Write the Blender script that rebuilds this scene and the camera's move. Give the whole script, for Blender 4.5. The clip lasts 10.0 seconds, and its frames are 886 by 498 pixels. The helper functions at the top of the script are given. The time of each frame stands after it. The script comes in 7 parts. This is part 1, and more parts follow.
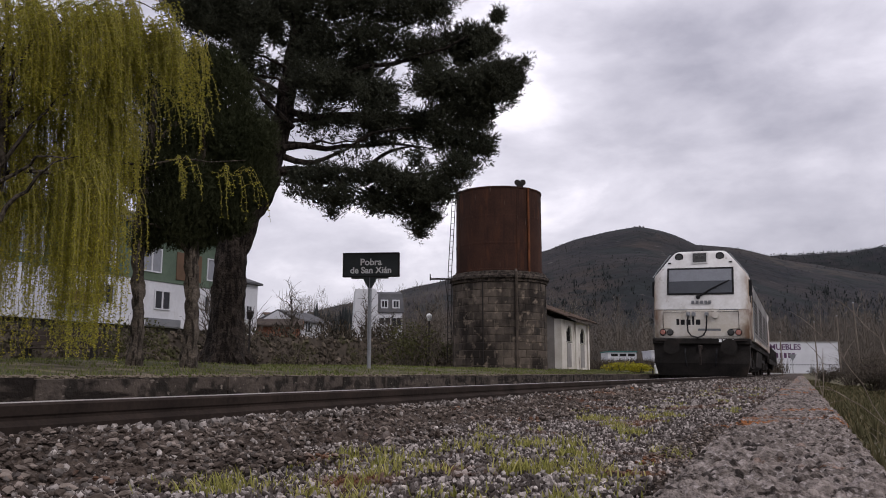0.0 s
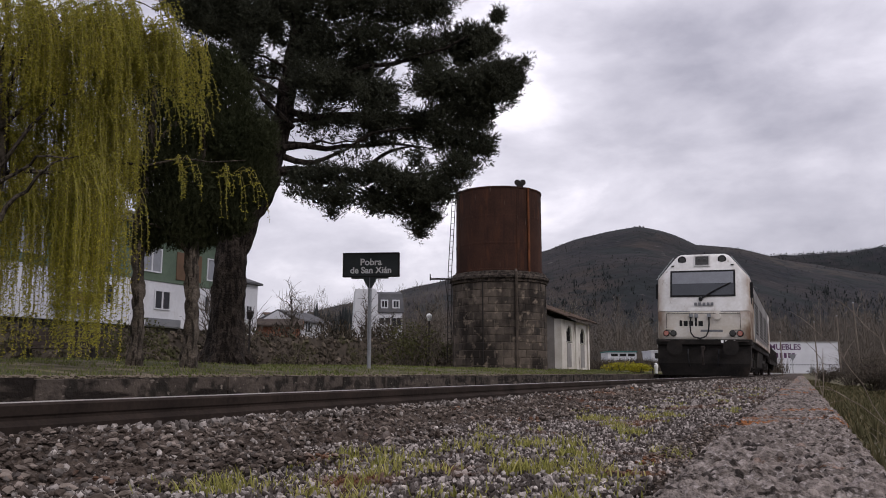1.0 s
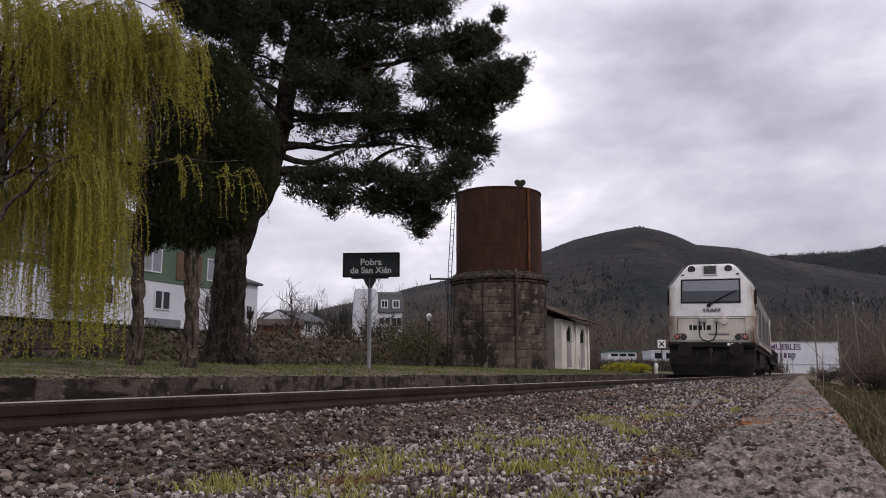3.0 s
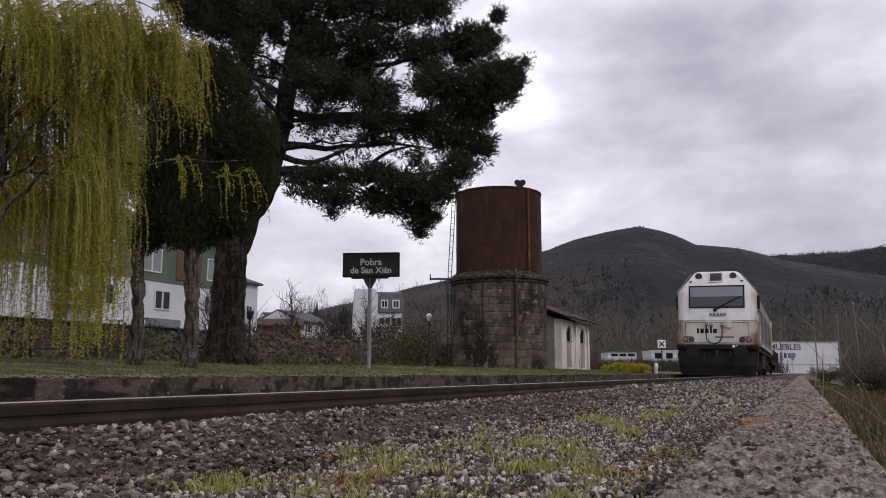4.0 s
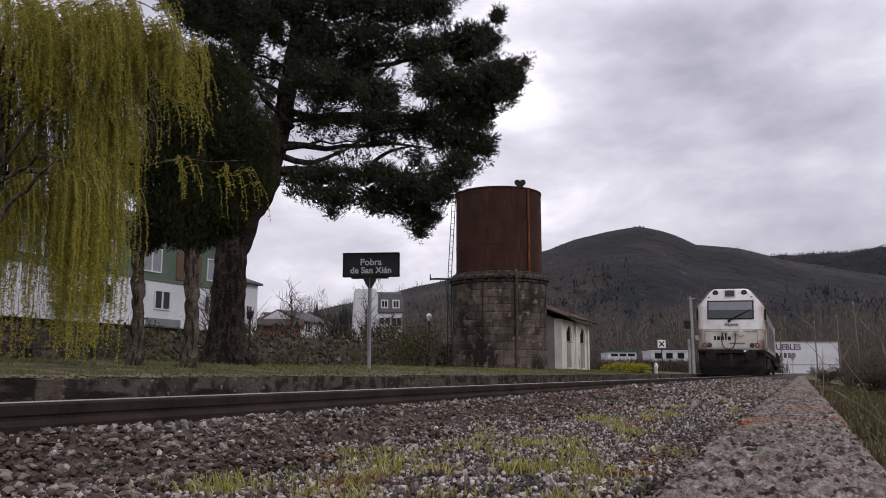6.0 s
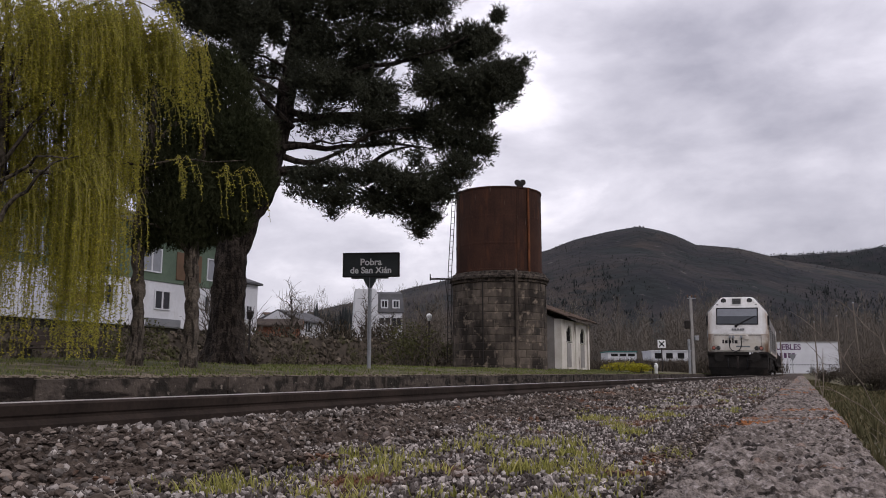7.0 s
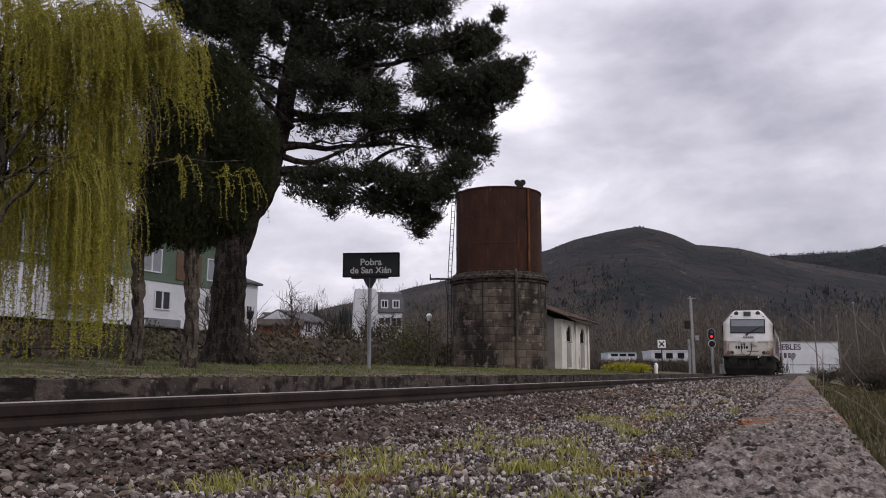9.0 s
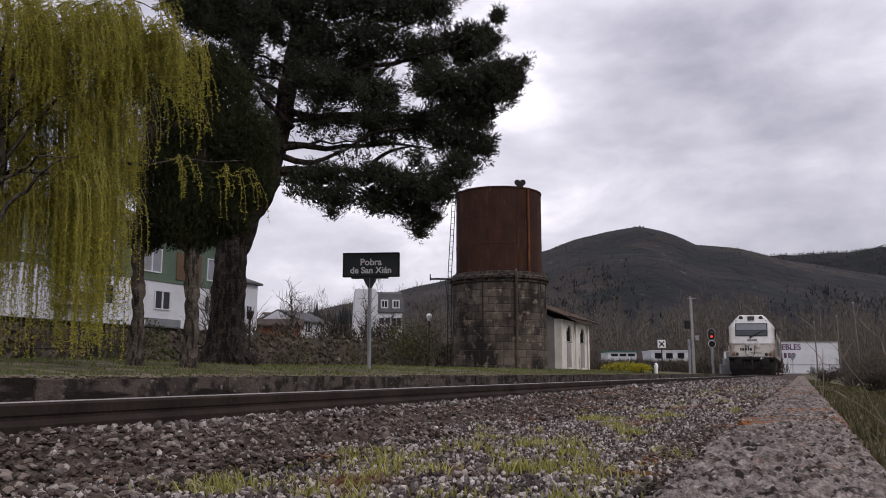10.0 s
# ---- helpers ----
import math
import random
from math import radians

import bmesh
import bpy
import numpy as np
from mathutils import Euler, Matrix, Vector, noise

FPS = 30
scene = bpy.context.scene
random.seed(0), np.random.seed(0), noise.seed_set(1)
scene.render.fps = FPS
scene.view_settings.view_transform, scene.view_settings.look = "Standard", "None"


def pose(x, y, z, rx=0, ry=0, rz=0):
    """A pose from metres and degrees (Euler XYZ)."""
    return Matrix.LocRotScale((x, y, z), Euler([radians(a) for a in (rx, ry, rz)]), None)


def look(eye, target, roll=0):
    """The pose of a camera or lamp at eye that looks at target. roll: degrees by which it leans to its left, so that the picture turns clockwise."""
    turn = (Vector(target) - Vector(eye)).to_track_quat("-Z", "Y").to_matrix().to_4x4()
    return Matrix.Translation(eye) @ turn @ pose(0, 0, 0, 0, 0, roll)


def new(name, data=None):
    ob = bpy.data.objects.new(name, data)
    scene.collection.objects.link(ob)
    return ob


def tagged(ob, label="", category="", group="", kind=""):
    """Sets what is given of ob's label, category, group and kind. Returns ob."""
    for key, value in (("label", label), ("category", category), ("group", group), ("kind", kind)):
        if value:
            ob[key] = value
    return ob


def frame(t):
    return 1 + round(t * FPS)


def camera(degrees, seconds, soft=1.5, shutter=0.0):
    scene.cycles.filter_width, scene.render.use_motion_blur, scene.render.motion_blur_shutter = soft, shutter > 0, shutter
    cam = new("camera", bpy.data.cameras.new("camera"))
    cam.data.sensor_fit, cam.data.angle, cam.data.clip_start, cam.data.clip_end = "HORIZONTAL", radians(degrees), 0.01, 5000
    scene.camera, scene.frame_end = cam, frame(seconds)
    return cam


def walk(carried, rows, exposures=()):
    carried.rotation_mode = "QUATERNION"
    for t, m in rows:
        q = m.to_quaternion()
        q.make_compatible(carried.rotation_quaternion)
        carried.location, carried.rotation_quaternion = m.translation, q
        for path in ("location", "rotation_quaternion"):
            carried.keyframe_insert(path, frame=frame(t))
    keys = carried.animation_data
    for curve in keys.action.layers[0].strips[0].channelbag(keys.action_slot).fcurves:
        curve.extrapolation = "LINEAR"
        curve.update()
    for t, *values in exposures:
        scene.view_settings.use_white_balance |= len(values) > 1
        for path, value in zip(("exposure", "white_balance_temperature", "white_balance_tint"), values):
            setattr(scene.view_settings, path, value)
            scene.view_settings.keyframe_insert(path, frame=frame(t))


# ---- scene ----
# World: Y runs along the track away from the camera, X to the right, z = 0 at the rail head.
EYE = Vector((0.0, 0.0, 0.09))
YAW = -23.41
cam = camera(56.8, 10.0, soft=1.0)
CAM_POSE = look(EYE, EYE + Vector((-0.3928, 0.90725, 0.15034)))
walk(cam, [(0.0, CAM_POSE), (10.0, CAM_POSE)], exposures=[(0.0, 0.0, 6500, 18), (10.0, 0.0, 6500, 18)])

# ---------------------------------------------------------------- light
SUN_EL, SUN_AZ = radians(42), radians(118)
world = bpy.data.worlds.new("overcast_sky")
scene.world = world
world.use_nodes = True
wn, wl = world.node_tree.nodes, world.node_tree.links
wn.clear()


def wnode(kind, **values):
    n = wn.new(kind)
    for k, v in values.items():
        n.inputs[k].default_value = v
    return n


def wramp(stops):
    n = wn.new("ShaderNodeValToRGB")
    while len(n.color_ramp.elements) < len(stops):
        n.color_ramp.elements.new(0.5)
    for el, (p, c) in zip(n.color_ramp.elements, stops):
        el.position, el.color = p, (*c, 1)
    return n


coord = wn.new("ShaderNodeTexCoord")
stretch = wn.new("ShaderNodeMapping")
stretch.inputs["Rotation"].default_value = (0, 0, radians(-YAW))
squash = wn.new("ShaderNodeMapping")
squash.inputs["Scale"].default_value = (1.0, 1.0, 2.1)
squash.inputs["Location"].default_value = (1.75, 0.4, 0.2)
wl.new(coord.outputs["Generated"], stretch.inputs["Vector"])
wl.new(stretch.outputs["Vector"], squash.inputs["Vector"])
big = wnode("ShaderNodeTexNoise", Scale=2.1, Detail=7.0, Roughness=0.5, Distortion=0.15)
fine = wnode("ShaderNodeTexNoise", Scale=5.5, Detail=6.0, Roughness=0.55, Distortion=0.2)
wl.new(squash.outputs["Vector"], big.inputs["Vector"])
wl.new(squash.outputs["Vector"], fine.inputs["Vector"])
blend = wn.new("ShaderNodeMath")
blend.operation = "MULTIPLY_ADD"
blend.inputs[1].default_value = 0.35
wl.new(fine.outputs["Fac"], blend.inputs[0])
half_big = wn.new("ShaderNodeMath")
half_big.operation = "MULTIPLY"
half_big.inputs[1].default_value = 0.65
wl.new(big.outputs["Fac"], half_big.inputs[0])
wl.new(half_big.outputs[0], blend.inputs[2])
clouds = wramp([(0.36, (0.46, 0.47, 0.54)), (0.45, (0.66, 0.67, 0.74)), (0.53, (0.88, 0.89, 0.96)), (0.62, (1.35, 1.35, 1.4))])
wl.new(blend.outputs[0], clouds.inputs["Fac"])
sky = wn.new("ShaderNodeTexSky")
sky.sky_type, sky.sun_disc = "NISHITA", False
sky.sun_elevation, sky.sun_rotation = SUN_EL, SUN_AZ
sky_scale = wn.new("ShaderNodeVectorMath")
sky_scale.operation = "SCALE"
sky_scale.inputs["Scale"].default_value = 0.10
wl.new(sky.outputs["Color"], sky_scale.inputs[0])
cover = wn.new("ShaderNodeMix")
cover.data_type = "RGBA"
cover.inputs["Factor"].default_value = 0.93
wl.new(sky_scale.outputs[0], cover.inputs["A"])
wl.new(clouds.outputs["Color"], cover.inputs["B"])
# an overcast sky is brighter overhead than at the horizon
height = wn.new("ShaderNodeSeparateXYZ")
wl.new(coord.outputs["Generated"], height.inputs[0])
overhead = wn.new("ShaderNodeMath")
overhead.operation = "MULTIPLY_ADD"
overhead.inputs[1].default_value, overhead.inputs[2].default_value = 0.58, 0.79
wl.new(height.outputs["Z"], overhead.inputs[0])
bg = wn.new("ShaderNodeBackground")
wl.new(cover.outputs["Result"], bg.inputs["Color"])
wl.new(overhead.outputs[0], bg.inputs["Strength"])
out = wn.new("ShaderNodeOutputWorld")
wl.new(bg.outputs[0], out.inputs["Surface"])

sun = new("sun", bpy.data.lights.new("sun", "SUN"))
sun.data.energy, sun.data.angle, sun.data.color = 1.1, radians(25), (1.0, 0.96, 0.9)
SUN_FROM = Vector((math.sin(SUN_AZ) * math.cos(SUN_EL), math.cos(SUN_AZ) * math.cos(SUN_EL), math.sin(SUN_EL)))
sun.matrix_world = look(SUN_FROM * 100, (0, 0, 0))


# ---------------------------------------------------------------- materials
def lin(c):
    return tuple(((v / 12.92) if v <= 0.04045 else ((v + 0.055) / 1.055) ** 2.4) for v in c)


class Mat:
    """Node material: a base colour varied at two scales, with relief and optional streaks, islands and stains."""

    def __init__(self, name, a, b, rough=0.8, metal=0.0, big=1.0, small=30.0, bump=0.3, depth=0.01, spread=0.35, spec=0.1, vary=False):
        self.m = bpy.data.materials.new(name)
        self.m.use_nodes = True
        self.n, self.l = self.m.node_tree.nodes, self.m.node_tree.links
        self.p = self.n["Principled BSDF"]
        self.p.inputs["Roughness"].default_value = rough
        self.p.inputs["Metallic"].default_value = metal
        self.p.inputs["Specular IOR Level"].default_value = spec
        tc = self.n.new("ShaderNodeTexCoord")
        self.co = tc.outputs["Object"]
        if vary:
            shift = self.n.new("ShaderNodeVectorMath")
            shift.operation = "MULTIPLY_ADD"
            self.l.new(self.n.new("ShaderNodeObjectInfo").outputs["Random"], shift.inputs[0])
            shift.inputs[1].default_value = (37.0, 53.0, 29.0)
            self.l.new(self.co, shift.inputs[2])
            self.co = shift.outputs["Vector"]
        n1, n2 = self.noise(big, 4), self.noise(small, 3)
        self.fine = n2
        mixf = self.math("MULTIPLY_ADD", n2, spread, self.math("MULTIPLY", n1, 1 - spread))
        self.mask = self.ramp(mixf, 0.38, 0.62)
        self.col = self.mix(self.mask, a, b)
        self.l.new(self.col, self.p.inputs["Base Color"])
        rr = self.math("MULTIPLY_ADD", n1, 0.25, rough - 0.12)
        self.l.new(rr, self.p.inputs["Roughness"])
        if bump:
            bn = self.n.new("ShaderNodeBump")
            bn.inputs["Strength"].default_value, bn.inputs["Distance"].default_value = bump, depth
            self.l.new(n2, bn.inputs["Height"])
            self.l.new(bn.outputs["Normal"], self.p.inputs["Normal"])

    def link(self, value, socket):
        if isinstance(value, (int, float)):
            socket.default_value = value
        elif isinstance(value, tuple):
            socket.default_value = (*value, 1) if len(value) == 3 else value
        else:
            self.l.new(value, socket)

    def noise(self, scale, detail=3, stretch=None, rough=0.55):
        t = self.n.new("ShaderNodeTexNoise")
        t.inputs["Scale"].default_value, t.inputs["Detail"].default_value, t.inputs["Roughness"].default_value = scale, detail, rough
        v = self.co
        if stretch:
            mp = self.n.new("ShaderNodeMapping")
            mp.inputs["Scale"].default_value = stretch
            self.l.new(v, mp.inputs["Vector"])
            v = mp.outputs["Vector"]
        self.l.new(v, t.inputs["Vector"])
        return t.outputs["Fac"]

    def math(self, op, a, b, c=None):
        t = self.n.new("ShaderNodeMath")
        t.operation = op
        for i, v in enumerate((a, b, c)):
            if v is not None:
                self.link(v, t.inputs[i])
        return t.outputs[0]

    def ramp(self, v, lo, hi):
        t = self.n.new("ShaderNodeMapRange")
        t.inputs["From Min"].default_value, t.inputs["From Max"].default_value = lo, hi
        self.l.new(v, t.inputs["Value"])
        return t.outputs["Result"]

    def mix(self, f, a, b):
        t = self.n.new("ShaderNodeMix")
        t.data_type = "RGBA"
        self.link(f, t.inputs["Factor"])
        self.link(a, t.inputs["A"])
        self.link(b, t.inputs["B"])
        return t.outputs["Result"]

    def over(self, mask, colour):
        self.col = self.mix(mask, self.col, colour)
        self.l.new(self.col, self.p.inputs["Base Color"])
        return self

    def stains(self, colour, scale=2.0, lo=0.5, hi=0.7, stretch=None, detail=5):
        return self.over(self.ramp(self.noise(scale, detail, stretch), lo, hi), colour)

    def random(self, how, a, b, amount=0.6):
        """Each piece or island of its own tone between a and b."""
        if how == "object":
            v = self.n.new("ShaderNodeObjectInfo").outputs["Random"]
        else:
            v = self.math("POWER", self.n.new("ShaderNodeNewGeometry").outputs["Random Per Island"], 2.5)
        return self.tint(v, a, b, amount)

    def tint(self, v, a, b, amount):
        self.col = self.mix(amount, self.col, self.mix(v, a, b))
        self.l.new(self.col, self.p.inputs["Base Color"])
        return self

    def place_stains(self, colour, scale, lo, hi, stretch=(1, 1, 1)):
        """Stains that run on across neighbouring pieces."""
        keep, self.co = self.co, self.n.new("ShaderNodeNewGeometry").outputs["Position"]
        self.stains(colour, scale, lo, hi, stretch)
        self.co = keep
        return self

    def corner_rust(self, colour, inner, outer):
        """Rusty dirt that gathers towards the two side corners of a front."""
        sp = self.n.new("ShaderNodeSeparateXYZ")
        self.l.new(self.co, sp.inputs[0])
        side = self.ramp(self.math("ABSOLUTE", sp.outputs["X"], 0.0), inner, outer)
        return self.over(self.math("MULTIPLY", side, self.ramp(self.noise(2.4, 5, (1, 1, 0.5)), 0.35, 0.6)), colour)

    def leafy(self, amount=0.4):
        self.p.inputs["Subsurface Weight"].default_value = 0.0
        tr = self.n.new("ShaderNodeBsdfTranslucent")
        self.l.new(self.col, tr.inputs["Color"])
        ms = self.n.new("ShaderNodeMixShader")
        ms.inputs["Fac"].default_value = amount
        self.l.new(self.p.outputs[0], ms.inputs[1])
        self.l.new(tr.outputs[0], ms.inputs[2])
        self.l.new(ms.outputs[0], self.n["Material Output"].inputs["Surface"])
        return self


def glow(name, colour, strength):
    m = Mat(name, colour, colour, 0.3, bump=0)
    m.p.inputs["Emission Color"].default_value = (*colour, 1)
    m.p.inputs["Emission Strength"].default_value = strength
    return m.m


def glassy(name, colour, rough=0.06):
    m = Mat(name, colour, tuple(c * 1.3 for c in colour), rough, bump=0, spec=0.6)
    m.p.inputs["Coat Weight"].default_value = 0.5
    return m.m


M_SOIL = Mat("grassy_soil", (0.075, 0.062, 0.04), (0.05, 0.055, 0.024), 0.95, big=0.5, small=14, bump=0.8, depth=0.03).stains((0.13, 0.11, 0.075), 1.7, 0.5, 0.62).m
M_PATH = Mat("gravelly_earth", (0.075, 0.062, 0.056), (0.04, 0.032, 0.027), 0.95, big=3, small=60, bump=1.0, depth=0.02).stains((0.07, 0.034, 0.018), 1.6, 0.56, 0.68).m
M_DIRT = Mat("stony_black_dirt", (0.095, 0.074, 0.06), (0.028, 0.021, 0.017), 0.95, big=14, small=70, bump=1.0, depth=0.02).stains((0.08, 0.035, 0.02), 1.8, 0.58, 0.68).stains((0.24, 0.215, 0.205), 55, 0.62, 0.7).m
M_FLAKE = Mat("crumbled_stone", (0.12, 0.095, 0.08), (0.055, 0.042, 0.034), 0.95, big=12, small=80, bump=0.8, depth=0.006).random("island", (0.024, 0.018, 0.014), (0.34, 0.285, 0.245), 0.6).stains((0.17, 0.07, 0.03), 1.7, 0.58, 0.68).m
M_STONES = Mat("ballast_stone", (0.13, 0.112, 0.102), (0.07, 0.058, 0.051), 0.9, big=9, small=90, bump=0.5, depth=0.004).random("island", (0.030, 0.024, 0.020), (0.47, 0.425, 0.39), 0.75).stains((0.09, 0.05, 0.032), 1.3, 0.58, 0.72).m
M_FINES = Mat("fine_gravel", (0.16, 0.138, 0.126), (0.085, 0.07, 0.061), 0.9, big=9, small=120, bump=0.5, depth=0.003).random("island", (0.028, 0.021, 0.018), (0.55, 0.495, 0.46), 0.8).stains((0.13, 0.06, 0.03), 2.0, 0.57, 0.7).m
# pale and dark noise paints lit lumps and shadowed crevices; orange is growth
M_SLAB = Mat("shade_streaked_coping_stone", (0.29, 0.25, 0.225), (0.05, 0.04, 0.034), 0.92, big=13, small=60, bump=1.0, depth=0.03, spread=0.5).stains((0.26, 0.10, 0.035), 1.9, 0.57, 0.64).stains((0.36, 0.32, 0.30), 42, 0.55, 0.66).stains((0.03, 0.025, 0.022), 26, 0.56, 0.64).m
M_COPING = Mat("platform_stone", (0.092, 0.074, 0.060), (0.042, 0.034, 0.028), 0.95, big=4, small=22, bump=0.9, depth=0.02, vary=True).random("object", (0.05, 0.042, 0.036), (0.10, 0.084, 0.072), 0.3).stains((0.022, 0.019, 0.016), 6, 0.47, 0.58).stains((0.18, 0.155, 0.13), 14, 0.62, 0.70, (1, 1, 1.8)).stains((0.016, 0.013, 0.011), 3.5, 0.54, 0.62, (1, 0.5, 2.5)).m
M_EDGE = Mat("dry_platform_earth", (0.17, 0.14, 0.105), (0.10, 0.083, 0.062), 0.95, big=2, small=30, bump=0.8, depth=0.01).m
M_RAIL = Mat("rusty_rail_steel", (0.036, 0.027, 0.022), (0.018, 0.014, 0.012), 0.85, 0.0, big=4, small=60, bump=0.3, depth=0.003, spec=0.04).m
M_RAILTOP = Mat("polished_rail_head", (0.36, 0.33, 0.30), (0.26, 0.23, 0.21), 0.4, 1.0, big=3, small=80, bump=0.05, depth=0.001).m
M_SLEEPER = Mat("old_sleeper_wood", (0.07, 0.055, 0.045), (0.04, 0.032, 0.028), 0.95, big=2, small=40, bump=0.7, depth=0.01).m
M_BARK = Mat("pine_bark", (0.052, 0.042, 0.035), (0.014, 0.011, 0.009), 0.95, big=5, small=18, bump=1.0, depth=0.06).stains((0.010, 0.008, 0.007), 8, 0.5, 0.58, (1.6, 1.6, 0.3)).m
M_BARK2 = Mat("grey_bark", (0.14, 0.118, 0.095), (0.04, 0.033, 0.027), 0.95, big=5, small=24, bump=1.0, depth=0.04).stains((0.025, 0.021, 0.017), 9, 0.52, 0.6, (1.6, 1.6, 0.3)).m
M_TWIG = Mat("pale_twig", (0.22, 0.185, 0.15), (0.14, 0.115, 0.095), 0.9, big=3, small=40, bump=0.3, depth=0.003).m
M_WILLOWTWIG = Mat("willow_twig", (0.23, 0.21, 0.06), (0.15, 0.13, 0.04), 0.8, big=3, small=40, bump=0.1, depth=0.002).m
M_PINE = Mat("pine_needles", (0.036, 0.040, 0.028), (0.056, 0.060, 0.040), 0.7, big=1.2, small=20, bump=0).random("island", (0.024, 0.027, 0.019), (0.085, 0.085, 0.055), 0.4).leafy(0.15).m
M_CYPRESS = Mat("cypress_foliage", (0.030, 0.037, 0.017), (0.046, 0.050, 0.024), 0.85, big=1.0, small=18, bump=0).random("island", (0.018, 0.022, 0.010), (0.040, 0.044, 0.02), 0.25).leafy(0.1).m
M_WILLOW = Mat("willow_leaves", (0.40, 0.35, 0.04), (0.25, 0.25, 0.035), 0.6, big=0.8, small=12, bump=0).random("island", (0.16, 0.17, 0.025), (0.62, 0.52, 0.08), 0.45).leafy(0.45).m
M_GRASS = Mat("spring_grass", (0.24, 0.24, 0.055), (0.33, 0.29, 0.10), 0.8, big=2, small=15, bump=0).random("island", (0.13, 0.15, 0.03), (0.5, 0.45, 0.17), 0.5).leafy(0.35).m
M_LAWN = Mat("dull_lawn_grass", (0.13, 0.17, 0.042), (0.16, 0.16, 0.06), 0.85, big=0.4, small=15, bump=0).random("island", (0.045, 0.065, 0.018), (0.22, 0.20, 0.09), 0.5).leafy(0.3).m
M_DRYGRASS = Mat("dry_grass", (0.10, 0.085, 0.046), (0.07, 0.066, 0.03), 0.85, big=2, small=15, bump=0).random("island", (0.05, 0.052, 0.025), (0.20, 0.165, 0.095), 0.5).leafy(0.3).m
M_BUSH = Mat("bush_leaves", (0.05, 0.055, 0.022), (0.09, 0.085, 0.035), 0.8, big=1, small=12, bump=0).random("island", (0.035, 0.035, 0.018), (0.13, 0.12, 0.05), 0.4).leafy(0.3).m
M_GORSE = Mat("yellow_blossom", (0.42, 0.36, 0.02), (0.28, 0.27, 0.03), 0.7, big=2, small=20, bump=0).random("island", (0.2, 0.22, 0.03), (0.6, 0.5, 0.02), 0.5).leafy(0.3).m
M_WOODS = Mat("bare_woodland", (0.122, 0.106, 0.089), (0.085, 0.075, 0.065), 0.95, big=0.05, small=0.6, bump=0).random("island", (0.10, 0.088, 0.076), (0.23, 0.195, 0.155), 0.3).m
M_BRAMBLE = Mat("bramble_thicket", (0.085, 0.07, 0.055), (0.05, 0.042, 0.033), 0.95, big=0.6, small=6, bump=0).random("island", (0.035, 0.03, 0.024), (0.14, 0.115, 0.085), 0.4).m
# lifted, bluish pine colour: distance haze is painted into the base
M_FOREST = Mat("distant_pinewood", (0.026, 0.030, 0.033), (0.04, 0.044, 0.043), 0.95, big=0.02, small=0.3, bump=0).random("island", (0.02, 0.024, 0.026), (0.055, 0.058, 0.052), 0.4).m
M_SCRUB = Mat("hill_scrub", (0.036, 0.033, 0.031), (0.023, 0.024, 0.025), 0.95, big=0.02, small=0.3, bump=0).random("island", (0.016, 0.018, 0.017), (0.06, 0.052, 0.042), 0.4).m
# the bluish dark tone carries the hill's haze in its colour
M_HILL = Mat("scrub_hillside", (0.028, 0.025, 0.025), (0.012, 0.014, 0.018), 0.95, big=0.008, small=0.05, bump=0.5, depth=3.0).stains((0.046, 0.037, 0.031), 0.004, 0.5, 0.66).stains((0.015, 0.018, 0.019), 0.011, 0.52, 0.60, None, 8).stains((0.10, 0.09, 0.085), 0.06, 0.64, 0.74, None, 6).stains((0.012, 0.014, 0.015), 0.03, 0.55, 0.62, None, 6).m
M_RUST = Mat("rusted_tank_plate", (0.052, 0.025, 0.017), (0.030, 0.016, 0.012), 0.85, 0.1, big=0.7, small=14, bump=0.4, depth=0.01).stains((0.078, 0.032, 0.018), 0.9, 0.54, 0.72, (3, 3, 0.6)).stains((0.03, 0.016, 0.013), 1.5, 0.55, 0.7, (5, 5, 0.3)).stains((0.16, 0.12, 0.10), 4, 0.66, 0.76, (3, 3, 0.25)).m
M_OLDPIPE = Mat("weathered_pipe", (0.10, 0.082, 0.066), (0.055, 0.045, 0.037), 0.85, big=3, small=30, bump=0.3, depth=0.004).m
M_RUST2 = Mat("orange_rust", (0.17, 0.062, 0.026), (0.09, 0.035, 0.018), 0.85, 0.1, big=1.5, small=16, bump=0.4, depth=0.008).m
M_ASHLAR = Mat("granite_block", (0.11, 0.09, 0.073), (0.05, 0.042, 0.034), 0.93, big=1.6, small=22, bump=0.7, depth=0.015, vary=True).random("object", (0.055, 0.046, 0.038), (0.16, 0.132, 0.106), 0.45).stains((0.035, 0.031, 0.027), 1.1, 0.5, 0.68).place_stains((0.026, 0.022, 0.019), 0.9, 0.44, 0.58, (1, 1, 0.5)).place_stains((0.19, 0.155, 0.12), 2.6, 0.58, 0.68).m
M_MORTAR = Mat("dark_mortar", (0.11, 0.092, 0.075), (0.065, 0.055, 0.046), 0.95, big=2, small=30, bump=0.6, depth=0.01).m
M_RUBBLE = Mat("mossy_rubble", (0.115, 0.095, 0.075), (0.06, 0.052, 0.04), 0.95, big=1.0, small=9, bump=0.9, depth=0.05).random("island", (0.03, 0.026, 0.021), (0.19, 0.155, 0.12), 0.6).stains((0.06, 0.065, 0.025), 0.8, 0.52, 0.68).m
M_PLASTER = Mat("aged_white_plaster", (0.62, 0.60, 0.55), (0.50, 0.47, 0.41), 0.9, big=1.2, small=18, bump=0.3, depth=0.006).stains((0.21, 0.18, 0.15), 1.3, 0.56, 0.72, (1, 1, 0.35)).m
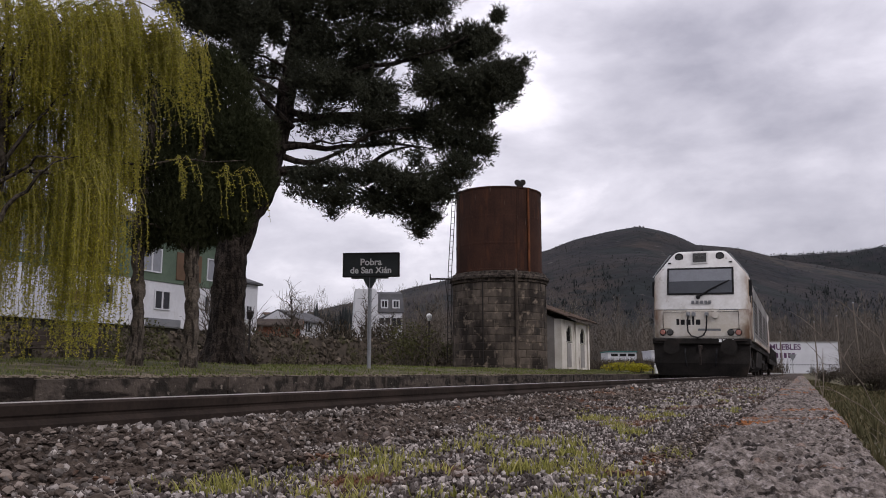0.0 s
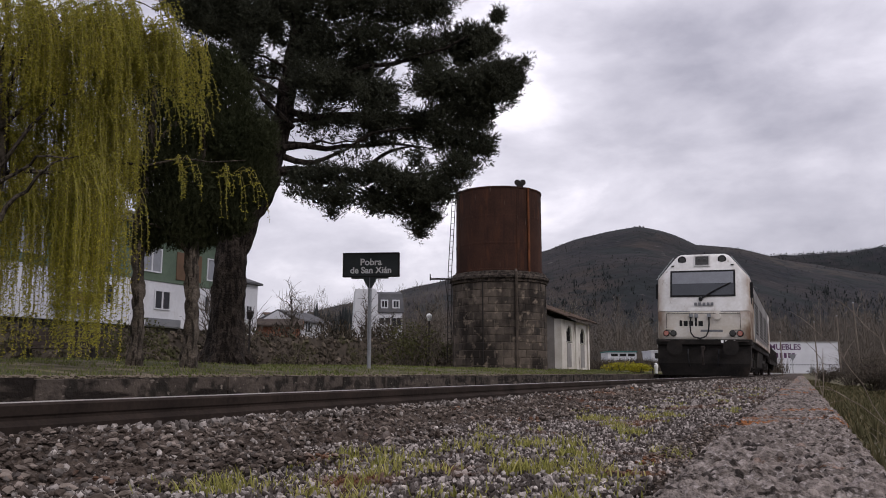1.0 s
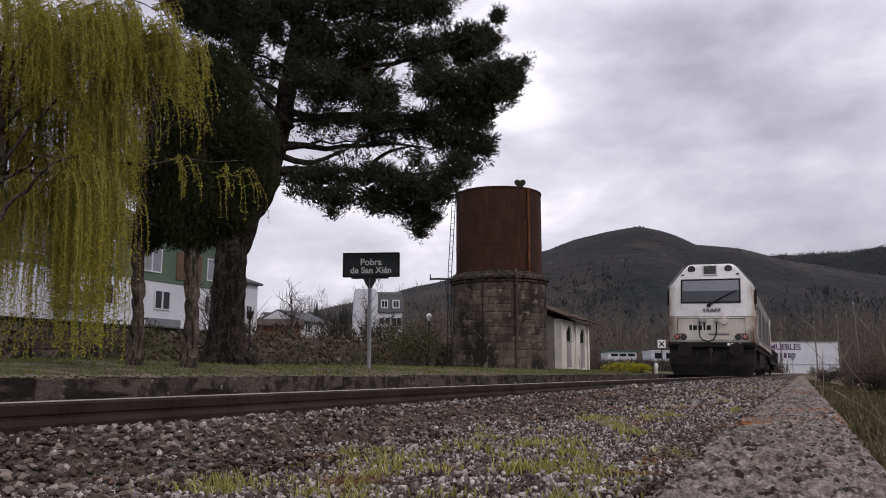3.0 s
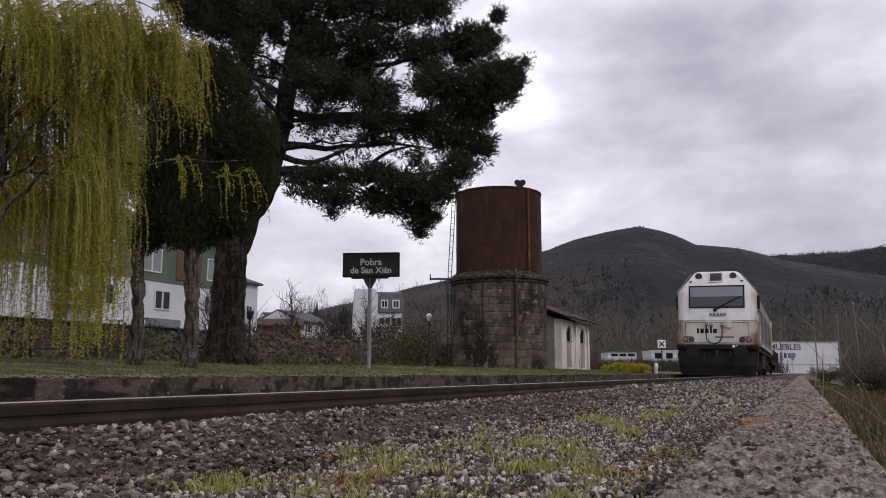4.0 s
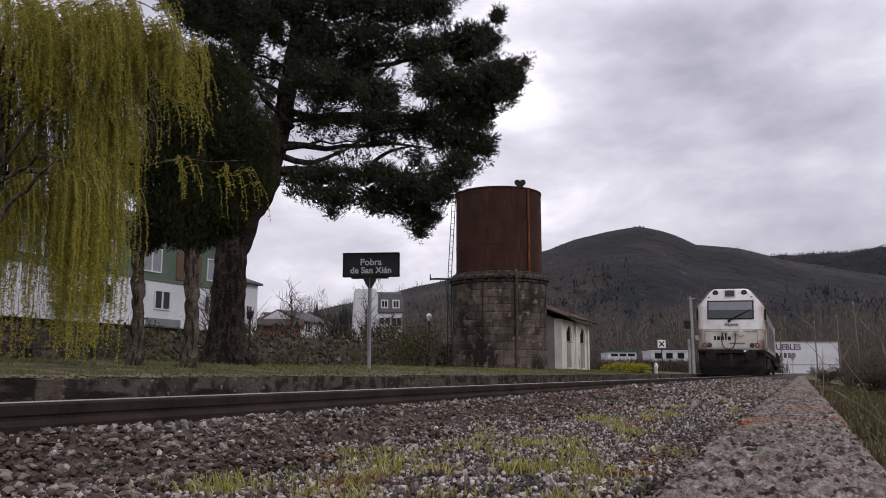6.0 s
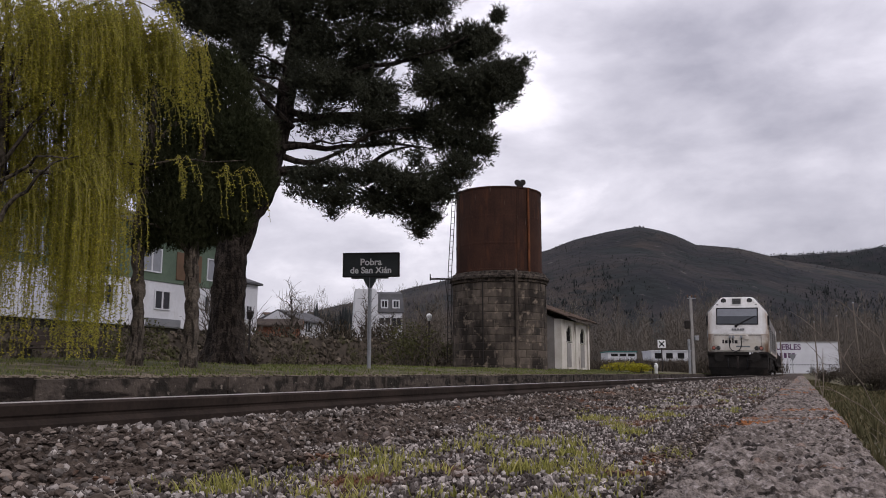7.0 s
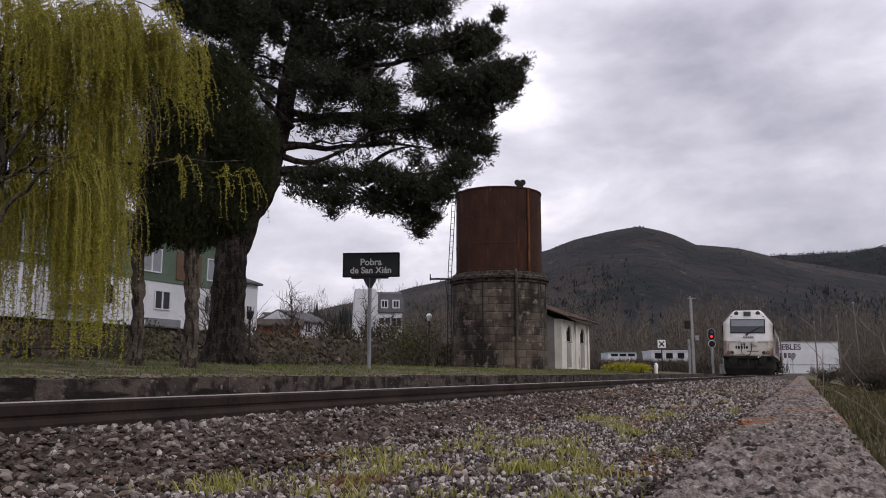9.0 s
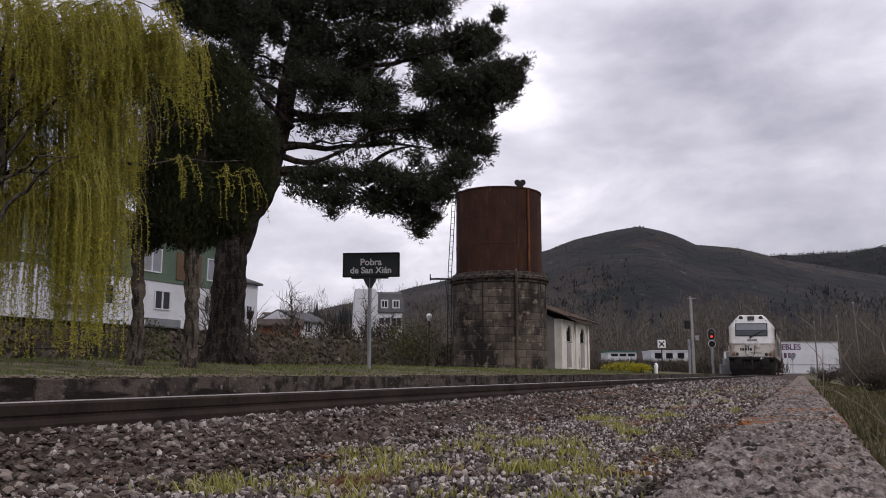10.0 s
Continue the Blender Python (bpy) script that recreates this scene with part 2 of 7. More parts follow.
# darker copy of the plaster: the gable's shade is put into the colour
M_SHADEPLASTER = Mat("shade_toned_plaster", (0.22, 0.205, 0.19), (0.15, 0.14, 0.13), 0.92, big=1.2, small=18, bump=0.3, depth=0.006).m
M_WHITE = Mat("white_render", (0.53, 0.54, 0.565), (0.45, 0.46, 0.485), 0.85, big=0.4, small=6, bump=0.1, depth=0.01).stains((0.42, 0.42, 0.42), 0.7, 0.58, 0.75, (1, 1, 0.3)).m
M_GREEN = Mat("sage_green_panel", (0.095, 0.13, 0.095), (0.075, 0.105, 0.078), 0.7, big=0.5, small=6, bump=0.1, depth=0.01).m
M_BROWNPANEL = Mat("brown_shutter_panel", (0.12, 0.075, 0.05), (0.09, 0.06, 0.04), 0.8, big=1, small=9, bump=0.2, depth=0.01).m
M_GREYCLAD = Mat("grey_cladding", (0.17, 0.175, 0.185), (0.13, 0.135, 0.145), 0.8, big=0.6, small=7, bump=0.1, depth=0.01).m
M_DARKWALL = Mat("dark_olive_wall", (0.045, 0.04, 0.033), (0.025, 0.023, 0.019), 0.95, big=0.6, small=7, bump=0.2, depth=0.01).m
M_SLATE = Mat("slate_roof", (0.095, 0.095, 0.10), (0.065, 0.066, 0.07), 0.8, big=0.7, small=8, bump=0.4, depth=0.02).m
M_TILE = Mat("old_clay_tile", (0.10, 0.07, 0.055), (0.05, 0.04, 0.034), 0.95, big=1.5, small=14, bump=0.5, depth=0.02, vary=True).random("object", (0.035, 0.03, 0.027), (0.13, 0.085, 0.062), 0.5).m
M_BRICK = Mat("red_brick_wall", (0.21, 0.085, 0.05), (0.15, 0.065, 0.04), 0.92, big=0.8, small=7, bump=0.4, depth=0.02).m
M_DARK = Mat("dark_void", (0.012, 0.012, 0.012), (0.018, 0.018, 0.018), 0.95, big=1, small=10, bump=0, spec=0.0).m
M_WINDOW = Mat("window_glass", (0.012, 0.013, 0.016), (0.02, 0.022, 0.026), 0.2, bump=0, spec=0.25).m
M_SCREEN = Mat("windscreen_glass", (0.045, 0.05, 0.058), (0.06, 0.066, 0.075), 0.2, bump=0, spec=0.3).m
M_BLIND = Mat("pale_sun_blind", (0.22, 0.235, 0.26), (0.18, 0.19, 0.21), 0.6, big=2, small=20, bump=0).m
M_SIGN = Mat("dark_sign_enamel", (0.042, 0.048, 0.05), (0.055, 0.062, 0.064), 0.45, big=2, small=25, bump=0.05, depth=0.002).m
M_LETTER = Mat("white_lettering", (0.82, 0.83, 0.82), (0.72, 0.73, 0.72), 0.6, big=4, small=30, bump=0).m
M_STEEL = Mat("galvanised_steel", (0.30, 0.31, 0.32), (0.22, 0.23, 0.24), 0.55, 0.5, big=3, small=30, bump=0.1, depth=0.003).m
M_IRON = Mat("dark_iron", (0.035, 0.03, 0.028), (0.022, 0.02, 0.019), 0.75, 0.3, big=4, small=40, bump=0.3, depth=0.004).m
M_CONCRETE = Mat("grey_concrete", (0.30, 0.29, 0.275), (0.22, 0.21, 0.20), 0.9, big=1.5, small=20, bump=0.4, depth=0.008).m
M_LOCO = Mat("dirty_white_loco_paint", (0.62, 0.62, 0.61), (0.50, 0.49, 0.47), 0.5, big=1.4, small=12, bump=0.03, depth=0.003, spec=0.5).stains((0.30, 0.25, 0.20), 1.7, 0.54, 0.76, (1, 1, 0.35)).stains((0.20, 0.16, 0.12), 6, 0.62, 0.75, (1, 1, 0.5)).corner_rust((0.22, 0.15, 0.09), 1.2, 1.5).m
M_LOCOLOW = Mat("rust_stained_loco_nose", (0.58, 0.56, 0.52), (0.48, 0.44, 0.37), 0.6, big=1.6, small=12, bump=0.05, depth=0.003, spec=0.4).stains((0.22, 0.15, 0.085), 1.2, 0.55, 0.76, (1.6, 1, 0.5)).corner_rust((0.12, 0.062, 0.03), 0.9, 1.45).m
M_LOCOGREY = Mat("loco_side_grey", (0.21, 0.205, 0.20), (0.14, 0.135, 0.13), 0.6, big=0.8, small=9, bump=0.1, depth=0.003).stains((0.10, 0.085, 0.07), 1.3, 0.55, 0.7, (1, 1, 0.4)).m
M_CHASSIS = Mat("grimy_black_underframe", (0.030, 0.027, 0.025), (0.015, 0.014, 0.013), 0.85, big=2, small=18, bump=0.4, depth=0.01, spec=0.06).stains((0.05, 0.04, 0.033), 1.2, 0.58, 0.72).m
M_WHEEL = Mat("oily_wheel_steel", (0.06, 0.05, 0.045), (0.03, 0.026, 0.024), 0.7, 0.5, big=3, small=30, bump=0.2, depth=0.004).m
M_BLACK = Mat("black_rubber", (0.012, 0.012, 0.013), (0.02, 0.02, 0.021), 0.7, big=4, small=40, bump=0.05, depth=0.002).m
M_LENS = Mat("lamp_lens", (0.03, 0.03, 0.03), (0.05, 0.05, 0.048), 0.3, bump=0, spec=0.3).m
M_AMBERLENS = glassy("red_marker_lens", (0.22, 0.05, 0.025), 0.15)
M_PURPLE = Mat("faded_purple_paint", (0.10, 0.05, 0.10), (0.07, 0.035, 0.075), 0.85, big=1, small=8, bump=0).m
M_RED = glow("lit_red_signal", (0.9, 0.05, 0.04), 0.8)
M_WOODPOLE = Mat("weathered_pole_wood", (0.20, 0.17, 0.14), (0.13, 0.11, 0.09), 0.92, big=2, small=25, bump=0.5, depth=0.006).m
M_TEAL = Mat("teal_fascia", (0.05, 0.16, 0.15), (0.04, 0.12, 0.12), 0.7, big=1, small=9, bump=0).m


# ---------------------------------------------------------------- mesh building
class Build:
    """Collects faces for one mesh."""

    def __init__(self):
        self.v, self.f = [], []

    def add(self, verts, faces):
        n = len(self.v)
        self.v.extend(tuple(p) for p in verts)
        self.f.extend(tuple(i + n for i in f) for f in faces)
        return self

    def box(self, x0, x1, y0, y1, z0, z1, c=0.0):
        """A box with chamfered edges of width c."""
        if c <= 0:
            v = [(x, y, z) for z in (z0, z1) for x, y in ((x0, y0), (x1, y0), (x1, y1), (x0, y1))]
            return self.add(v, [(3, 2, 1, 0), (4, 5, 6, 7), (0, 1, 5, 4), (1, 2, 6, 5), (2, 3, 7, 6), (3, 0, 4, 7)])
        rings = []
        for z, i in ((z0, c), (z0 + c, 0), (z1 - c, 0), (z1, c)):
            a, b, p, q = x0 + i, x1 - i, y0 + i, y1 - i
            k = c if i == 0 else c * 0.6
            rings.append([(a + k, p, z), (b - k, p, z), (b, p + k, z), (b, q - k, z), (b - k, q, z), (a + k, q, z), (a, q - k, z), (a, p + k, z)])
        return self.loft(rings)

    def loft(self, rings, closed=True, caps=True):
        n, m = len(rings[0]), len(rings)
        f = []
        for j in range(m - 1):
            for i in range(n if closed else n - 1):
                k = (i + 1) % n
                f.append((j * n + i, j * n + k, (j + 1) * n + k, (j + 1) * n + i))
        if caps and closed:
            f.append(tuple(reversed(range(n))))
            f.append(tuple((m - 1) * n + i for i in range(n)))
        return self.add([p for r in rings for p in r], f)

    def tube(self, pts, radii, n=8, caps=True):
        pts = [Vector(p) for p in pts]
        if isinstance(radii, (int, float)):
            radii = [radii] * len(pts)
        rings, side = [], None
        for i, p in enumerate(pts):
            d = (pts[min(i + 1, len(pts) - 1)] - pts[max(i - 1, 0)]).normalized()
            if side is None:
                side = d.cross(Vector((0.31, 0.27, 0.91)))
                if side.length < 0.1:
                    side = d.cross(Vector((1, 0, 0)))
            side = (side - d * side.dot(d)).normalized()
            up = d.cross(side)
            rings.append([p + (side * math.cos(a) + up * math.sin(a)) * radii[i] for a in (2 * math.pi * k / n for k in range(n))])
        return self.loft(rings, caps=caps)

    def ring(self, profile, n=32, a0=0.0, a1=2 * math.pi):
        """Turns a (radius, z) profile about z."""
        full = abs(a1 - a0 - 2 * math.pi) < 1e-6
        m = n if full else n + 1
        angles = [a0 + (a1 - a0) * k / n for k in range(m)]
        rings = [[(r * math.cos(a), r * math.sin(a), z) for a in angles] for r, z in profile]
        return self.loft(rings, closed=full, caps=full)

    def prism(self, poly, axis, lo, hi):
        """Extrudes a 2-D polygon; axis 'y' takes (x, z), 'x' takes (y, z), 'z' takes (x, y)."""
        put = {"y": lambda a, b, t: (a, t, b), "x": lambda a, b, t: (t, a, b), "z": lambda a, b, t: (a, b, t)}[axis]
        return self.loft([[put(a, b, lo) for a, b in poly], [put(a, b, hi) for a, b in poly]])

    def stone(self, x, y, z, r, rng, flat=False):
        """A broken stone of twelve corners; a flat one lies as a flake."""
        q = Euler((rng.uniform(0, 6.3), rng.uniform(0, 6.3), rng.uniform(0, 6.3))).to_matrix()
        s = (r * rng.uniform(0.75, 1.25), r * rng.uniform(0.6, 1.0), r * rng.uniform(0.45, 0.8))
        if flat:
            q = Euler((rng.uniform(-0.5, 0.5), rng.uniform(-0.5, 0.5), rng.uniform(0, 6.3))).to_matrix()
            s = (s[0], s[1], r * rng.uniform(0.3, 0.65))
        v = []
        for h, k, o in ((-0.8, 0.6, 0.0), (0.0, 1.0, 0.6), (0.75, 0.55, 0.2)):
            for i in range(4):
                a = o + i * math.pi / 2 + rng.uniform(-0.3, 0.3)
                j = k * rng.uniform(0.8, 1.2)
                p = q @ Vector((math.cos(a) * j * s[0], math.sin(a) * j * s[1], h * s[2]))
                v.append((p.x + x, p.y + y, p.z + z))
        f = [(3, 2, 1, 0), (8, 9, 10, 11)]
        for b in (0, 4):
            for i in range(4):
                f.append((b + i, b + (i + 1) % 4, b + 4 + (i + 1) % 4, b + 4 + i))
        return self.add(v, f)

    def gnarl(self, amount, scale):
        """Roughens the corners, as bark and knots do."""
        self.v = [tuple(Vector(p) + noise.noise_vector(Vector((p[0], p[1], p[2] * 0.45)) * scale) * amount + noise.noise_vector(Vector((p[0], p[1], p[2] * 0.6)) * scale * 2.6) * amount * 0.5) for p in self.v]
        return self

    def mesh(self, name, smooth=False):
        me = bpy.data.meshes.new(name)
        me.from_pydata(self.v, [], self.f)
        bm = bmesh.new()
        bm.from_mesh(me)
        if len(self.f) < 20000:
            bmesh.ops.recalc_face_normals(bm, faces=bm.faces)
        if smooth:
            for fc in bm.faces:
                fc.smooth = True
            for ed in bm.edges:
                if len(ed.link_faces) == 2 and ed.calc_face_angle(0) > 0.7:
                    ed.smooth = False
        bm.to_mesh(me)
        bm.free()
        return me


def part(name, b, material, parent=None, label="", smooth=False):
    """Links a Build (or a ready mesh) as one object, under a thing or part when given."""
    me = b if isinstance(b, bpy.types.Mesh) else b.mesh(name, smooth)
    if not me.materials:
        me.materials.append(material)
    ob = new(name, me)
    if parent:
        ob.parent = parent
    return tagged(ob, label)


def thing(name, m, label, category, group="", kind=""):
    ob = new(name)
    ob.empty_display_size = 0.2
    ob.matrix_basis = m
    return tagged(ob, label, category, group, kind)


def from_view(u, d, z=0.0):
    """World place of a spot u metres to the right and d metres ahead of the camera's line, at height z."""
    return Vector((0.91768 * u - 0.39731 * d, 0.39731 * u + 0.91768 * d, z))


def view_pose(u, d, z=0.0, turn=0.0):
    p = from_view(u, d, z)
    return pose(p.x, p.y, p.z, 0, 0, -YAW + turn)


def text_part(name, words, size, m, material, parent, label="", depth=0.006):
    cu = bpy.data.curves.new(name, "FONT")
    cu.body, cu.size, cu.extrude, cu.align_x, cu.align_y = words, size, depth, "CENTER", "CENTER"
    cu.offset = size * 0.024
    tmp = bpy.data.objects.new("lettering_curve", cu)
    scene.collection.objects.link(tmp)
    me = bpy.data.meshes.new_from_object(tmp.evaluated_get(bpy.context.evaluated_depsgraph_get()))
    bpy.data.objects.remove(tmp)
    me.materials.clear()
    me.materials.append(material)
    ob = new(name, me)
    ob.parent = parent
    ob.matrix_basis = m
    return tagged(ob, label)


# ---------------------------------------------------------------- the ground
def smooth(a, b, v):
    t = min(1.0, max(0.0, (v - a) / (b - a)))
    return t * t * (3 - 2 * t)


def ground_z(x, y):
    """Height of the ground sheet."""
    n = noise.noise((x * 0.35, y * 0.35, 0.3)) * 0.05
    left = 0.02 + 0.30 * smooth(-7, -13, x) + 0.35 * smooth(-14, -30, x)
    bed = -0.16
    path = -0.155 + 0.03 * noise.noise((x * 1.7, y * 0.8, 2.0))
    right = -0.42 - 0.35 * smooth(0.25, 2.5, x) + 0.5 * smooth(3.0, 12.0, x)
    z = left + n
    if x > -5.1:
        z = bed
    if x > -1.75:
        z = bed + (path - bed) * smooth(-1.75, -1.3, x)
    if x > -0.3:
        z = path - 0.2
    if x > 0.12:
        z = right + n * smooth(0.2, 1.5, x)
    far = smooth(90, 140, y)
    return z * (1 - far) + (0.1 + n) * far if x > -8 else z


def grid_lines(lo, hi, steps):
    """Lines from lo to hi with the spacing growing away from zero."""
    v, out_lines = 0.0, [0.0]
    while v < hi:
        v += max(steps, v * 0.09)
        out_lines.append(min(v, hi))
    v = 0.0
    while v > lo:
        v -= max(steps, -v * 0.05)
        out_lines.insert(0, max(v, lo))
    return sorted(set(out_lines))


def ground():
    xs = sorted(set(grid_lines(-900, 900, 0.14) + [-5.12, -5.08, -0.31, -0.29, 0.1, 0.13]))
    ys = grid_lines(-120, 3000, 0.2)
    b = Build()
    b.v = [(x, y, ground_z(x, y)) for y in ys for x in xs]
    n = len(xs)
    b.f = [(j * n + i, j * n + i + 1, (j + 1) * n + i + 1, (j + 1) * n + i) for j in range(len(ys) - 1) for i in range(n - 1)]
    ob = part("ground", b, M_SOIL, None, "patchy grass and bare earth beside the railway", True)
    ob["kind"], ob["category"] = "structure", "ground"
    # gravelly earth under the track and the worn path
    me = ob.data
    me.materials.append(M_PATH)
    for p in me.polygons:
        if -5.1 < p.center.x < 0.12 and p.center.y < 130:
            p.material_index = 1
    return ob


ground()


def hill(name, knots, base, crest, back, label, relief, seed):
    """A hillside whose crest line follows knots of (bearing metres at the crest, height)."""
    b = Build()
    us = np.linspace(knots[0][0], knots[-1][0], 150)
    hs = np.interp(us, [k[0] for k in knots], [k[1] for k in knots])
    ds = np.linspace(0, 1, 34)
    rows = []
    for t in ds:
        d = base + (back - base) * t
        tc = (crest - base) / (back - base)
        rise = smooth(0, tc, t) ** 0.8 if t < tc else 1 - 0.5 * smooth(tc, 1, t)
        for u, h in zip(us, hs):
            uu = u * d / crest
            r = noise.fractal(Vector((uu * 0.006 + seed, d * 0.006, 0)), 0.9, 2.2, 5) * relief * rise
            j = noise.noise((u * 0.03, seed, 0)) * 2.5
            keep = abs(t - tc) * 3
            rows.append(from_view(uu, d, h * rise + (r * 0.6 - relief * 0.3) * min(1, keep * 0.8) + j * (1 - min(1, keep)) - 1.0))
    n = len(us)
    b.v = [tuple(p) for p in rows]
    b.f = [(j * n + i, j * n + i + 1, (j + 1) * n + i + 1, (j + 1) * n + i) for j in range(len(ds) - 1) for i in range(n - 1)]
    ob = part(name, b, M_HILL, None, label, True)
    ob["kind"], ob["category"] = "structure", "hill"
    return us, hs, b.v


# crest heights of the wooded hill and of the ridge behind it
CREST = 1400.0
K = CREST / 1450.0
MAIN = [(-1500, 48), (-784, 64), (-400, 80), (-230, 104), (-80, 138), (30, 162), (120, 183), (175, 204), (240, 225), (310, 240), (352, 249), (400, 241), (455, 218), (525, 213), (570, 202), (610, 191), (700, 178), (900, 148), (1500, 78)]
RIDGE = [(300, 150), (520, 195), (590, 207), (640, 210), (690, 213), (720, 214), (750, 218), (790, 223), (900, 227), (1500, 170)]
us1, hs1, face1 = hill("hill_main", [(u * K, h * K) for u, h in MAIN], 420, CREST, 2100, "dark scrub-covered hill with bare brown slopes", 22, 3.1)
us2, hs2, face2 = hill("hill_far", [(u * 1.25 * K, h * 1.25 * K) for u, h in RIDGE], 1300, CREST * 1.25, 2500, "dark pine-covered ridge behind the hill", 14, 7.7)


def spiky(b, p, h, w, rng, blades):
    """A far tree as a tuft of narrow upright blades round a stem."""
    for _ in range(blades):
        a, t = rng.uniform(0, 6.283), rng.uniform(0.0, 0.75)
        c = Vector((math.cos(a), math.sin(a), 0))
        r = w * (1 - t) * rng.uniform(0.3, 1)
        o = Vector(p) + Vector((0, 0, h * t * 0.8)) + c * r * 0.4
        top = o + c * r * 0.7 + Vector((0, 0, h * rng.uniform(0.2, 0.42)))
        s = Vector((-c.y, c.x, 0)) * w * rng.uniform(0.06, 0.2)
        b.add([o - s, o + s, top], [(0, 1, 2)])


def skyline_trees():
    rng = random.Random(5)
    b = Build()
    for us, hs, d, count, hmax in ((us1, hs1, CREST, 2600, 8), (us2, hs2, CREST * 1.25, 1900, 4.5)):
        for _ in range(count):
            u = rng.uniform(-1000, 1000)
            if us is us2 and u < 300:
                continue
            h = float(np.interp(u, us, hs))
            dense = noise.noise((u * 0.02, 4.0, 0)) + (0.5 if us is us2 else 0.3)
            if rng.random() > 0.35 + dense:
                continue
            tall = rng.uniform(0.35, 1) * hmax
            p = from_view(u, d - rng.uniform(-10, 20), h - 2)
            spiky(b, p, tall + 2, tall * rng.uniform(0.3, 0.6), rng, 12)
    # the lone umbrella-shaped group on the summit
    for du in (-9, 0, 6):
        spiky(b, from_view(352 * K + du, CREST - 8, 250 * K), 13, 8, rng, 30)
    ob = part("skyline_trees", b, M_FOREST, None, "sparse dark pines along the hill crests")
    ob["kind"], ob["category"] = "stuff", "trees"


skyline_trees()


def hill_scrub():
    """Trees and scrub that speckle the hill faces."""
    rng = random.Random(6)
    for name, face, rows, count, tall, material, label in (("hill_scrub", face1, (3, 17), 42000, 3.6, M_SCRUB, "dark scrub and young pines dotted over the hill"), ("hill_pinewood", face1, (2, 9), 8000, 12.0, M_FOREST, "dark pinewood on the lower hillside"), ("ridge_forest", face2, (3, 17), 11000, 9.0, M_FOREST, "dense dark pines covering the far ridge")):
        b = Build()
        for _ in range(count):
            k, i, fj, fi = rng.randrange(*rows), rng.randrange(0, 149), rng.random(), rng.random()
            p = Vector(face[k * 150 + i]).lerp(Vector(face[k * 150 + i + 1]), fi).lerp(Vector(face[(k + 1) * 150 + i]).lerp(Vector(face[(k + 1) * 150 + i + 1]), fi), fj)
            if noise.noise((p.x * 0.008, p.y * 0.008, 3.0)) < rng.uniform(-0.35, 0.25) + (0.25 if tall > 10 else 0) and face is face1:
                continue
            h = tall * rng.uniform(0.4, 1.1)
            spiky(b, p - Vector((0, 0, 1)), h, h * 0.5, rng, 5)
        ob = part(name, b, material, None, label)
        ob["kind"], ob["category"] = "stuff", "trees"


hill_scrub()


def rounded(b, p, h, w, rng, count):
    """A bare deciduous tree as a haze of thin twigs with a rounded top."""
    for _ in range(count):
        a, t = rng.uniform(0, 6.283), rng.uniform(0.2, 0.97)
        env = w * 0.5 * math.sqrt(max(0.02, 1 - ((t - 0.58) / 0.42) ** 2))
        k = env * rng.uniform(0.2, 1.0)
        o = Vector(p) + Vector((math.cos(a) * k, math.sin(a) * k, h * t))
        g = a + rng.uniform(-0.9, 0.9)
        q = Vector((math.cos(g) * 0.6, math.sin(g) * 0.6, rng.uniform(0.3, 1.3))) * h * rng.uniform(0.05, 0.11)
        s = Vector((-math.sin(g), math.cos(g), 0)) * rng.uniform(0.018, 0.055)
        b.add([o, o + q * 0.5 - s, o + q, o + q * 0.5 + s], [(0, 1, 2, 3)])


def woods(name, count, u0, u1, d0, d1, h0, h1, width, material, label, seed, blades=16, base=0.0):
    rng = random.Random(seed)
    b = Build()
    for _ in range(count):
        d = rng.uniform(d0, d1)
        u = rng.uniform(u0, u1) * d / d1
        h = rng.uniform(h0, h1) * (1 + 0.35 * noise.noise((u * 0.03, d * 0.03, seed)))
        p = from_view(u, d, base)
        b.tube([p, p + Vector((0, 0, h * 0.8))], [h * 0.012, h * 0.004], 3, False)
        (spiky if material is M_FOREST else rounded)(b, p, h, width * rng.uniform(0.7, 1.3), rng, blades)
    ob = part(name, b, material, None, label)
    ob["kind"], ob["category"] = "stuff", "trees"


woods("bare_woods", 900, -60, 200, 190, 300, 12, 20, 4.5, M_WOODS, "leafless brown-grey woodland below the hill", 11, 270)
woods("hillside_trees", 900, -250, 420, 330, 700, 7, 15, 6.0, M_WOODS, "mixed bare trees climbing the lower hillside", 12, 150, 8.0)
woods("pinewood", 120, -160, 420, 380, 800, 10, 20, 4.5, M_FOREST, "dark pinewood patches on the lower slope", 13, 22, 12.0)


M_BRUSH = Mat("garden_brush", (0.06, 0.05, 0.036), (0.045, 0.038, 0.028), 0.95, big=0.3, small=3, bump=0).random("island", (0.03, 0.026, 0.02), (0.13, 0.105, 0.075), 0.5).m
woods("garden_brush", 170, -19, -2, 58, 70, 2.2, 3.8, 2.4, M_BRUSH, "tangled leafless brush in the gardens behind the wall", 14, 150)
woods("village_pines", 26, -30, -21, 150, 190, 11, 15, 4.0, M_FOREST, "dark pines on the rise behind the village", 15, 60)


# ---------------------------------------------------------------- track
TRACK_X = -2.98
GAUGE = 0.865


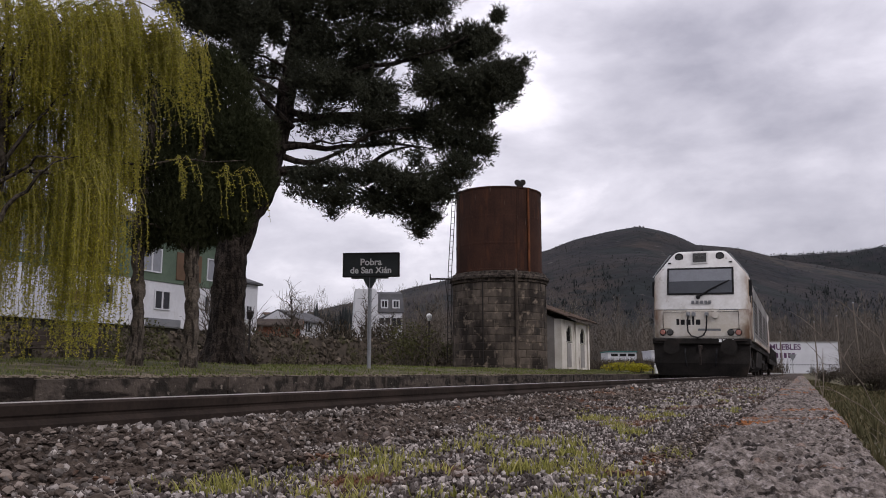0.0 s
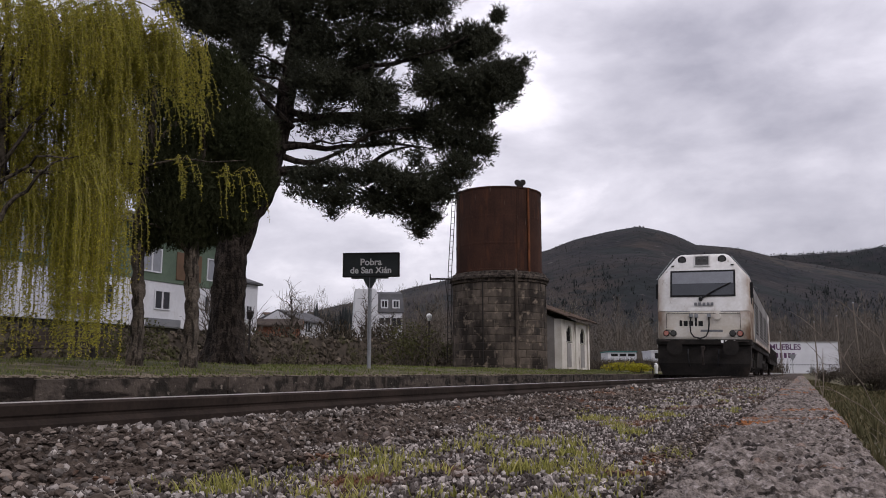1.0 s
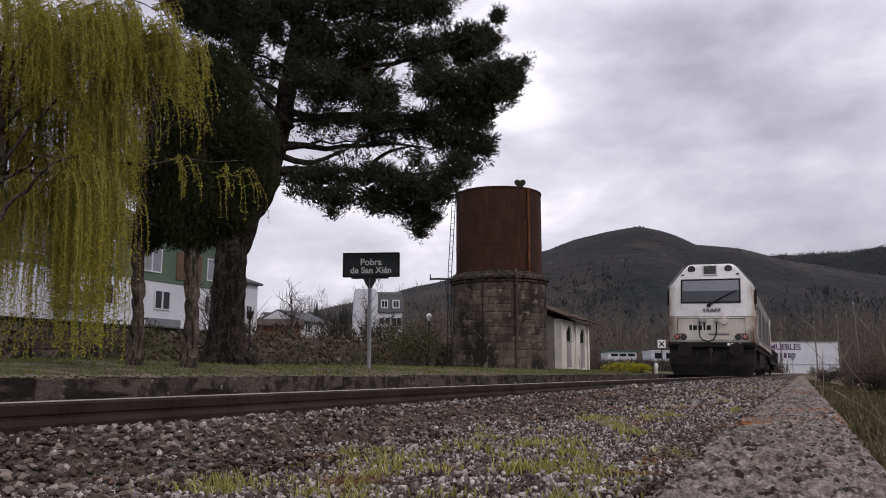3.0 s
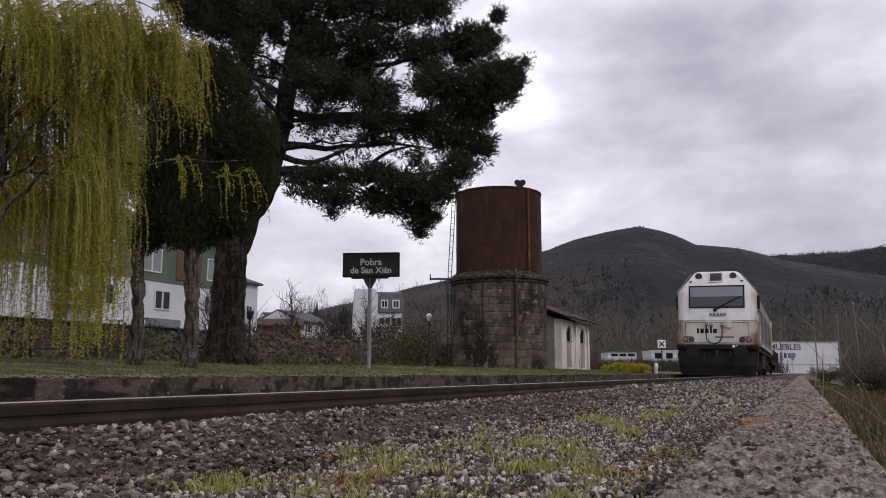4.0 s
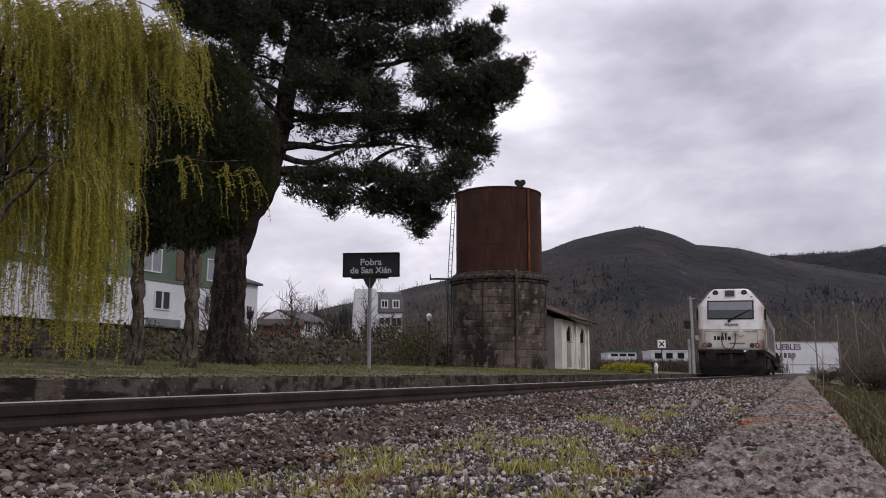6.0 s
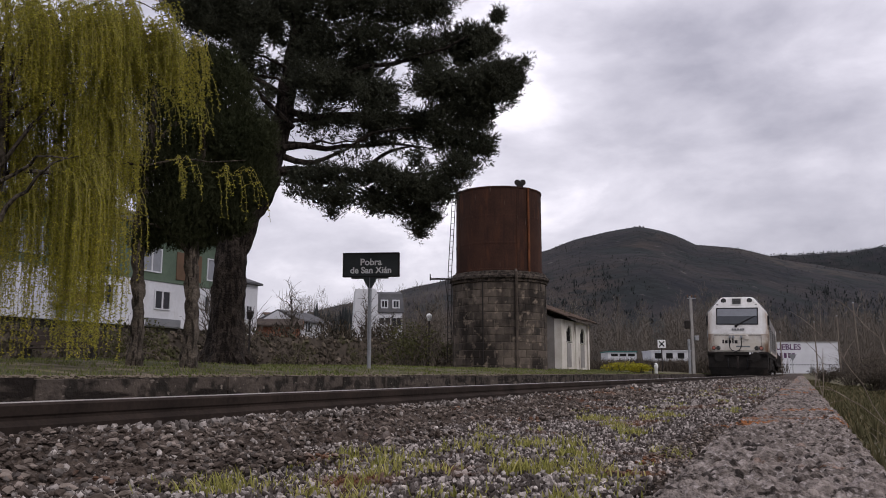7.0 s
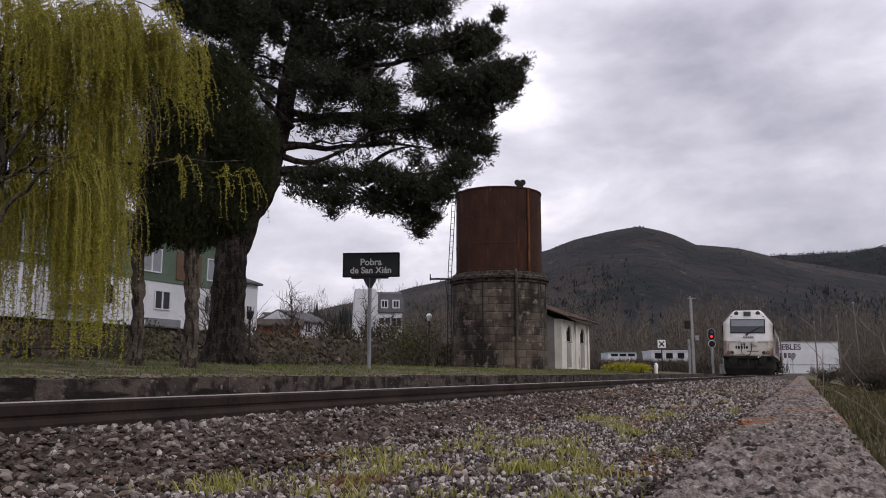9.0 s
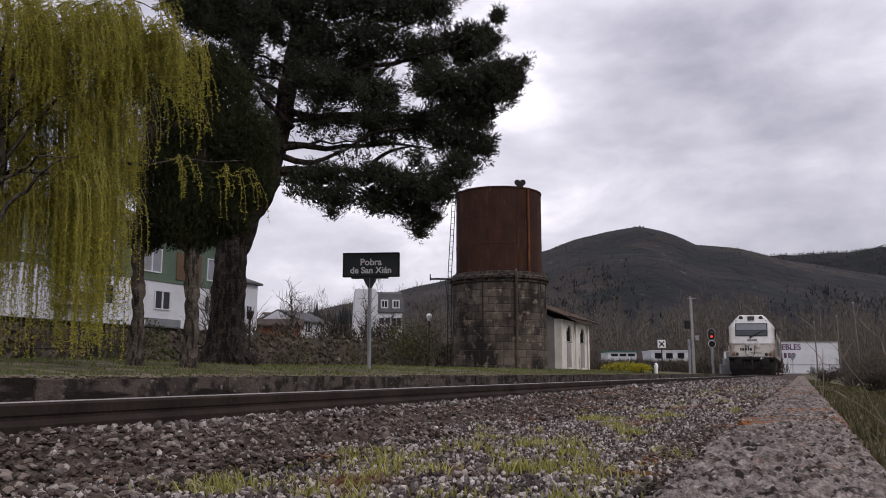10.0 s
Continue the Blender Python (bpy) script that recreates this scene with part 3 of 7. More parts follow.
def railway_rail(x, z, label):
    """A flat-bottomed rail in one length, with its worn top as a part."""
    root = thing("rail", pose(x, 0, z), label, "rail", "running rails")
    web = [(-0.07, -0.159), (0.07, -0.159), (0.07, -0.148), (0.056, -0.135), (0.056, -0.066), (0.032, -0.050), (0.032, -0.042), (0.036, -0.036), (0.036, -0.008), (0.028, -0.001), (-0.028, -0.001), (-0.036, -0.008), (-0.036, -0.038), (-0.018, -0.046), (-0.009, -0.055), (-0.009, -0.115), (-0.02, -0.132), (-0.07, -0.148)]
    part("rail_body", Build().prism(web, "y", -60, 150), M_RAIL, root)
    part("running_surface", Build().prism([(-0.022, -0.001), (0.006, -0.001), (0.002, 0.002), (-0.018, 0.002)], "y", -60, 150), M_RAILTOP, root, "polished steel running surface")
    return root


def railway_sleepers():
    rng = random.Random(2)
    sl = Build().box(-1.3, 1.3, -0.12, 0.12, -0.15, 0.0, 0.015).mesh("sleeper")
    clip = Build().box(-0.11, 0.11, -0.08, 0.08, 0.0, 0.02, 0.005).box(-0.1, -0.075, -0.03, 0.03, 0.018, 0.05).box(0.075, 0.1, -0.03, 0.03, 0.018, 0.05).mesh("rail_clip")
    for i in range(120):
        y = -2.0 + i * 0.6
        t = thing("sleeper", pose(TRACK_X + rng.uniform(-0.02, 0.02), y, -0.186, 0, 0, rng.uniform(-0.6, 0.6)), "dark weathered timber railway sleeper in the ballast", "sleeper", "sleepers under the rails")
        part("timber", sl, M_SLEEPER, t)
        for s in (-GAUGE, GAUGE):
            c = part("rail_clip", clip, M_RAIL, t)
            c.location = (s, 0, 0)


railway_rail(TRACK_X + GAUGE, 0.006, "rusty steel rail with a shiny worn head")
railway_rail(TRACK_X - GAUGE, -0.064, "rusty steel rail beside the low stone platform")
railway_sleepers()


def ballast():
    rng = random.Random(8)
    b = Build()

    def lay(count, x0, x1, y0, y1, r0, r1, height, flat=False):
        for _ in range(count):
            y = y0 + (y1 - y0) * rng.random() ** 1.8
            x = rng.uniform(x0, x1)
            r = rng.uniform(r0, r1)
            b.stone(x, y, height(x, y) + rng.uniform(-0.3, 0.5) * r * (0.4 if flat else 1), r, rng, flat)

    def shoulder(x, y):
        return -0.100 - 0.045 * smooth(-1.95, -1.35, x) + 0.03 * noise.noise((x * 2.5, y * 2.0, 5)) - 0.040 * abs(noise.noise((x * 9, y * 9, 6))) + 0.030 * noise.noise((x * 16, y * 18, 7)) + 0.016 * noise.noise((x * 42, y * 46, 8)) + 0.008

    lay(6500, -2.0, -1.25, 0.7, 16, 0.004, 0.014, lambda x, y: shoulder(x, y) - 0.004)
    lay(800, -2.1, -1.2, 0.8, 12, 0.007, 0.016, shoulder)
    lay(5000, -2.12, -1.25, 10, 60, 0.02, 0.04, shoulder)
    lay(3600, -2.1, -1.9, 0.7, 22, 0.010, 0.023, lambda x, y: -0.092)
    lay(2600, -3.9, -2.3, 1.0, 30, 0.03, 0.045, lambda x, y: -0.16)
    lay(1500, -3.9, -1.3, -5, 0.9, 0.02, 0.04, lambda x, y: -0.13)
    ob = part("ballast", b, M_STONES, None, "coarse grey crushed-stone ballast beside the rail")
    ob["kind"], ob["category"] = "stuff", "ballast"
    b = Build()

    def path(x, y):
        return ground_z(x, y) + 0.004

    lay(27000, -1.5, -0.30, 0.9, 9, 0.004, 0.0105, path)
    lay(5000, -1.5, -0.3, 6, 34, 0.012, 0.026, path)
    lay(900, -0.27, 0.14, 0.9, 9, 0.002, 0.006, lambda x, y: -0.112)
    lay(500, -0.34, 0.13, 6, 30, 0.006, 0.012, lambda x, y: -0.121)
    lay(1200, -1.4, -0.38, -4, 0.9, 0.008, 0.02, path)
    ob = part("gravel", b, M_FINES, None, "fine grey-brown gravel on the worn path")
    ob["kind"], ob["category"] = "stuff", "gravel"
    # flakes of crumbled stone on the coping and the shoulder
    b = Build()
    lay(900, -0.27, 0.13, 0.8, 8, 0.003, 0.009, lambda x, y: -0.112, True)
    lay(3000, -0.42, -0.27, 0.8, 14, 0.003, 0.010, lambda x, y: -0.142, True)
    lay(500, -0.27, 0.13, 7, 30, 0.008, 0.02, lambda x, y: -0.112, True)
    lay(9500, -2.0, -1.2, 0.8, 9, 0.004, 0.017, lambda x, y: shoulder(x, y) + 0.002, True)
    lay(1500, -2.0, -1.2, 8, 30, 0.015, 0.04, lambda x, y: shoulder(x, y) + 0.002, True)
    ob = part("stone_flakes", b, M_FLAKE, None, "crumbled dark stone flakes on the coping and shoulder")
    ob["kind"], ob["category"] = "stuff", "gravel"
    # the shoulder's bed of packed stone dust
    b = Build()
    n = 90
    xs, ys = np.linspace(-2.16, -1.2, n), np.concatenate([np.linspace(-1, 7, 700), np.linspace(7.1, 20, 150), np.linspace(20.5, 120, 110)])
    b.v = [(float(x), float(y), shoulder(x, y) - 0.004 - 0.06 * smooth(-1.45, -1.2, x)) for y in ys for x in xs]
    b.f = [(j * n + i, j * n + i + 1, j * n + i + n + 1, j * n + i + n) for j in range(len(ys) - 1) for i in range(n - 1)]
    ob = part("ballast_shoulder", b, M_DIRT, None, "packed stone-dust bed of the ballast shoulder", True)
    ob["kind"], ob["category"] = "structure", "ground"


ballast()


# ---------------------------------------------------------------- the two platforms
def near_kerb():
    """Old stone coping that edges the siding, in long slabs, on a rough retaining wall."""
    rng = random.Random(4)
    root = thing("kerb_near", pose(0, 0, 0), "worn grey-brown stone coping along the path", "kerb", kind="structure")
    y = -1.5
    while y < 70:
        ln = rng.uniform(0.9, 1.5) if y < 30 else 6.0
        b = Build()
        w0, w1, nx, ny = -0.275 + rng.uniform(-0.012, 0.012), 0.165 + rng.uniform(-0.012, 0.012), 110 if 0 < y < 4 else 40 if y < 9 else 14, int(ln * 230) if 0 < y < 4 else int(ln * 70) if y < 9 else 14
        xs = [w0 + (w1 - w0) * i / nx for i in range(nx + 1)]
        ysl = [y + 0.006 + (ln - 0.012) * j / ny for j in range(ny + 1)]
        top = []
        for yy in ysl:
            for x in xs:
                e = min(x - w0, w1 - x, yy - ysl[0] + 0.02, ysl[-1] - yy + 0.02)
                z = -0.104 - 0.026 * (1 - smooth(0, 0.05, e)) + 0.012 * noise.noise((x * 6, yy * 4, 1)) - 0.022 * abs(noise.noise((x * 12, yy * 14, 2)))
                top.append((x, yy, z + 0.026 * (0.4 - abs(noise.noise((x * 19, yy * 34, 2)))) + 0.015 * noise.noise((x * 42, yy * 60, 4)) + 0.007 * noise.noise((x * 95, yy * 100, 5)) - 0.006))
        n = nx + 1
        b.add(top, [(j * n + i, j * n + i + 1, (j + 1) * n + i + 1, (j + 1) * n + i) for j in range(ny) for i in range(nx)])
        for side in (0, nx):
            v = [top[j * n + side] for j in range(ny + 1)]
            v2 = [(p[0], p[1], -0.33) for p in v]
            b.add(v + v2, [(j, j + 1, ny + 2 + j, ny + 1 + j) for j in range(ny)])
        for end in (0, ny):
            v = [top[end * n + i] for i in range(n)]
            v2 = [(p[0], p[1], -0.33) for p in v]
            b.add(v + v2, [(i, i + 1, n + 1 + i, n + i) for i in range(nx)])
        part("slab", b, M_SLAB, root, "", True)
        y += ln
    wall = Build().box(-0.30, 0.13, -3, 75, -1.2, -0.3, 0.01)
    part("retaining_wall", wall, M_RUBBLE, root)


near_kerb()


def far_platform():
    rng = random.Random(6)
    root = thing("platform_far", pose(0, 0, 0), "low platform edged with dark weathered stone", "platform", kind="structure")
    part("fill", Build().box(-7.5, -4.98, -20, 62, -0.5, 0.045, 0.01), M_SOIL, root, "earth and grass platform surface")
    meshes = []
    for k in range(6):
        b = Build()
        rows = []
        for z in (-0.34, -0.27, -0.2, -0.14, -0.08, -0.03, 0.02, 0.05, 0.062):
            back = 0.02 if z > 0.05 else 0.0
            rows.append([(-0.12 + back + 0.03 * noise.noise((k * 3.1, s * 4, z * 9)) + 0.022 * noise.noise((k * 5.3, s * 11, z * 22)), s * 0.49 if abs(s) < 1 else s * 0.492, z + 0.006 * noise.noise((s * 3, k, z))) for s in (-1, -0.86, -0.72, -0.58, -0.44, -0.3, -0.15, 0.0, 0.15, 0.3, 0.44, 0.58, 0.72, 0.86, 1)] + [(-0.4, 0.49, z), (-0.4, -0.49, z)])
        rows = [[(-x - 0.24, y, z) for x, y, z in r] for r in rows]
        meshes.append(b.loft(rows).mesh("coping_stone"))
    for i in range(80):
        c = part("coping_stone", meshes[rng.randrange(6)], M_COPING, root)
        c.matrix_basis = pose(-4.74 + rng.uniform(-0.015, 0.015), -6 + i * 0.99 - 0.5, rng.uniform(-0.012, 0.01), 0, 0, rng.uniform(-0.5, 0.5))


far_platform()


def platform_rubble():
    rng = random.Random(9)
    b = Build()
    for _ in range(3600):
        y = 1 + 45 * rng.random() ** 1.3
        b.stone(-4.85 - abs(rng.gauss(0, 0.16)), y, 0.062 + rng.uniform(-0.01, 0.012), rng.uniform(0.010, 0.032), rng, True)
    ob = part("platform_rubble", b, M_EDGE, None, "loose stone crumbs along the platform edge")
    ob["kind"], ob["category"] = "stuff", "rubble"


platform_rubble()


# ---------------------------------------------------------------- grass
def blades(b, x, y, z, h, rng, count, spread, lean=0.5, w=0.004):
    for _ in range(count):
        a = rng.uniform(0, 6.283)
        bx, by = x + rng.gauss(0, spread), y + rng.gauss(0, spread)
        hh = h * rng.uniform(0.4, 1.1)
        k = hh * rng.uniform(0.1, lean)
        dx, dy = math.cos(a) * k, math.sin(a) * k
        sx, sy = -math.sin(a) * w, math.cos(a) * w
        b.add([(bx - sx, by - sy, z), (bx + sx, by + sy, z), (bx + dx * 0.45 + sx * 0.8, by + dy * 0.45 + sy * 0.8, z + hh * 0.6), (bx + dx * 0.45 - sx * 0.8, by + dy * 0.45 - sy * 0.8, z + hh * 0.6), (bx + dx, by + dy, z + hh)], [(0, 1, 2, 3), (3, 2, 4)])


def grasses():
    rng = random.Random(21)
    b = Build()
    # tufts along the path
    tufts = 0
    while tufts < 150:
        y = 1.4 + 14 * rng.random() ** 1.8
        x = rng.uniform(-1.32, -0.36)
        if noise.noise((x * 3.4, y * 1.7, 9.0)) < 0.02 + 0.12 * (x < -1.15):
            continue
        blades(b, x, y, ground_z(x, y), rng.uniform(0.016, 0.036), rng, rng.randint(12, 34), rng.uniform(0.012, 0.045), 1.2, 0.0013 + 0.0005 * min(y, 6))
        tufts += 1
    for x, y in ((-0.92, 1.8), (-1.26, 2.28), (-0.91, 2.43), (-0.82, 2.69), (-0.64, 2.44), (-0.8, 3.85), (-0.62, 1.92), (-0.68, 1.78), (-0.41, 2.64), (-1.16, 1.47), (-0.64, 3.51), (-1.09, 4.53), (-1.0, 2.2), (-0.5, 1.86), (-0.77, 5.02)):
        for _ in range(3):
            blades(b, x + rng.gauss(0, 0.05), y + rng.gauss(0, 0.08), ground_z(x, y), rng.uniform(0.028, 0.05), rng, 38, 0.028, 1.1, 0.0017 + 0.0002 * y)
    ob = part("path_grass", b, M_GRASS, None, "yellow-green grass tufts growing through the gravel")
    ob["kind"], ob["category"] = "stuff", "grass"
    b = Build()
    for _ in range(7500):
        x, y = rng.uniform(-14, -5.3), rng.uniform(2, 60)
        if x > -7 and rng.random() < 0.75:
            continue
        z = max(ground_z(x, y), 0.045 if x > -7.5 else -9)
        blades(b, x, y, z, rng.uniform(0.02, 0.075), rng, 9, 0.12, 1.0, 0.007)
    ob = part("platform_grass", b, M_LAWN, None, "short green grass on the platform under the trees")
    ob["kind"], ob["category"] = "stuff", "grass"
    b = Build()
    for _ in range(5200):
        x, y = 0.3 + 9 * rng.random() ** 1.5, 2.5 + 60 * rng.random() ** 1.5
        blades(b, x, y, ground_z(x, y) - 0.02, rng.uniform(0.06, 0.2), rng, 10, 0.12, 0.9, 0.004 + 0.0006 * y)
    ob = part("bank_grass", b, M_DRYGRASS, None, "dull olive rough grass on the lower bank")
    ob["kind"], ob["category"] = "stuff", "grass"


grasses()


# ---------------------------------------------------------------- foliage tools
def leaf_cloud(b, centre, radii, count, size, rng, hang=0.0):
    """Leaves scattered in an ellipsoid, denser towards its shell."""
    c, r = Vector(centre), Vector(radii)
    for _ in range(count):
        d = Vector((rng.gauss(0, 1), rng.gauss(0, 1), rng.gauss(0, 1))).normalized()
        p = c + Vector((d.x * r.x, d.y * r.y, d.z * r.z)) * rng.uniform(0.25, 1.0) ** 0.6
        q = Vector((rng.gauss(0, 1), rng.gauss(0, 1), rng.gauss(0, 1) - hang)).normalized()
        side = q.cross(Vector((rng.gauss(0, 1), rng.gauss(0, 1), rng.gauss(0, 1)))).normalized() * size * 0.35
        k = size * rng.uniform(0.6, 1.3)
        b.add([p, p + q * k * 0.5 + side, p + q * k, p + q * k * 0.5 - side], [(0, 1, 2, 3)])


def needle_tuft(b, p, axis, size, rng, needles, width):
    """A brush of narrow needles round a twig's end."""
    for _ in range(needles):
        q = (axis + Vector((rng.gauss(0, 0.6), rng.gauss(0, 0.6), rng.gauss(0, 0.6)))).normalized()
        o = p + axis * rng.uniform(-0.7, 0.4) * size
        side = q.cross(Vector((rng.gauss(0, 1), rng.gauss(0, 1), rng.gauss(0, 1)))).normalized() * width
        b.add([o - side, o + side, o + q * size * rng.uniform(0.6, 1.25)], [(0, 1, 2)])


def needle_mass(b, centre, radii, sprays, rng, size=0.085, tufts=9, lift=0.5):
    """Foliage of a limb: sprays of needle tufts set along short upturned twigs."""
    c, r = Vector(centre), Vector(radii)
    for _ in range(sprays):
        d = Vector((rng.gauss(0, 1), rng.gauss(0, 1), rng.gauss(0, 1))).normalized()
        lump = 0.92 + 0.5 * noise.noise(d * 2.1 + c)
        p = c + Vector((d.x * r.x, d.y * r.y, d.z * r.z)) * rng.uniform(0.1, 1.0) ** 0.55 * lump
        way = (Vector((d.x, d.y, d.z * 0.4 + lift)) + Vector((rng.gauss(0, 0.5), rng.gauss(0, 0.5), rng.gauss(0, 0.3)))).normalized()
        ln = rng.uniform(0.14, 0.34)
        for k in range(tufts):
            t = k / (tufts - 1)
            off = Vector((rng.gauss(0, 1), rng.gauss(0, 1), rng.gauss(0, 1))) * (0.07 * (1 - 0.6 * t))
            needle_tuft(b, p + way * (ln * (t - 0.5)) + off, (way + off * 6).normalized(), size * rng.uniform(0.8, 1.2), rng, 6, 0.0085)


def bend(p0, p1, sag, n=7, wob=0.0, rng=None):
    """Points of a limb from p0 to p1 with a bow of sag metres up."""
    p0, p1 = Vector(p0), Vector(p1)
    pts = []
    for i in range(n):
        t = i / (n - 1)
        p = p0.lerp(p1, t) + Vector((0, 0, sag * 4 * t * (1 - t)))
        if rng and 0 < i < n - 1:
            p += Vector((rng.uniform(-wob, wob), rng.uniform(-wob, wob), rng.uniform(-wob, wob)))
        pts.append(p)
    return pts


def fine_curve(pts, radii, step=0.09):
    """Resamples a limb into short lengths."""
    out_p, out_r = [], []
    for (a, b2), (ra, rb) in zip(zip(pts, pts[1:]), zip(radii, radii[1:])):
        a, b2 = Vector(a), Vector(b2)
        k = max(1, int((b2 - a).length / step))
        for i in range(k):
            out_p.append(a.lerp(b2, i / k))
            out_r.append(ra + (rb - ra) * i / k)
    return out_p + [Vector(pts[-1])], out_r + [radii[-1]]


def taper(r0, r1, n=7):
    return [r0 + (r1 - r0) * i / (n - 1) for i in range(n)]


# ---------------------------------------------------------------- trees beside the platform
def pine_tree():
    """Big maritime pine; its own x runs across the view, y away, z up."""
    rng = random.Random(31)
    root = thing("pine_tree", view_pose(-4.99, 18.9, 0.30), "large dark maritime pine with a leaning trunk and spreading limbs", "tree")
    b = Build()
    trunk = [(0.0, 0, -0.3), (0.0, 0, 0.1), (0.02, 0, 0.6), (0.02, 0, 1.6), (0.06, 0, 2.6), (0.26, 0.1, 3.5), (0.72, 0.2, 4.4), (1.15, 0.2, 6.0), (1.4, 0.1, 8.0), (1.5, 0, 10.5), (1.5, 0, 12.5)]
    b.tube(*fine_curve(trunk, [0.62, 0.50, 0.42, 0.37, 0.37, 0.42, 0.38, 0.24, 0.17, 0.10, 0.04], 0.12), 20)
    b.gnarl(0.07, 5.0)
    for k in range(6):
        a = k * 1.05 + 0.3
        b.tube([(math.cos(a) * 0.25, math.sin(a) * 0.25, 0.35), (math.cos(a) * 0.55, math.sin(a) * 0.5, 0.06), (math.cos(a) * 0.85, math.sin(a) * 0.8, -0.15)], [0.2, 0.14, 0.05], 6)
    part("trunk", b, M_BARK, root, "dark furrowed trunk", True)
    # limbs: start height on the trunk, end point, bow
    low_limbs = [((1.0, 0.2, 4.55), (3.4, 0.3, 4.55), 0.1, 0.15), ((3.4, 0.3, 4.55), (5.4, 0.6, 4.75), -0.1, 0.08), ((1.2, 0.1, 4.9), (3.0, -0.5, 5.1), -0.25, 0.1), ((1.2, 0, 5.1), (4.6, 0.9, 5.35), 0.05, 0.1), ((3.0, -0.5, 5.1), (4.3, -0.9, 5.3), 0.1, 0.06), ((1.3, 0, 6.0), (5.9, 0.4, 6.4), -0.3, 0.11), ((1.4, 0, 6.9), (5.6, -0.5, 7.7), -0.25, 0.1), ((1.4, 0, 7.6), (4.8, 0.8, 8.8), -0.2, 0.09), ((1.3, 0, 6.4), (-0.6, -0.3, 7.6), -0.1, 0.09), ((3.2, 0.3, 4.6), (4.5, 0.0, 3.5), 0.25, 0.06), ((2.4, 0.2, 4.6), (2.7, -0.6, 3.9), 0.1, 0.05)]
    high_limbs = [((1.4, 0, 8.4), (-0.8, 0.5, 9.6), 0, 0.08), ((1.45, 0, 9.0), (3.9, -0.4, 10.6), 0, 0.08), ((1.4, 0, 5.6), (0.2, -1.8, 6.6), 0, 0.09), ((1.4, 0, 6.6), (1.6, 2.6, 7.6), 0, 0.09), ((1.3, 0, 5.75), (2.7, -0.2, 6.05), -0.08, 0.07), ((1.2, 0.1, 5.25), (3.2, 0.2, 5.3), 0.0, 0.05), ((3.3, 0.1, 4.75), (4.6, 0.2, 5.1), 0.22, 0.06), ((3.4, 0, 6.9), (4.4, 0.1, 7.6), 0.05, 0.05), ((1.2, 0, 6.7), (0.3, 0.2, 7.0), 0.05, 0.05), ((1.3, 0, 7.1), (0.3, -0.2, 7.45), 0.0, 0.05)]
    for p0, p1, sag, r in low_limbs + high_limbs:
        part("limb", Build().tube(bend(p0, p1, sag, 8, 0.022 * (Vector(p1) - Vector(p0)).length, rng), taper(r * 0.85, r * 0.2, 8), 8), M_BARK, root, "", True)
    # masses of needles: centre across, up, half-width, half-height, number of sprays
    hanging_ends = [(4.42, 3.15, 0.15, 0.15, 10), (4.49, 3.55, 0.53, 0.45, 65), (2.35, 3.62, 0.15, 0.14, 6), (3.34, 3.75, 0.39, 0.23, 10), (3.42, 3.76, 0.48, 0.25, 15), (3.85, 3.84, 0.59, 0.35, 40), (2.54, 3.86, 0.52, 0.23, 14), (2.63, 3.91, 0.48, 0.25, 20), (1.81, 3.96, 0.59, 0.18, 14), (4.85, 3.98, 0.48, 0.39, 42), (2.06, 4.06, 0.71, 0.34, 32), (3.27, 4.09, 0.42, 0.21, 17), (4.27, 4.13, 0.84, 0.45, 100), (5.2, 4.16, 0.26, 0.33, 10), (1.47, 4.23, 0.33, 0.16, 6), (1.7, 4.28, 0.34, 0.18, 15), (2.48, 4.46, 1.23, 0.26, 62), (3.48, 4.46, 0.59, 0.32, 50)]
    lowest_boughs = [(1.99, 4.5, 0.91, 0.18, 22), (5.28, 4.57, 0.59, 0.48, 62), (4.33, 4.71, 0.39, 0.16, 8), (4.27, 4.86, 0.39, 0.14, 7), (2.79, 4.92, 0.65, 0.1, 6), (6.0, 5.09, 0.31, 0.39, 22), (5.57, 5.24, 0.63, 0.61, 77), (4.92, 5.24, 0.48, 0.34, 30), (3.73, 5.26, 0.33, 0.18, 10), (3.19, 5.33, 0.52, 0.23, 16), (1.97, 5.51, 0.78, 0.12, 10), (0.89, 5.61, 0.16, 0.39, 6), (3.4, 5.68, 0.71, 0.39, 72), (4.26, 5.76, 0.71, 0.48, 75), (4.99, 5.76, 0.59, 0.52, 62), (2.6, 5.8, 0.42, 0.18, 17), (1.87, 5.83, 0.55, 0.12, 15), (2.1, 5.96, 0.78, 0.29, 26)]
    lower_boughs = [(5.88, 5.96, 0.52, 0.39, 26), (5.71, 5.98, 0.59, 0.52, 62), (0.87, 6.24, 0.18, 0.52, 10), (3.46, 6.29, 0.76, 0.53, 93), (6.23, 6.36, 0.52, 0.43, 45), (6.63, 6.45, 0.23, 0.26, 12), (0.79, 6.45, 0.18, 0.18, 6), (5.43, 6.51, 1.27, 0.49, 187), (6.09, 6.53, 0.52, 0.39, 40), (2.11, 6.55, 0.91, 0.53, 118), (4.66, 6.59, 0.59, 0.43, 62), (6.16, 6.67, 0.65, 0.31, 40), (2.76, 6.81, 0.78, 0.46, 50), (6.64, 6.81, 0.33, 0.26, 18), (6.67, 6.86, 0.41, 0.32, 42), (6.43, 6.88, 0.5, 0.29, 40), (1.48, 6.89, 0.31, 0.42, 20), (6.03, 6.95, 0.52, 0.34, 26)]
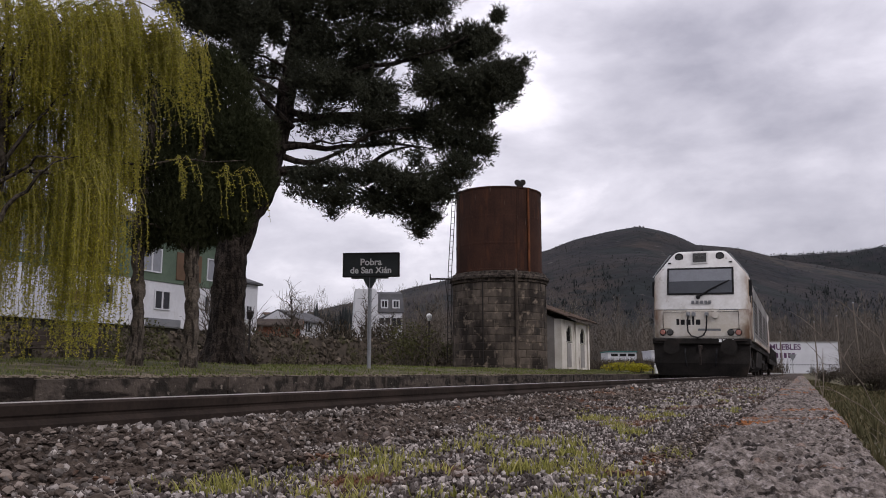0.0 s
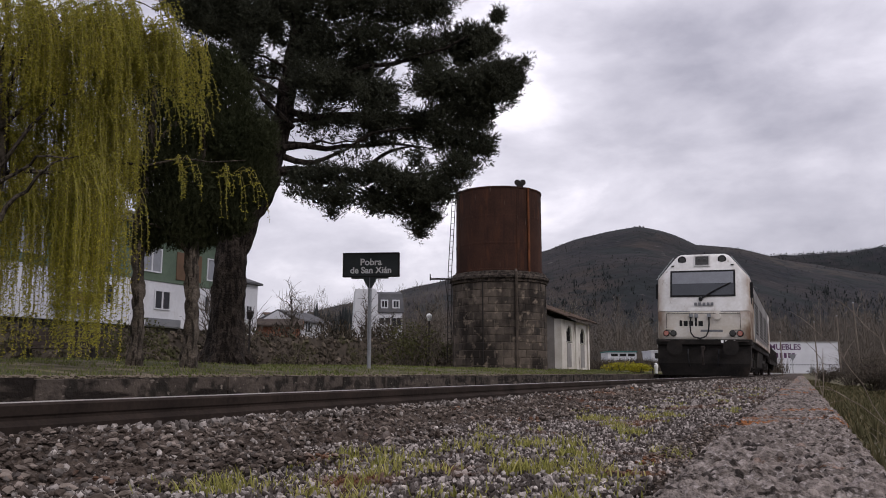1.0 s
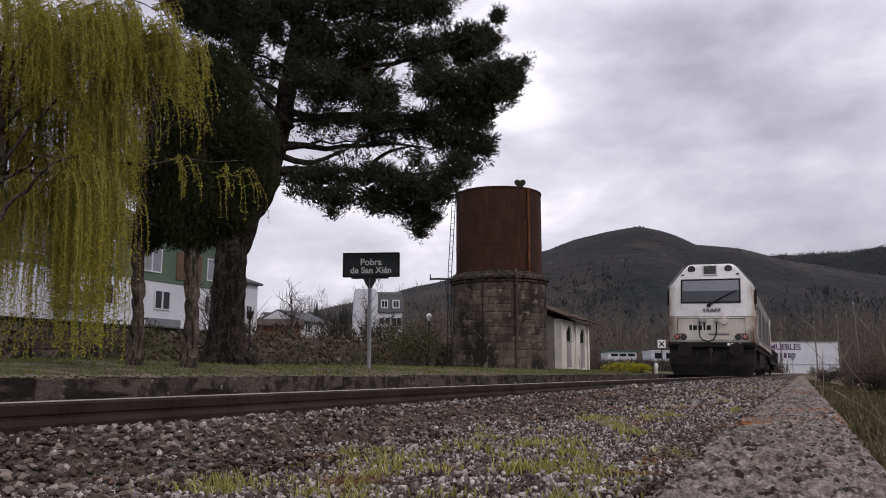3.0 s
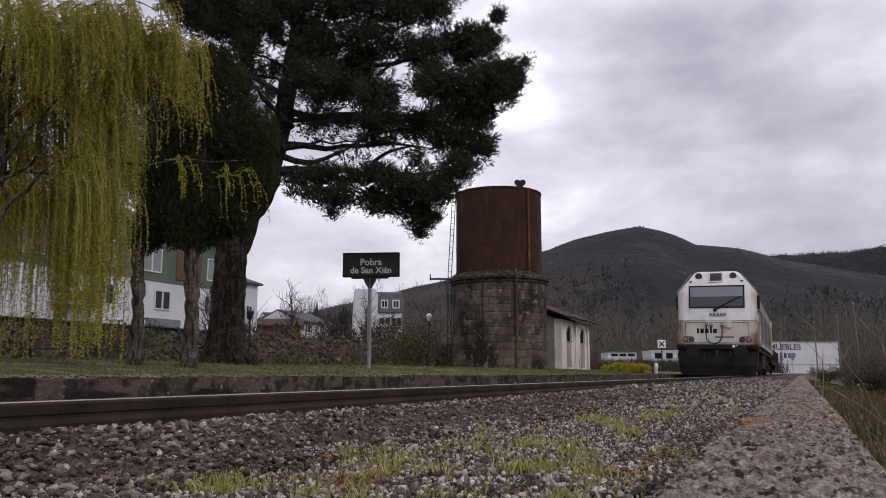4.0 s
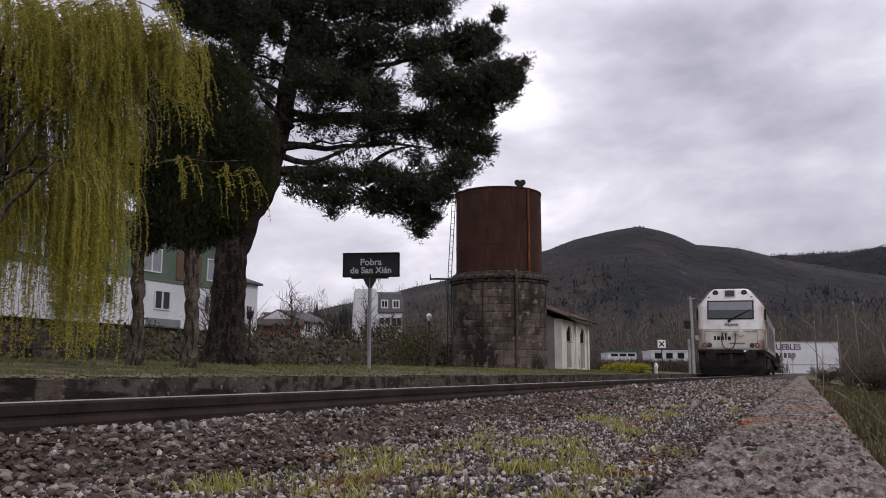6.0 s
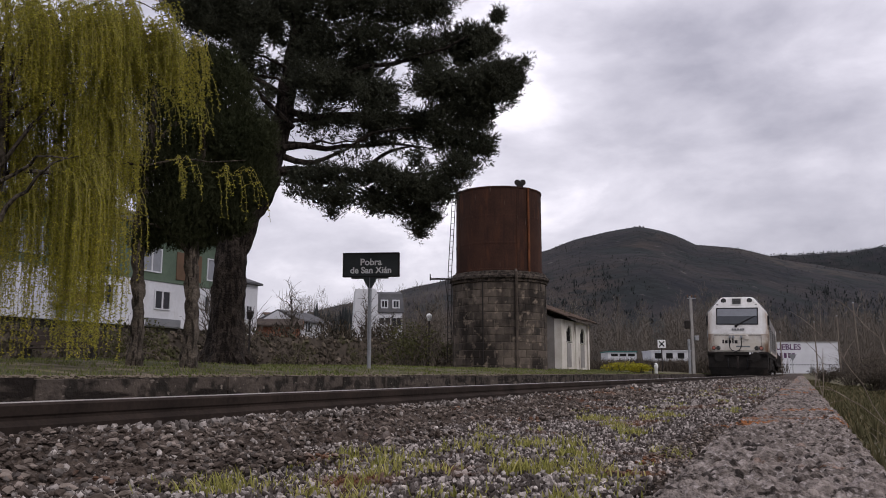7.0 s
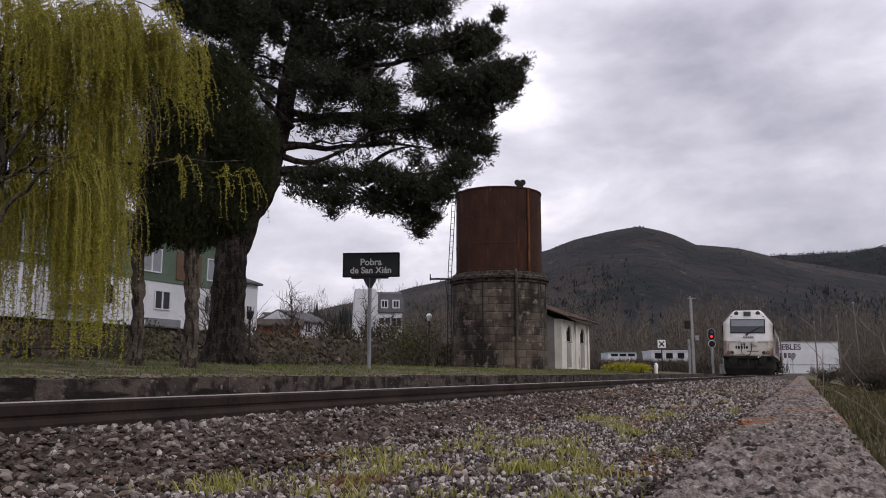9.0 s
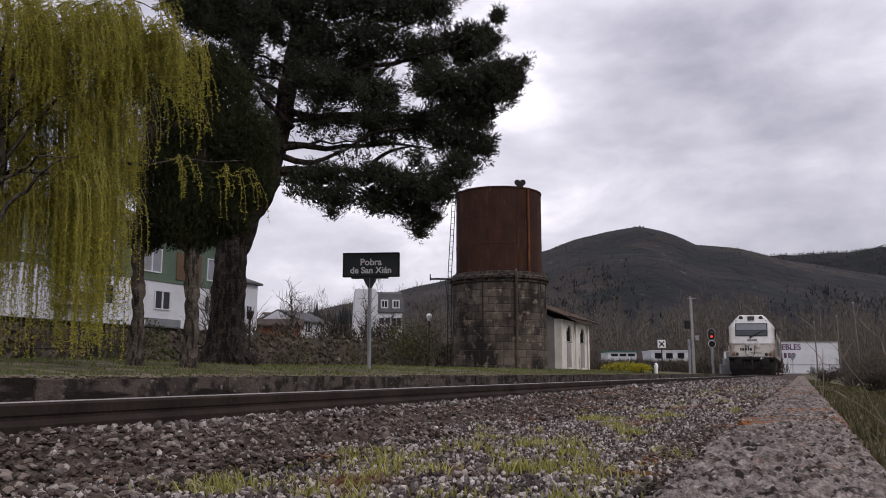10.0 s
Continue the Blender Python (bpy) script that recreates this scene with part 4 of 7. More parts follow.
    middle_boughs = [(0.26, 7.02, 0.23, 0.65, 30), (6.78, 7.02, 0.18, 0.18, 8), (2.58, 7.05, 0.67, 0.43, 56), (0.5, 7.09, 0.16, 0.46, 14), (6.93, 7.12, 0.1, 0.11, 6), (4.7, 7.16, 0.52, 0.27, 27), (2.94, 7.2, 0.59, 0.43, 50), (0.29, 7.38, 0.39, 0.52, 40), (5.54, 7.43, 0.39, 0.31, 30), (5.89, 7.45, 0.39, 0.29, 22), (4.4, 7.51, 0.71, 0.41, 68), (1.92, 7.52, 0.78, 0.52, 60), (3.23, 7.66, 1.08, 0.53, 137), (6.17, 7.74, 0.29, 0.21, 14), (5.21, 7.82, 0.52, 0.43, 50), (1.83, 7.82, 0.84, 0.53, 100), (5.8, 7.86, 0.71, 0.41, 93), (0.47, 7.96, 0.39, 0.72, 50)]
    upper_boughs = [(0.13, 8.03, 0.55, 0.59, 60), (0.78, 8.17, 0.29, 0.39, 30), (-0.77, 8.2, 0.67, 0.52, 62), (6.28, 8.24, 0.2, 0.2, 17), (-0.5, 8.32, 0.78, 0.59, 90), (0.59, 8.47, 0.33, 0.39, 40), (3.66, 8.52, 1.4, 0.67, 187), (0.66, 8.54, 0.33, 0.26, 20), (-1.13, 8.54, 0.78, 0.52, 80), (1.95, 8.6, 1.23, 0.67, 137), (4.77, 8.6, 0.63, 0.63, 75), (-0.34, 8.67, 0.91, 0.59, 137), (0.77, 8.75, 0.52, 0.43, 22), (-0.5, 9.0, 1.57, 0.93, 80), (3.06, 9.15, 2.53, 0.59, 187), (2.6, 9.9, 2.33, 0.93, 90), (1.0, 10.4, 2.21, 1.18, 90), (1.5, 11.8, 1.57, 1.18, 60)]
    beside_trunk = [(0.95, 7.95, 0.28, 0.45, 36), (0.85, 7.2, 0.2, 0.3, 16), (1.05, 8.7, 0.4, 0.4, 40), (6.35, 6.75, 0.4, 0.22, 30)]
    for u, w, ru, rw, n in beside_trunk + hanging_ends + lowest_boughs + lower_boughs + middle_boughs + upper_boughs:
        b = Build()
        at, size = (u, rng.uniform(-0.5, 0.5), w), (ru, max(0.35, min(1.2, ru * 1.1)), rw)
        needle_mass(b, at, size, int(n * 2.0), rng)
        leaf_cloud(b, at, tuple(k * 0.72 for k in size), n * 9, 0.09, rng)
        part("needle_mass", b, M_PINE, root)["kind"] = "stuff"


def conifer(u, d, z, lean, crowns, label, seed, trunk_r):
    """A dark cypress-like tree with a bare stem below a dense drooping crown."""
    rng = random.Random(seed)
    root = thing("cypress_tree", view_pose(u, d, z), label, "tree", "trees beside the platform")
    b = Build()
    pts = [(lean * t * t + 0.05 * math.sin(t * 9), 0, -0.25 + 5.5 * t) for t in (0, 0.05, 0.12, 0.22, 0.34, 0.46, 0.6, 0.8, 1.0)]
    b.tube(*fine_curve(pts, [trunk_r * k for k in (1.7, 1.25, 1.05, 0.95, 0.92, 1.0, 0.9, 0.6, 0.3)], 0.07), 16)
    b.gnarl(0.045, 8.0)
    part("trunk", b, M_BARK2, root, "knobbly grey-brown trunk", True)
    for k in range(7):
        a, h = rng.uniform(0, 6.28), rng.uniform(2.0, 4.2)
        part("limb", Build().tube(bend((lean * (h / 5.5) ** 2, 0, h), (math.cos(a) * 1.0 + lean * 0.5, math.sin(a) * 1.0, h + rng.uniform(0.3, 1.2)), 0.15, 6, 0.05, rng), taper(trunk_r * 0.4, 0.015, 6), 6), M_BARK2, root, "", True)
    for cu, cv, cw, ru, rv, rw, n in crowns:
        b = Build()
        leaf_cloud(b, (cu, cv, cw), (ru * 0.8, rv * 0.8, rw * 0.8), n, 0.11, rng, 0.0)
        for _ in range(int(n * 3.2)):
            d = Vector((rng.gauss(0, 1), rng.gauss(0, 1), rng.gauss(0, 1))).normalized()
            p = Vector((cu + d.x * ru, cv + d.y * rv, cw + d.z * rw))
            p = Vector((cu, cv, cw)).lerp(p, rng.uniform(0.55, 1.02))
            needle_tuft(b, p, Vector((d.x * 0.5, d.y * 0.5, 0.9)).normalized(), 0.075, rng, 6, 0.006)
        part("crown", b, M_CYPRESS, root)


pine_tree()
conifer(-5.46, 14.55, 0.12, 0.1, [(0.52, 0.2, 2.81, 0.62, 0.56, 0.6, 800), (0.16, 0.3, 3.65, 0.7, 0.63, 0.8, 900), (0.8, 0.3, 3.34, 0.6, 0.54, 0.7, 700), (0.42, 0.4, 4.72, 0.8, 0.72, 0.9, 900), (-0.15, 0.5, 5.59, 0.8, 0.72, 0.8, 700), (0.03, 0.2, 2.4, 0.3, 0.45, 0.3, 200), (0.69, 0.4, 5.59, 0.6, 0.54, 0.6, 500)], "dark cypress with a slim grey trunk behind the willow", 41, 0.11)
conifer(-4.66, 15.05, 0.12, 0.15, [(0.76, 0.1, 4.33, 0.69, 0.62, 0.83, 1200), (0.51, 0.2, 5.22, 0.6, 0.54, 0.78, 900), (0.21, 0.2, 5.9, 0.5, 0.45, 0.44, 500), (0.94, 0.1, 3.67, 0.6, 0.54, 0.64, 1000), (0.39, 0.2, 3.02, 0.73, 0.65, 0.57, 900), (-0.01, 0.1, 2.54, 0.5, 0.45, 0.33, 420), (-0.18, 0.4, 3.78, 0.73, 0.65, 0.93, 900), (1.14, 0.0, 4.33, 0.44, 0.45, 0.62, 500), (0.71, 0.1, 2.86, 0.39, 0.45, 0.35, 300), (-0.35, 0.5, 5.11, 0.62, 0.56, 0.83, 700)], "dark cypress with a thick knobbly trunk beside the pine", 42, 0.13)


def willow_tree():
    """Weeping willow; strands hang from arching boughs and sway as groups."""
    rng = random.Random(51)
    root = thing("willow_tree", view_pose(-7.3, 12.3, 0.1), "weeping willow with yellow-green spring leaves on long hanging strands", "tree")
    b = Build()
    b.tube([(0, 0, -0.3), (0, 0, 0.3), (0.1, 0, 1.8), (0.25, 0.1, 3.2), (0.3, 0.1, 4.6)], [0.42, 0.32, 0.27, 0.25, 0.18], 12)
    part("trunk", b, M_BARK2, root, "thick grey trunk", True)
    boughs = [((0.2, 0, 2.6), (2.1, -0.3, 4.3), 0.5), ((0.3, 0, 3.6), (2.5, 0.1, 4.4), 0.5), ((0.3, 0, 4.4), (2.6, 0.5, 5.9), 0.7), ((0.3, 0, 4.4), (1.0, -0.8, 6.3), 0.5), ((0.2, 0, 3.0), (0.9, -1.2, 4.2), 0.5), ((0.3, 0, 4.4), (3.2, 0.3, 5.1), 0.6), ((0.2, 0.2, 3.0), (4.2, 0.2, 3.3), 0.1), ((0.2, 0, 3.8), (-1.6, 0, 5.2), 0.6), ((0.2, 0, 3.4), (1.7, -0.9, 5.1), 0.6), ((0.2, 0, 2.7), (1.95, -0.6, 3.15), 0.18), ((0.8, -0.5, 2.2), (1.85, -0.6, 3.2), 0.12)]
    curves = []
    for p0, p1, sag in boughs:
        pts = bend(p0, p1, sag, 9, 0.06, rng)
        curves.append(pts)
        part("bough", Build().tube(pts, taper(0.04, 0.005, 9), 7), M_BARK2, root, "", True)

    def strand(tw, lv, top, length, reach, dens):
        """A twig that rises from its bough, arches over and hangs."""
        n = max(6, int(length / 0.12))
        side = rng.uniform(-0.12, 0.12)
        rise = rng.uniform(0.04, 0.13)
        pts = []
        for i in range(n):
            q = length * i / (n - 1)
            e = 1 - math.exp(-q / 0.2)
            pts.append(Vector(top) + Vector((reach * e, side * e, rise * (q / 0.12) * math.exp(1 - q / 0.12) - max(0.0, q - 0.1))) + Vector((rng.gauss(0, 0.008), rng.gauss(0, 0.008), 0)))
        tw.tube(pts, taper(0.006, 0.002, n), 3, False)
        for a, c in zip(pts, pts[1:]):
            for _ in range(dens):
                o = a.lerp(c, rng.random())
                g = rng.uniform(0, 6.283)
                q = Vector((math.cos(g) * 0.8, math.sin(g) * 0.8, -rng.uniform(0.0, 1.0))).normalized()
                s = q.cross(Vector((rng.gauss(0, 1), rng.gauss(0, 1), 0.2))).normalized() * 0.008
                k = rng.uniform(0.025, 0.052)
                lv.add([o, o + q * k * 0.5 + s, o + q * k, o + q * k * 0.5 - s], [(0, 1, 2, 3)])

    # groups of strands: across from-to, top height from-to, length from-to, number, leaves a step, depth from-to
    dome = [(-1.0, 0.9, 4.9, 6.2, 0.7, 2.2, 230, 8, -0.9, 0.9), (0.4, 1.6, 4.9, 6.0, 0.5, 1.4, 210, 8, -0.9, 0.7), (1.3, 2.4, 4.7, 5.75, 0.4, 1.2, 230, 8, -0.9, 0.6), (2.2, 3.0, 4.6, 5.65, 0.35, 1.0, 130, 8, -0.7, 0.5), (2.8, 3.35, 4.6, 5.35, 0.35, 1.0, 55, 7, -0.5, 0.4), (3.1, 3.45, 4.1, 4.8, 0.5, 1.0, 22, 7, -0.3, 0.3)]
    inner = [(1.5, 2.45, 3.8, 4.5, 0.9, 1.9, 80, 8, -0.6, 0.4), (2.3, 2.7, 4.0, 4.5, 0.7, 1.25, 16, 7, -0.4, 0.2), (-0.4, 1.7, 3.8, 4.9, 0.8, 2.6, 90, 6, 0.4, 1.4), (1.45, 2.3, 2.75, 3.3, 1.5, 2.9, 85, 8, -0.8, 0.2), (2.1, 2.55, 2.5, 3.1, 0.7, 2.2, 22, 7, -0.5, 0.2), (-0.3, 0.9, 2.4, 3.5, 1.5, 3.0, 50, 7, -0.8, 0.4)]
    outer = [(0.7, 1.6, 2.2, 3.2, 1.4, 2.6, 42, 7, -0.2, 0.8), (3.15, 4.25, 3.05, 3.3, 0.4, 0.85, 17, 6, -0.2, 0.3), (-0.6, 1.2, 3.2, 4.9, 1.0, 2.4, 90, 7, 0.9, 1.9), (0.9, 2.0, 3.4, 4.8, 0.8, 1.8, 70, 7, 0.8, 1.8), (-0.3, 0.95, 2.5, 3.7, 1.0, 2.9, 100, 8, -0.8, 0.3), (-0.4, 0.8, 3.4, 4.6, 0.9, 2.2, 80, 8, -0.6, 0.5)]
    sway = []
    for u0, u1, z0, z1, l0, l1, n, dens, v0, v1 in dome + inner + outer:
        tw, lv = Build(), Build()
        centre = Vector(((u0 + u1) / 2, 0, (z0 + z1) / 2))
        knots = [(rng.uniform(u0, u1), rng.uniform(v0, v1), rng.uniform(z0, z1)) for _ in range(n // 6 if n > 40 else n)]
        for _ in range(int(n * (2.5 if n > 40 else 1.3))):
            ku, kv, kz = rng.choice(knots)
            top = Vector((ku + rng.gauss(0, 0.07) - 0.12, kv + rng.gauss(0, 0.08), kz + rng.gauss(0, 0.07)))
            ln = min(l0 + (l1 - l0) * rng.random() ** 1.4, top.z - 0.1)
            strand(tw, lv, top - centre, ln, rng.uniform(0.05, 0.42), dens)
        g = part("hanging_foliage", tw, M_WILLOWTWIG, root, "hanging yellow-green twigs")
        g.location = centre
        g["kind"] = "stuff"
        part("leaves", lv, M_WILLOW, g, "narrow yellow-green leaves")
        sway.append((g, centre))
    return sway


WILLOW_SWAY = willow_tree()


# ---------------------------------------------------------------- the station sign
def station_sign():
    root = thing("station_sign", view_pose(-1.95, 21.75, -0.005, -6), "dark station name board with white letters on a grey post", "sign")
    part("post", Build().tube([(0, 0, -0.4), (0, 0, 2.62)], 0.052, 12), M_STEEL, root, "slim grey steel post", True)
    part("bracket", Build().prism([(-0.045, 2.35), (0.045, 2.35), (0.16, 2.56), (0.16, 2.62), (-0.16, 2.62), (-0.16, 2.56)], "y", -0.05, 0.05).box(-0.50, 0.50, -0.045, 0.045, 2.60, 2.65, 0.008), M_SIGN, root)
    part("panel", Build().box(-0.72, 0.78, -0.05, 0.05, 2.66, 3.28, 0.012), M_SIGN, root)
    f = Build()
    f.box(-0.735, 0.795, -0.075, 0.06, 3.262, 3.295, 0.006).box(-0.735, 0.795, -0.065, 0.06, 2.645, 2.668, 0.006).box(-0.735, -0.712, -0.065, 0.06, 2.668, 3.262, 0.004).box(0.772, 0.795, -0.065, 0.06, 2.668, 3.262, 0.004)
    part("frame", f, M_IRON, root)
    text_part("lettering", "Pobra", 0.245, pose(0.03, -0.055, 3.035, 90), M_LETTER, root, "white letters")
    text_part("lettering", "de San Xián", 0.235, pose(0.03, -0.055, 2.815, 90), M_LETTER, root, "white letters")


station_sign()


# ---------------------------------------------------------------- the water tower
def water_tower():
    rng = random.Random(61)
    root = thing("water_tower", view_pose(2.86, 41.5, 0.0), "rusted steel water tank on a round granite base", "water tower")
    R, course, z0 = 2.37, 0.362, 0.12
    part("core", Build().ring([(R - 0.018, -0.3), (R - 0.018, 4.5)], 48), M_MORTAR, root, "dark mortar joints", True)
    n = 20
    shapes = []
    for k in range(8):
        half = math.pi / n * rng.uniform(0.90, 1.0)
        rows = []
        h = course - rng.uniform(0.004, 0.016)
        for z, i in ((0.0, 0.015), (0.025, 0), (h - 0.025, 0), (h, 0.015)):
            row = []
            for s in (-1, -0.92, -0.3, 0.3, 0.92, 1):
                a = half * s
                r = R + 0.004 - i - (0.014 if abs(s) == 1 else 0) + 0.022 * noise.noise((k * 2.3, s * 2, z * 5))
                row.append((r * math.cos(a), r * math.sin(a), z))
            row += [((R - 0.2) * math.cos(half), (R - 0.2) * math.sin(half), z), ((R - 0.2) * math.cos(half), -(R - 0.2) * math.sin(half), z)]
            rows.append(row)
        shapes.append(Build().loft(rows).mesh("stone_block"))
    for j in range(12):
        for i in range(n):
            ob = part("stone_block", rng.choice(shapes), M_ASHLAR, root)
            ob.matrix_basis = pose(0, 0, z0 + j * course + rng.uniform(-0.008, 0.008), 0, 0, (i + 0.5 * (j % 2)) * 360 / n + rng.uniform(-1.3, 1.3))
    part("plinth", Build().ring([(R + 0.1, -0.4), (R + 0.1, 0.1), (R + 0.04, 0.16), (R - 0.1, 0.16)], 40), M_ASHLAR, root, "", True)
    part("cornice", Build().ring([(R - 0.05, 4.46), (R + 0.06, 4.5), (R + 0.07, 4.6), (R + 0.15, 4.66), (R + 0.16, 4.78), (R + 0.04, 4.86), (R + 0.02, 4.98), (R - 0.1, 5.02), (1.2, 5.02)], 48), M_COPING, root, "projecting dark stone cornice", True)
    T = 2.18
    part("tank", Build().ring([(T, 5.03), (T, 9.2), (T - 0.012, 9.2), (T - 0.012, 8.9)], 64), M_RUST, root, "rusty riveted steel tank", True)
    part("tank_cover", Build().ring([(T - 0.02, 9.1), (0.1, 9.12)], 48), M_RUST, root)
    part("bottom_hoop", Build().ring([(T + 0.01, 5.03), (T + 0.05, 5.04), (T + 0.05, 5.12), (T + 0.004, 5.13)], 64), M_RUST, root)
    part("top_rim", Build().ring([(T + 0.004, 9.14), (T + 0.035, 9.14), (T + 0.035, 9.21), (T - 0.02, 9.21)], 64), M_RUST, root)
    for a in (-90 + 22, -90 + 40, -90 - 70, -90 + 130, -90 + 220):
        ob = part("plate_seam", Build().box(T - 0.01, T + 0.016, -0.09, 0.09, 5.13, 9.14, 0.004), M_RUST, root)
        ob.matrix_basis = pose(0, 0, 0, 0, 0, a)
    for z in (6.4, 7.75):
        part("plate_seam", Build().ring([(T, z - 0.05), (T + 0.008, z - 0.045), (T + 0.008, z + 0.045), (T, z + 0.05)], 64), M_RUST, root)
    rv = Build().ring([(0.02, 0), (0.013, 0.012), (0.0, 0.015)], 6).mesh("rivet")
    for a in (22, 40):
        for k in range(30):
            for s in (-0.055, 0.055):
                ob = part("rivet", rv, M_RUST, root)
                m = pose(0, 0, 0, 0, 0, -90 + a) @ pose(T + 0.016, s, 5.25 + k * 0.13, 0, 90, 0)
                ob.matrix_basis = m
    # feed pipe down the masonry, gutter pipe on the tank
    x, y = (R + 0.1) * math.sin(radians(15.5)), -(R + 0.1) * math.cos(radians(15.5))
    part("feed_pipe", Build().tube([(x, y, 0.25), (x, y, 4.45), (x, y - 0.12, 4.62), (x, y - 0.12, 4.9), (x, y + 0.16, 5.05)], 0.065, 10), M_OLDPIPE, root, "weathered grey-brown iron pipe", True)
    x2, y2 = (R + 0.07) * math.sin(radians(-23)), -(R + 0.07) * math.cos(radians(-23))
    part("cable_duct", Build().tube([(x2, y2, 0.6), (x2, y2, 4.5)], 0.03, 6), M_IRON, root)
    xt, yt = (T + 0.07) * math.sin(radians(37)), -(T + 0.07) * math.cos(radians(37))
    part("overflow_pipe", Build().tube([(xt, yt, 4.95), (xt, yt, 9.2)], 0.055, 8), M_RUST2, root, "rust-orange overflow pipe", True)
    # pulleys of the level gauge on the rim
    for dx in (-0.13, 0.13):
        p = Build().tube([(0.95 + dx, -1.95, 9.43), (0.95 + dx, -1.88, 9.43)], [0.15, 0.15], 14)
        part("pulley", p, M_IRON, root, "small dark iron pulley")
    part("pulley_stand", Build().box(0.80, 1.10, -1.95, -1.88, 9.16, 9.36, 0.01), M_IRON, root)
    # ladder up the side of the tank
    la = Build()
    for s in (0.0, 0.17):
        la.tube([(-T - 0.46 + s, -0.35, 0.6), (-T - 0.42 + s, -0.35, 5.1), (-T - 0.2 + s, -0.35, 9.0)], 0.022, 5)
    part("ladder_rails", la, M_IRON, root)
    for k in range(26):
        t = k / 26
        xx = -T - 0.42 + 0.22 * max(0, (t * 8 + 0.9 - 5.1) / 3.9)
        part("rung", Build().tube([(xx - 0.01, -0.35, 0.9 + t * 8), (xx + 0.18, -0.35, 0.9 + t * 8)], 0.013, 4), M_IRON, root)
    part("delivery_arm", Build().tube([(-2.3, -0.5, 4.8), (-3.5, -0.5, 4.8)], 0.05, 8).tube([(-3.5, -0.5, 4.72), (-3.5, -0.5, 5.05)], 0.03, 6).tube([(-2.75, -0.5, 4.8), (-2.42, -0.5, 2.0)], 0.018, 5), M_IRON, root, "dark iron delivery arm")


water_tower()


# ---------------------------------------------------------------- the little station outbuilding
def arch(cy, z0, z1, half, n=8):
    """Outline of a round-topped opening, as (y, z)."""
    pts = [(cy - half, z0), (cy + half, z0)]
    zc = z1 - half * 0.75
    return pts + [(cy + half * math.cos(math.pi * k / n), zc + half * 0.75 * math.sin(math.pi * k / n)) for k in range(n + 1)]


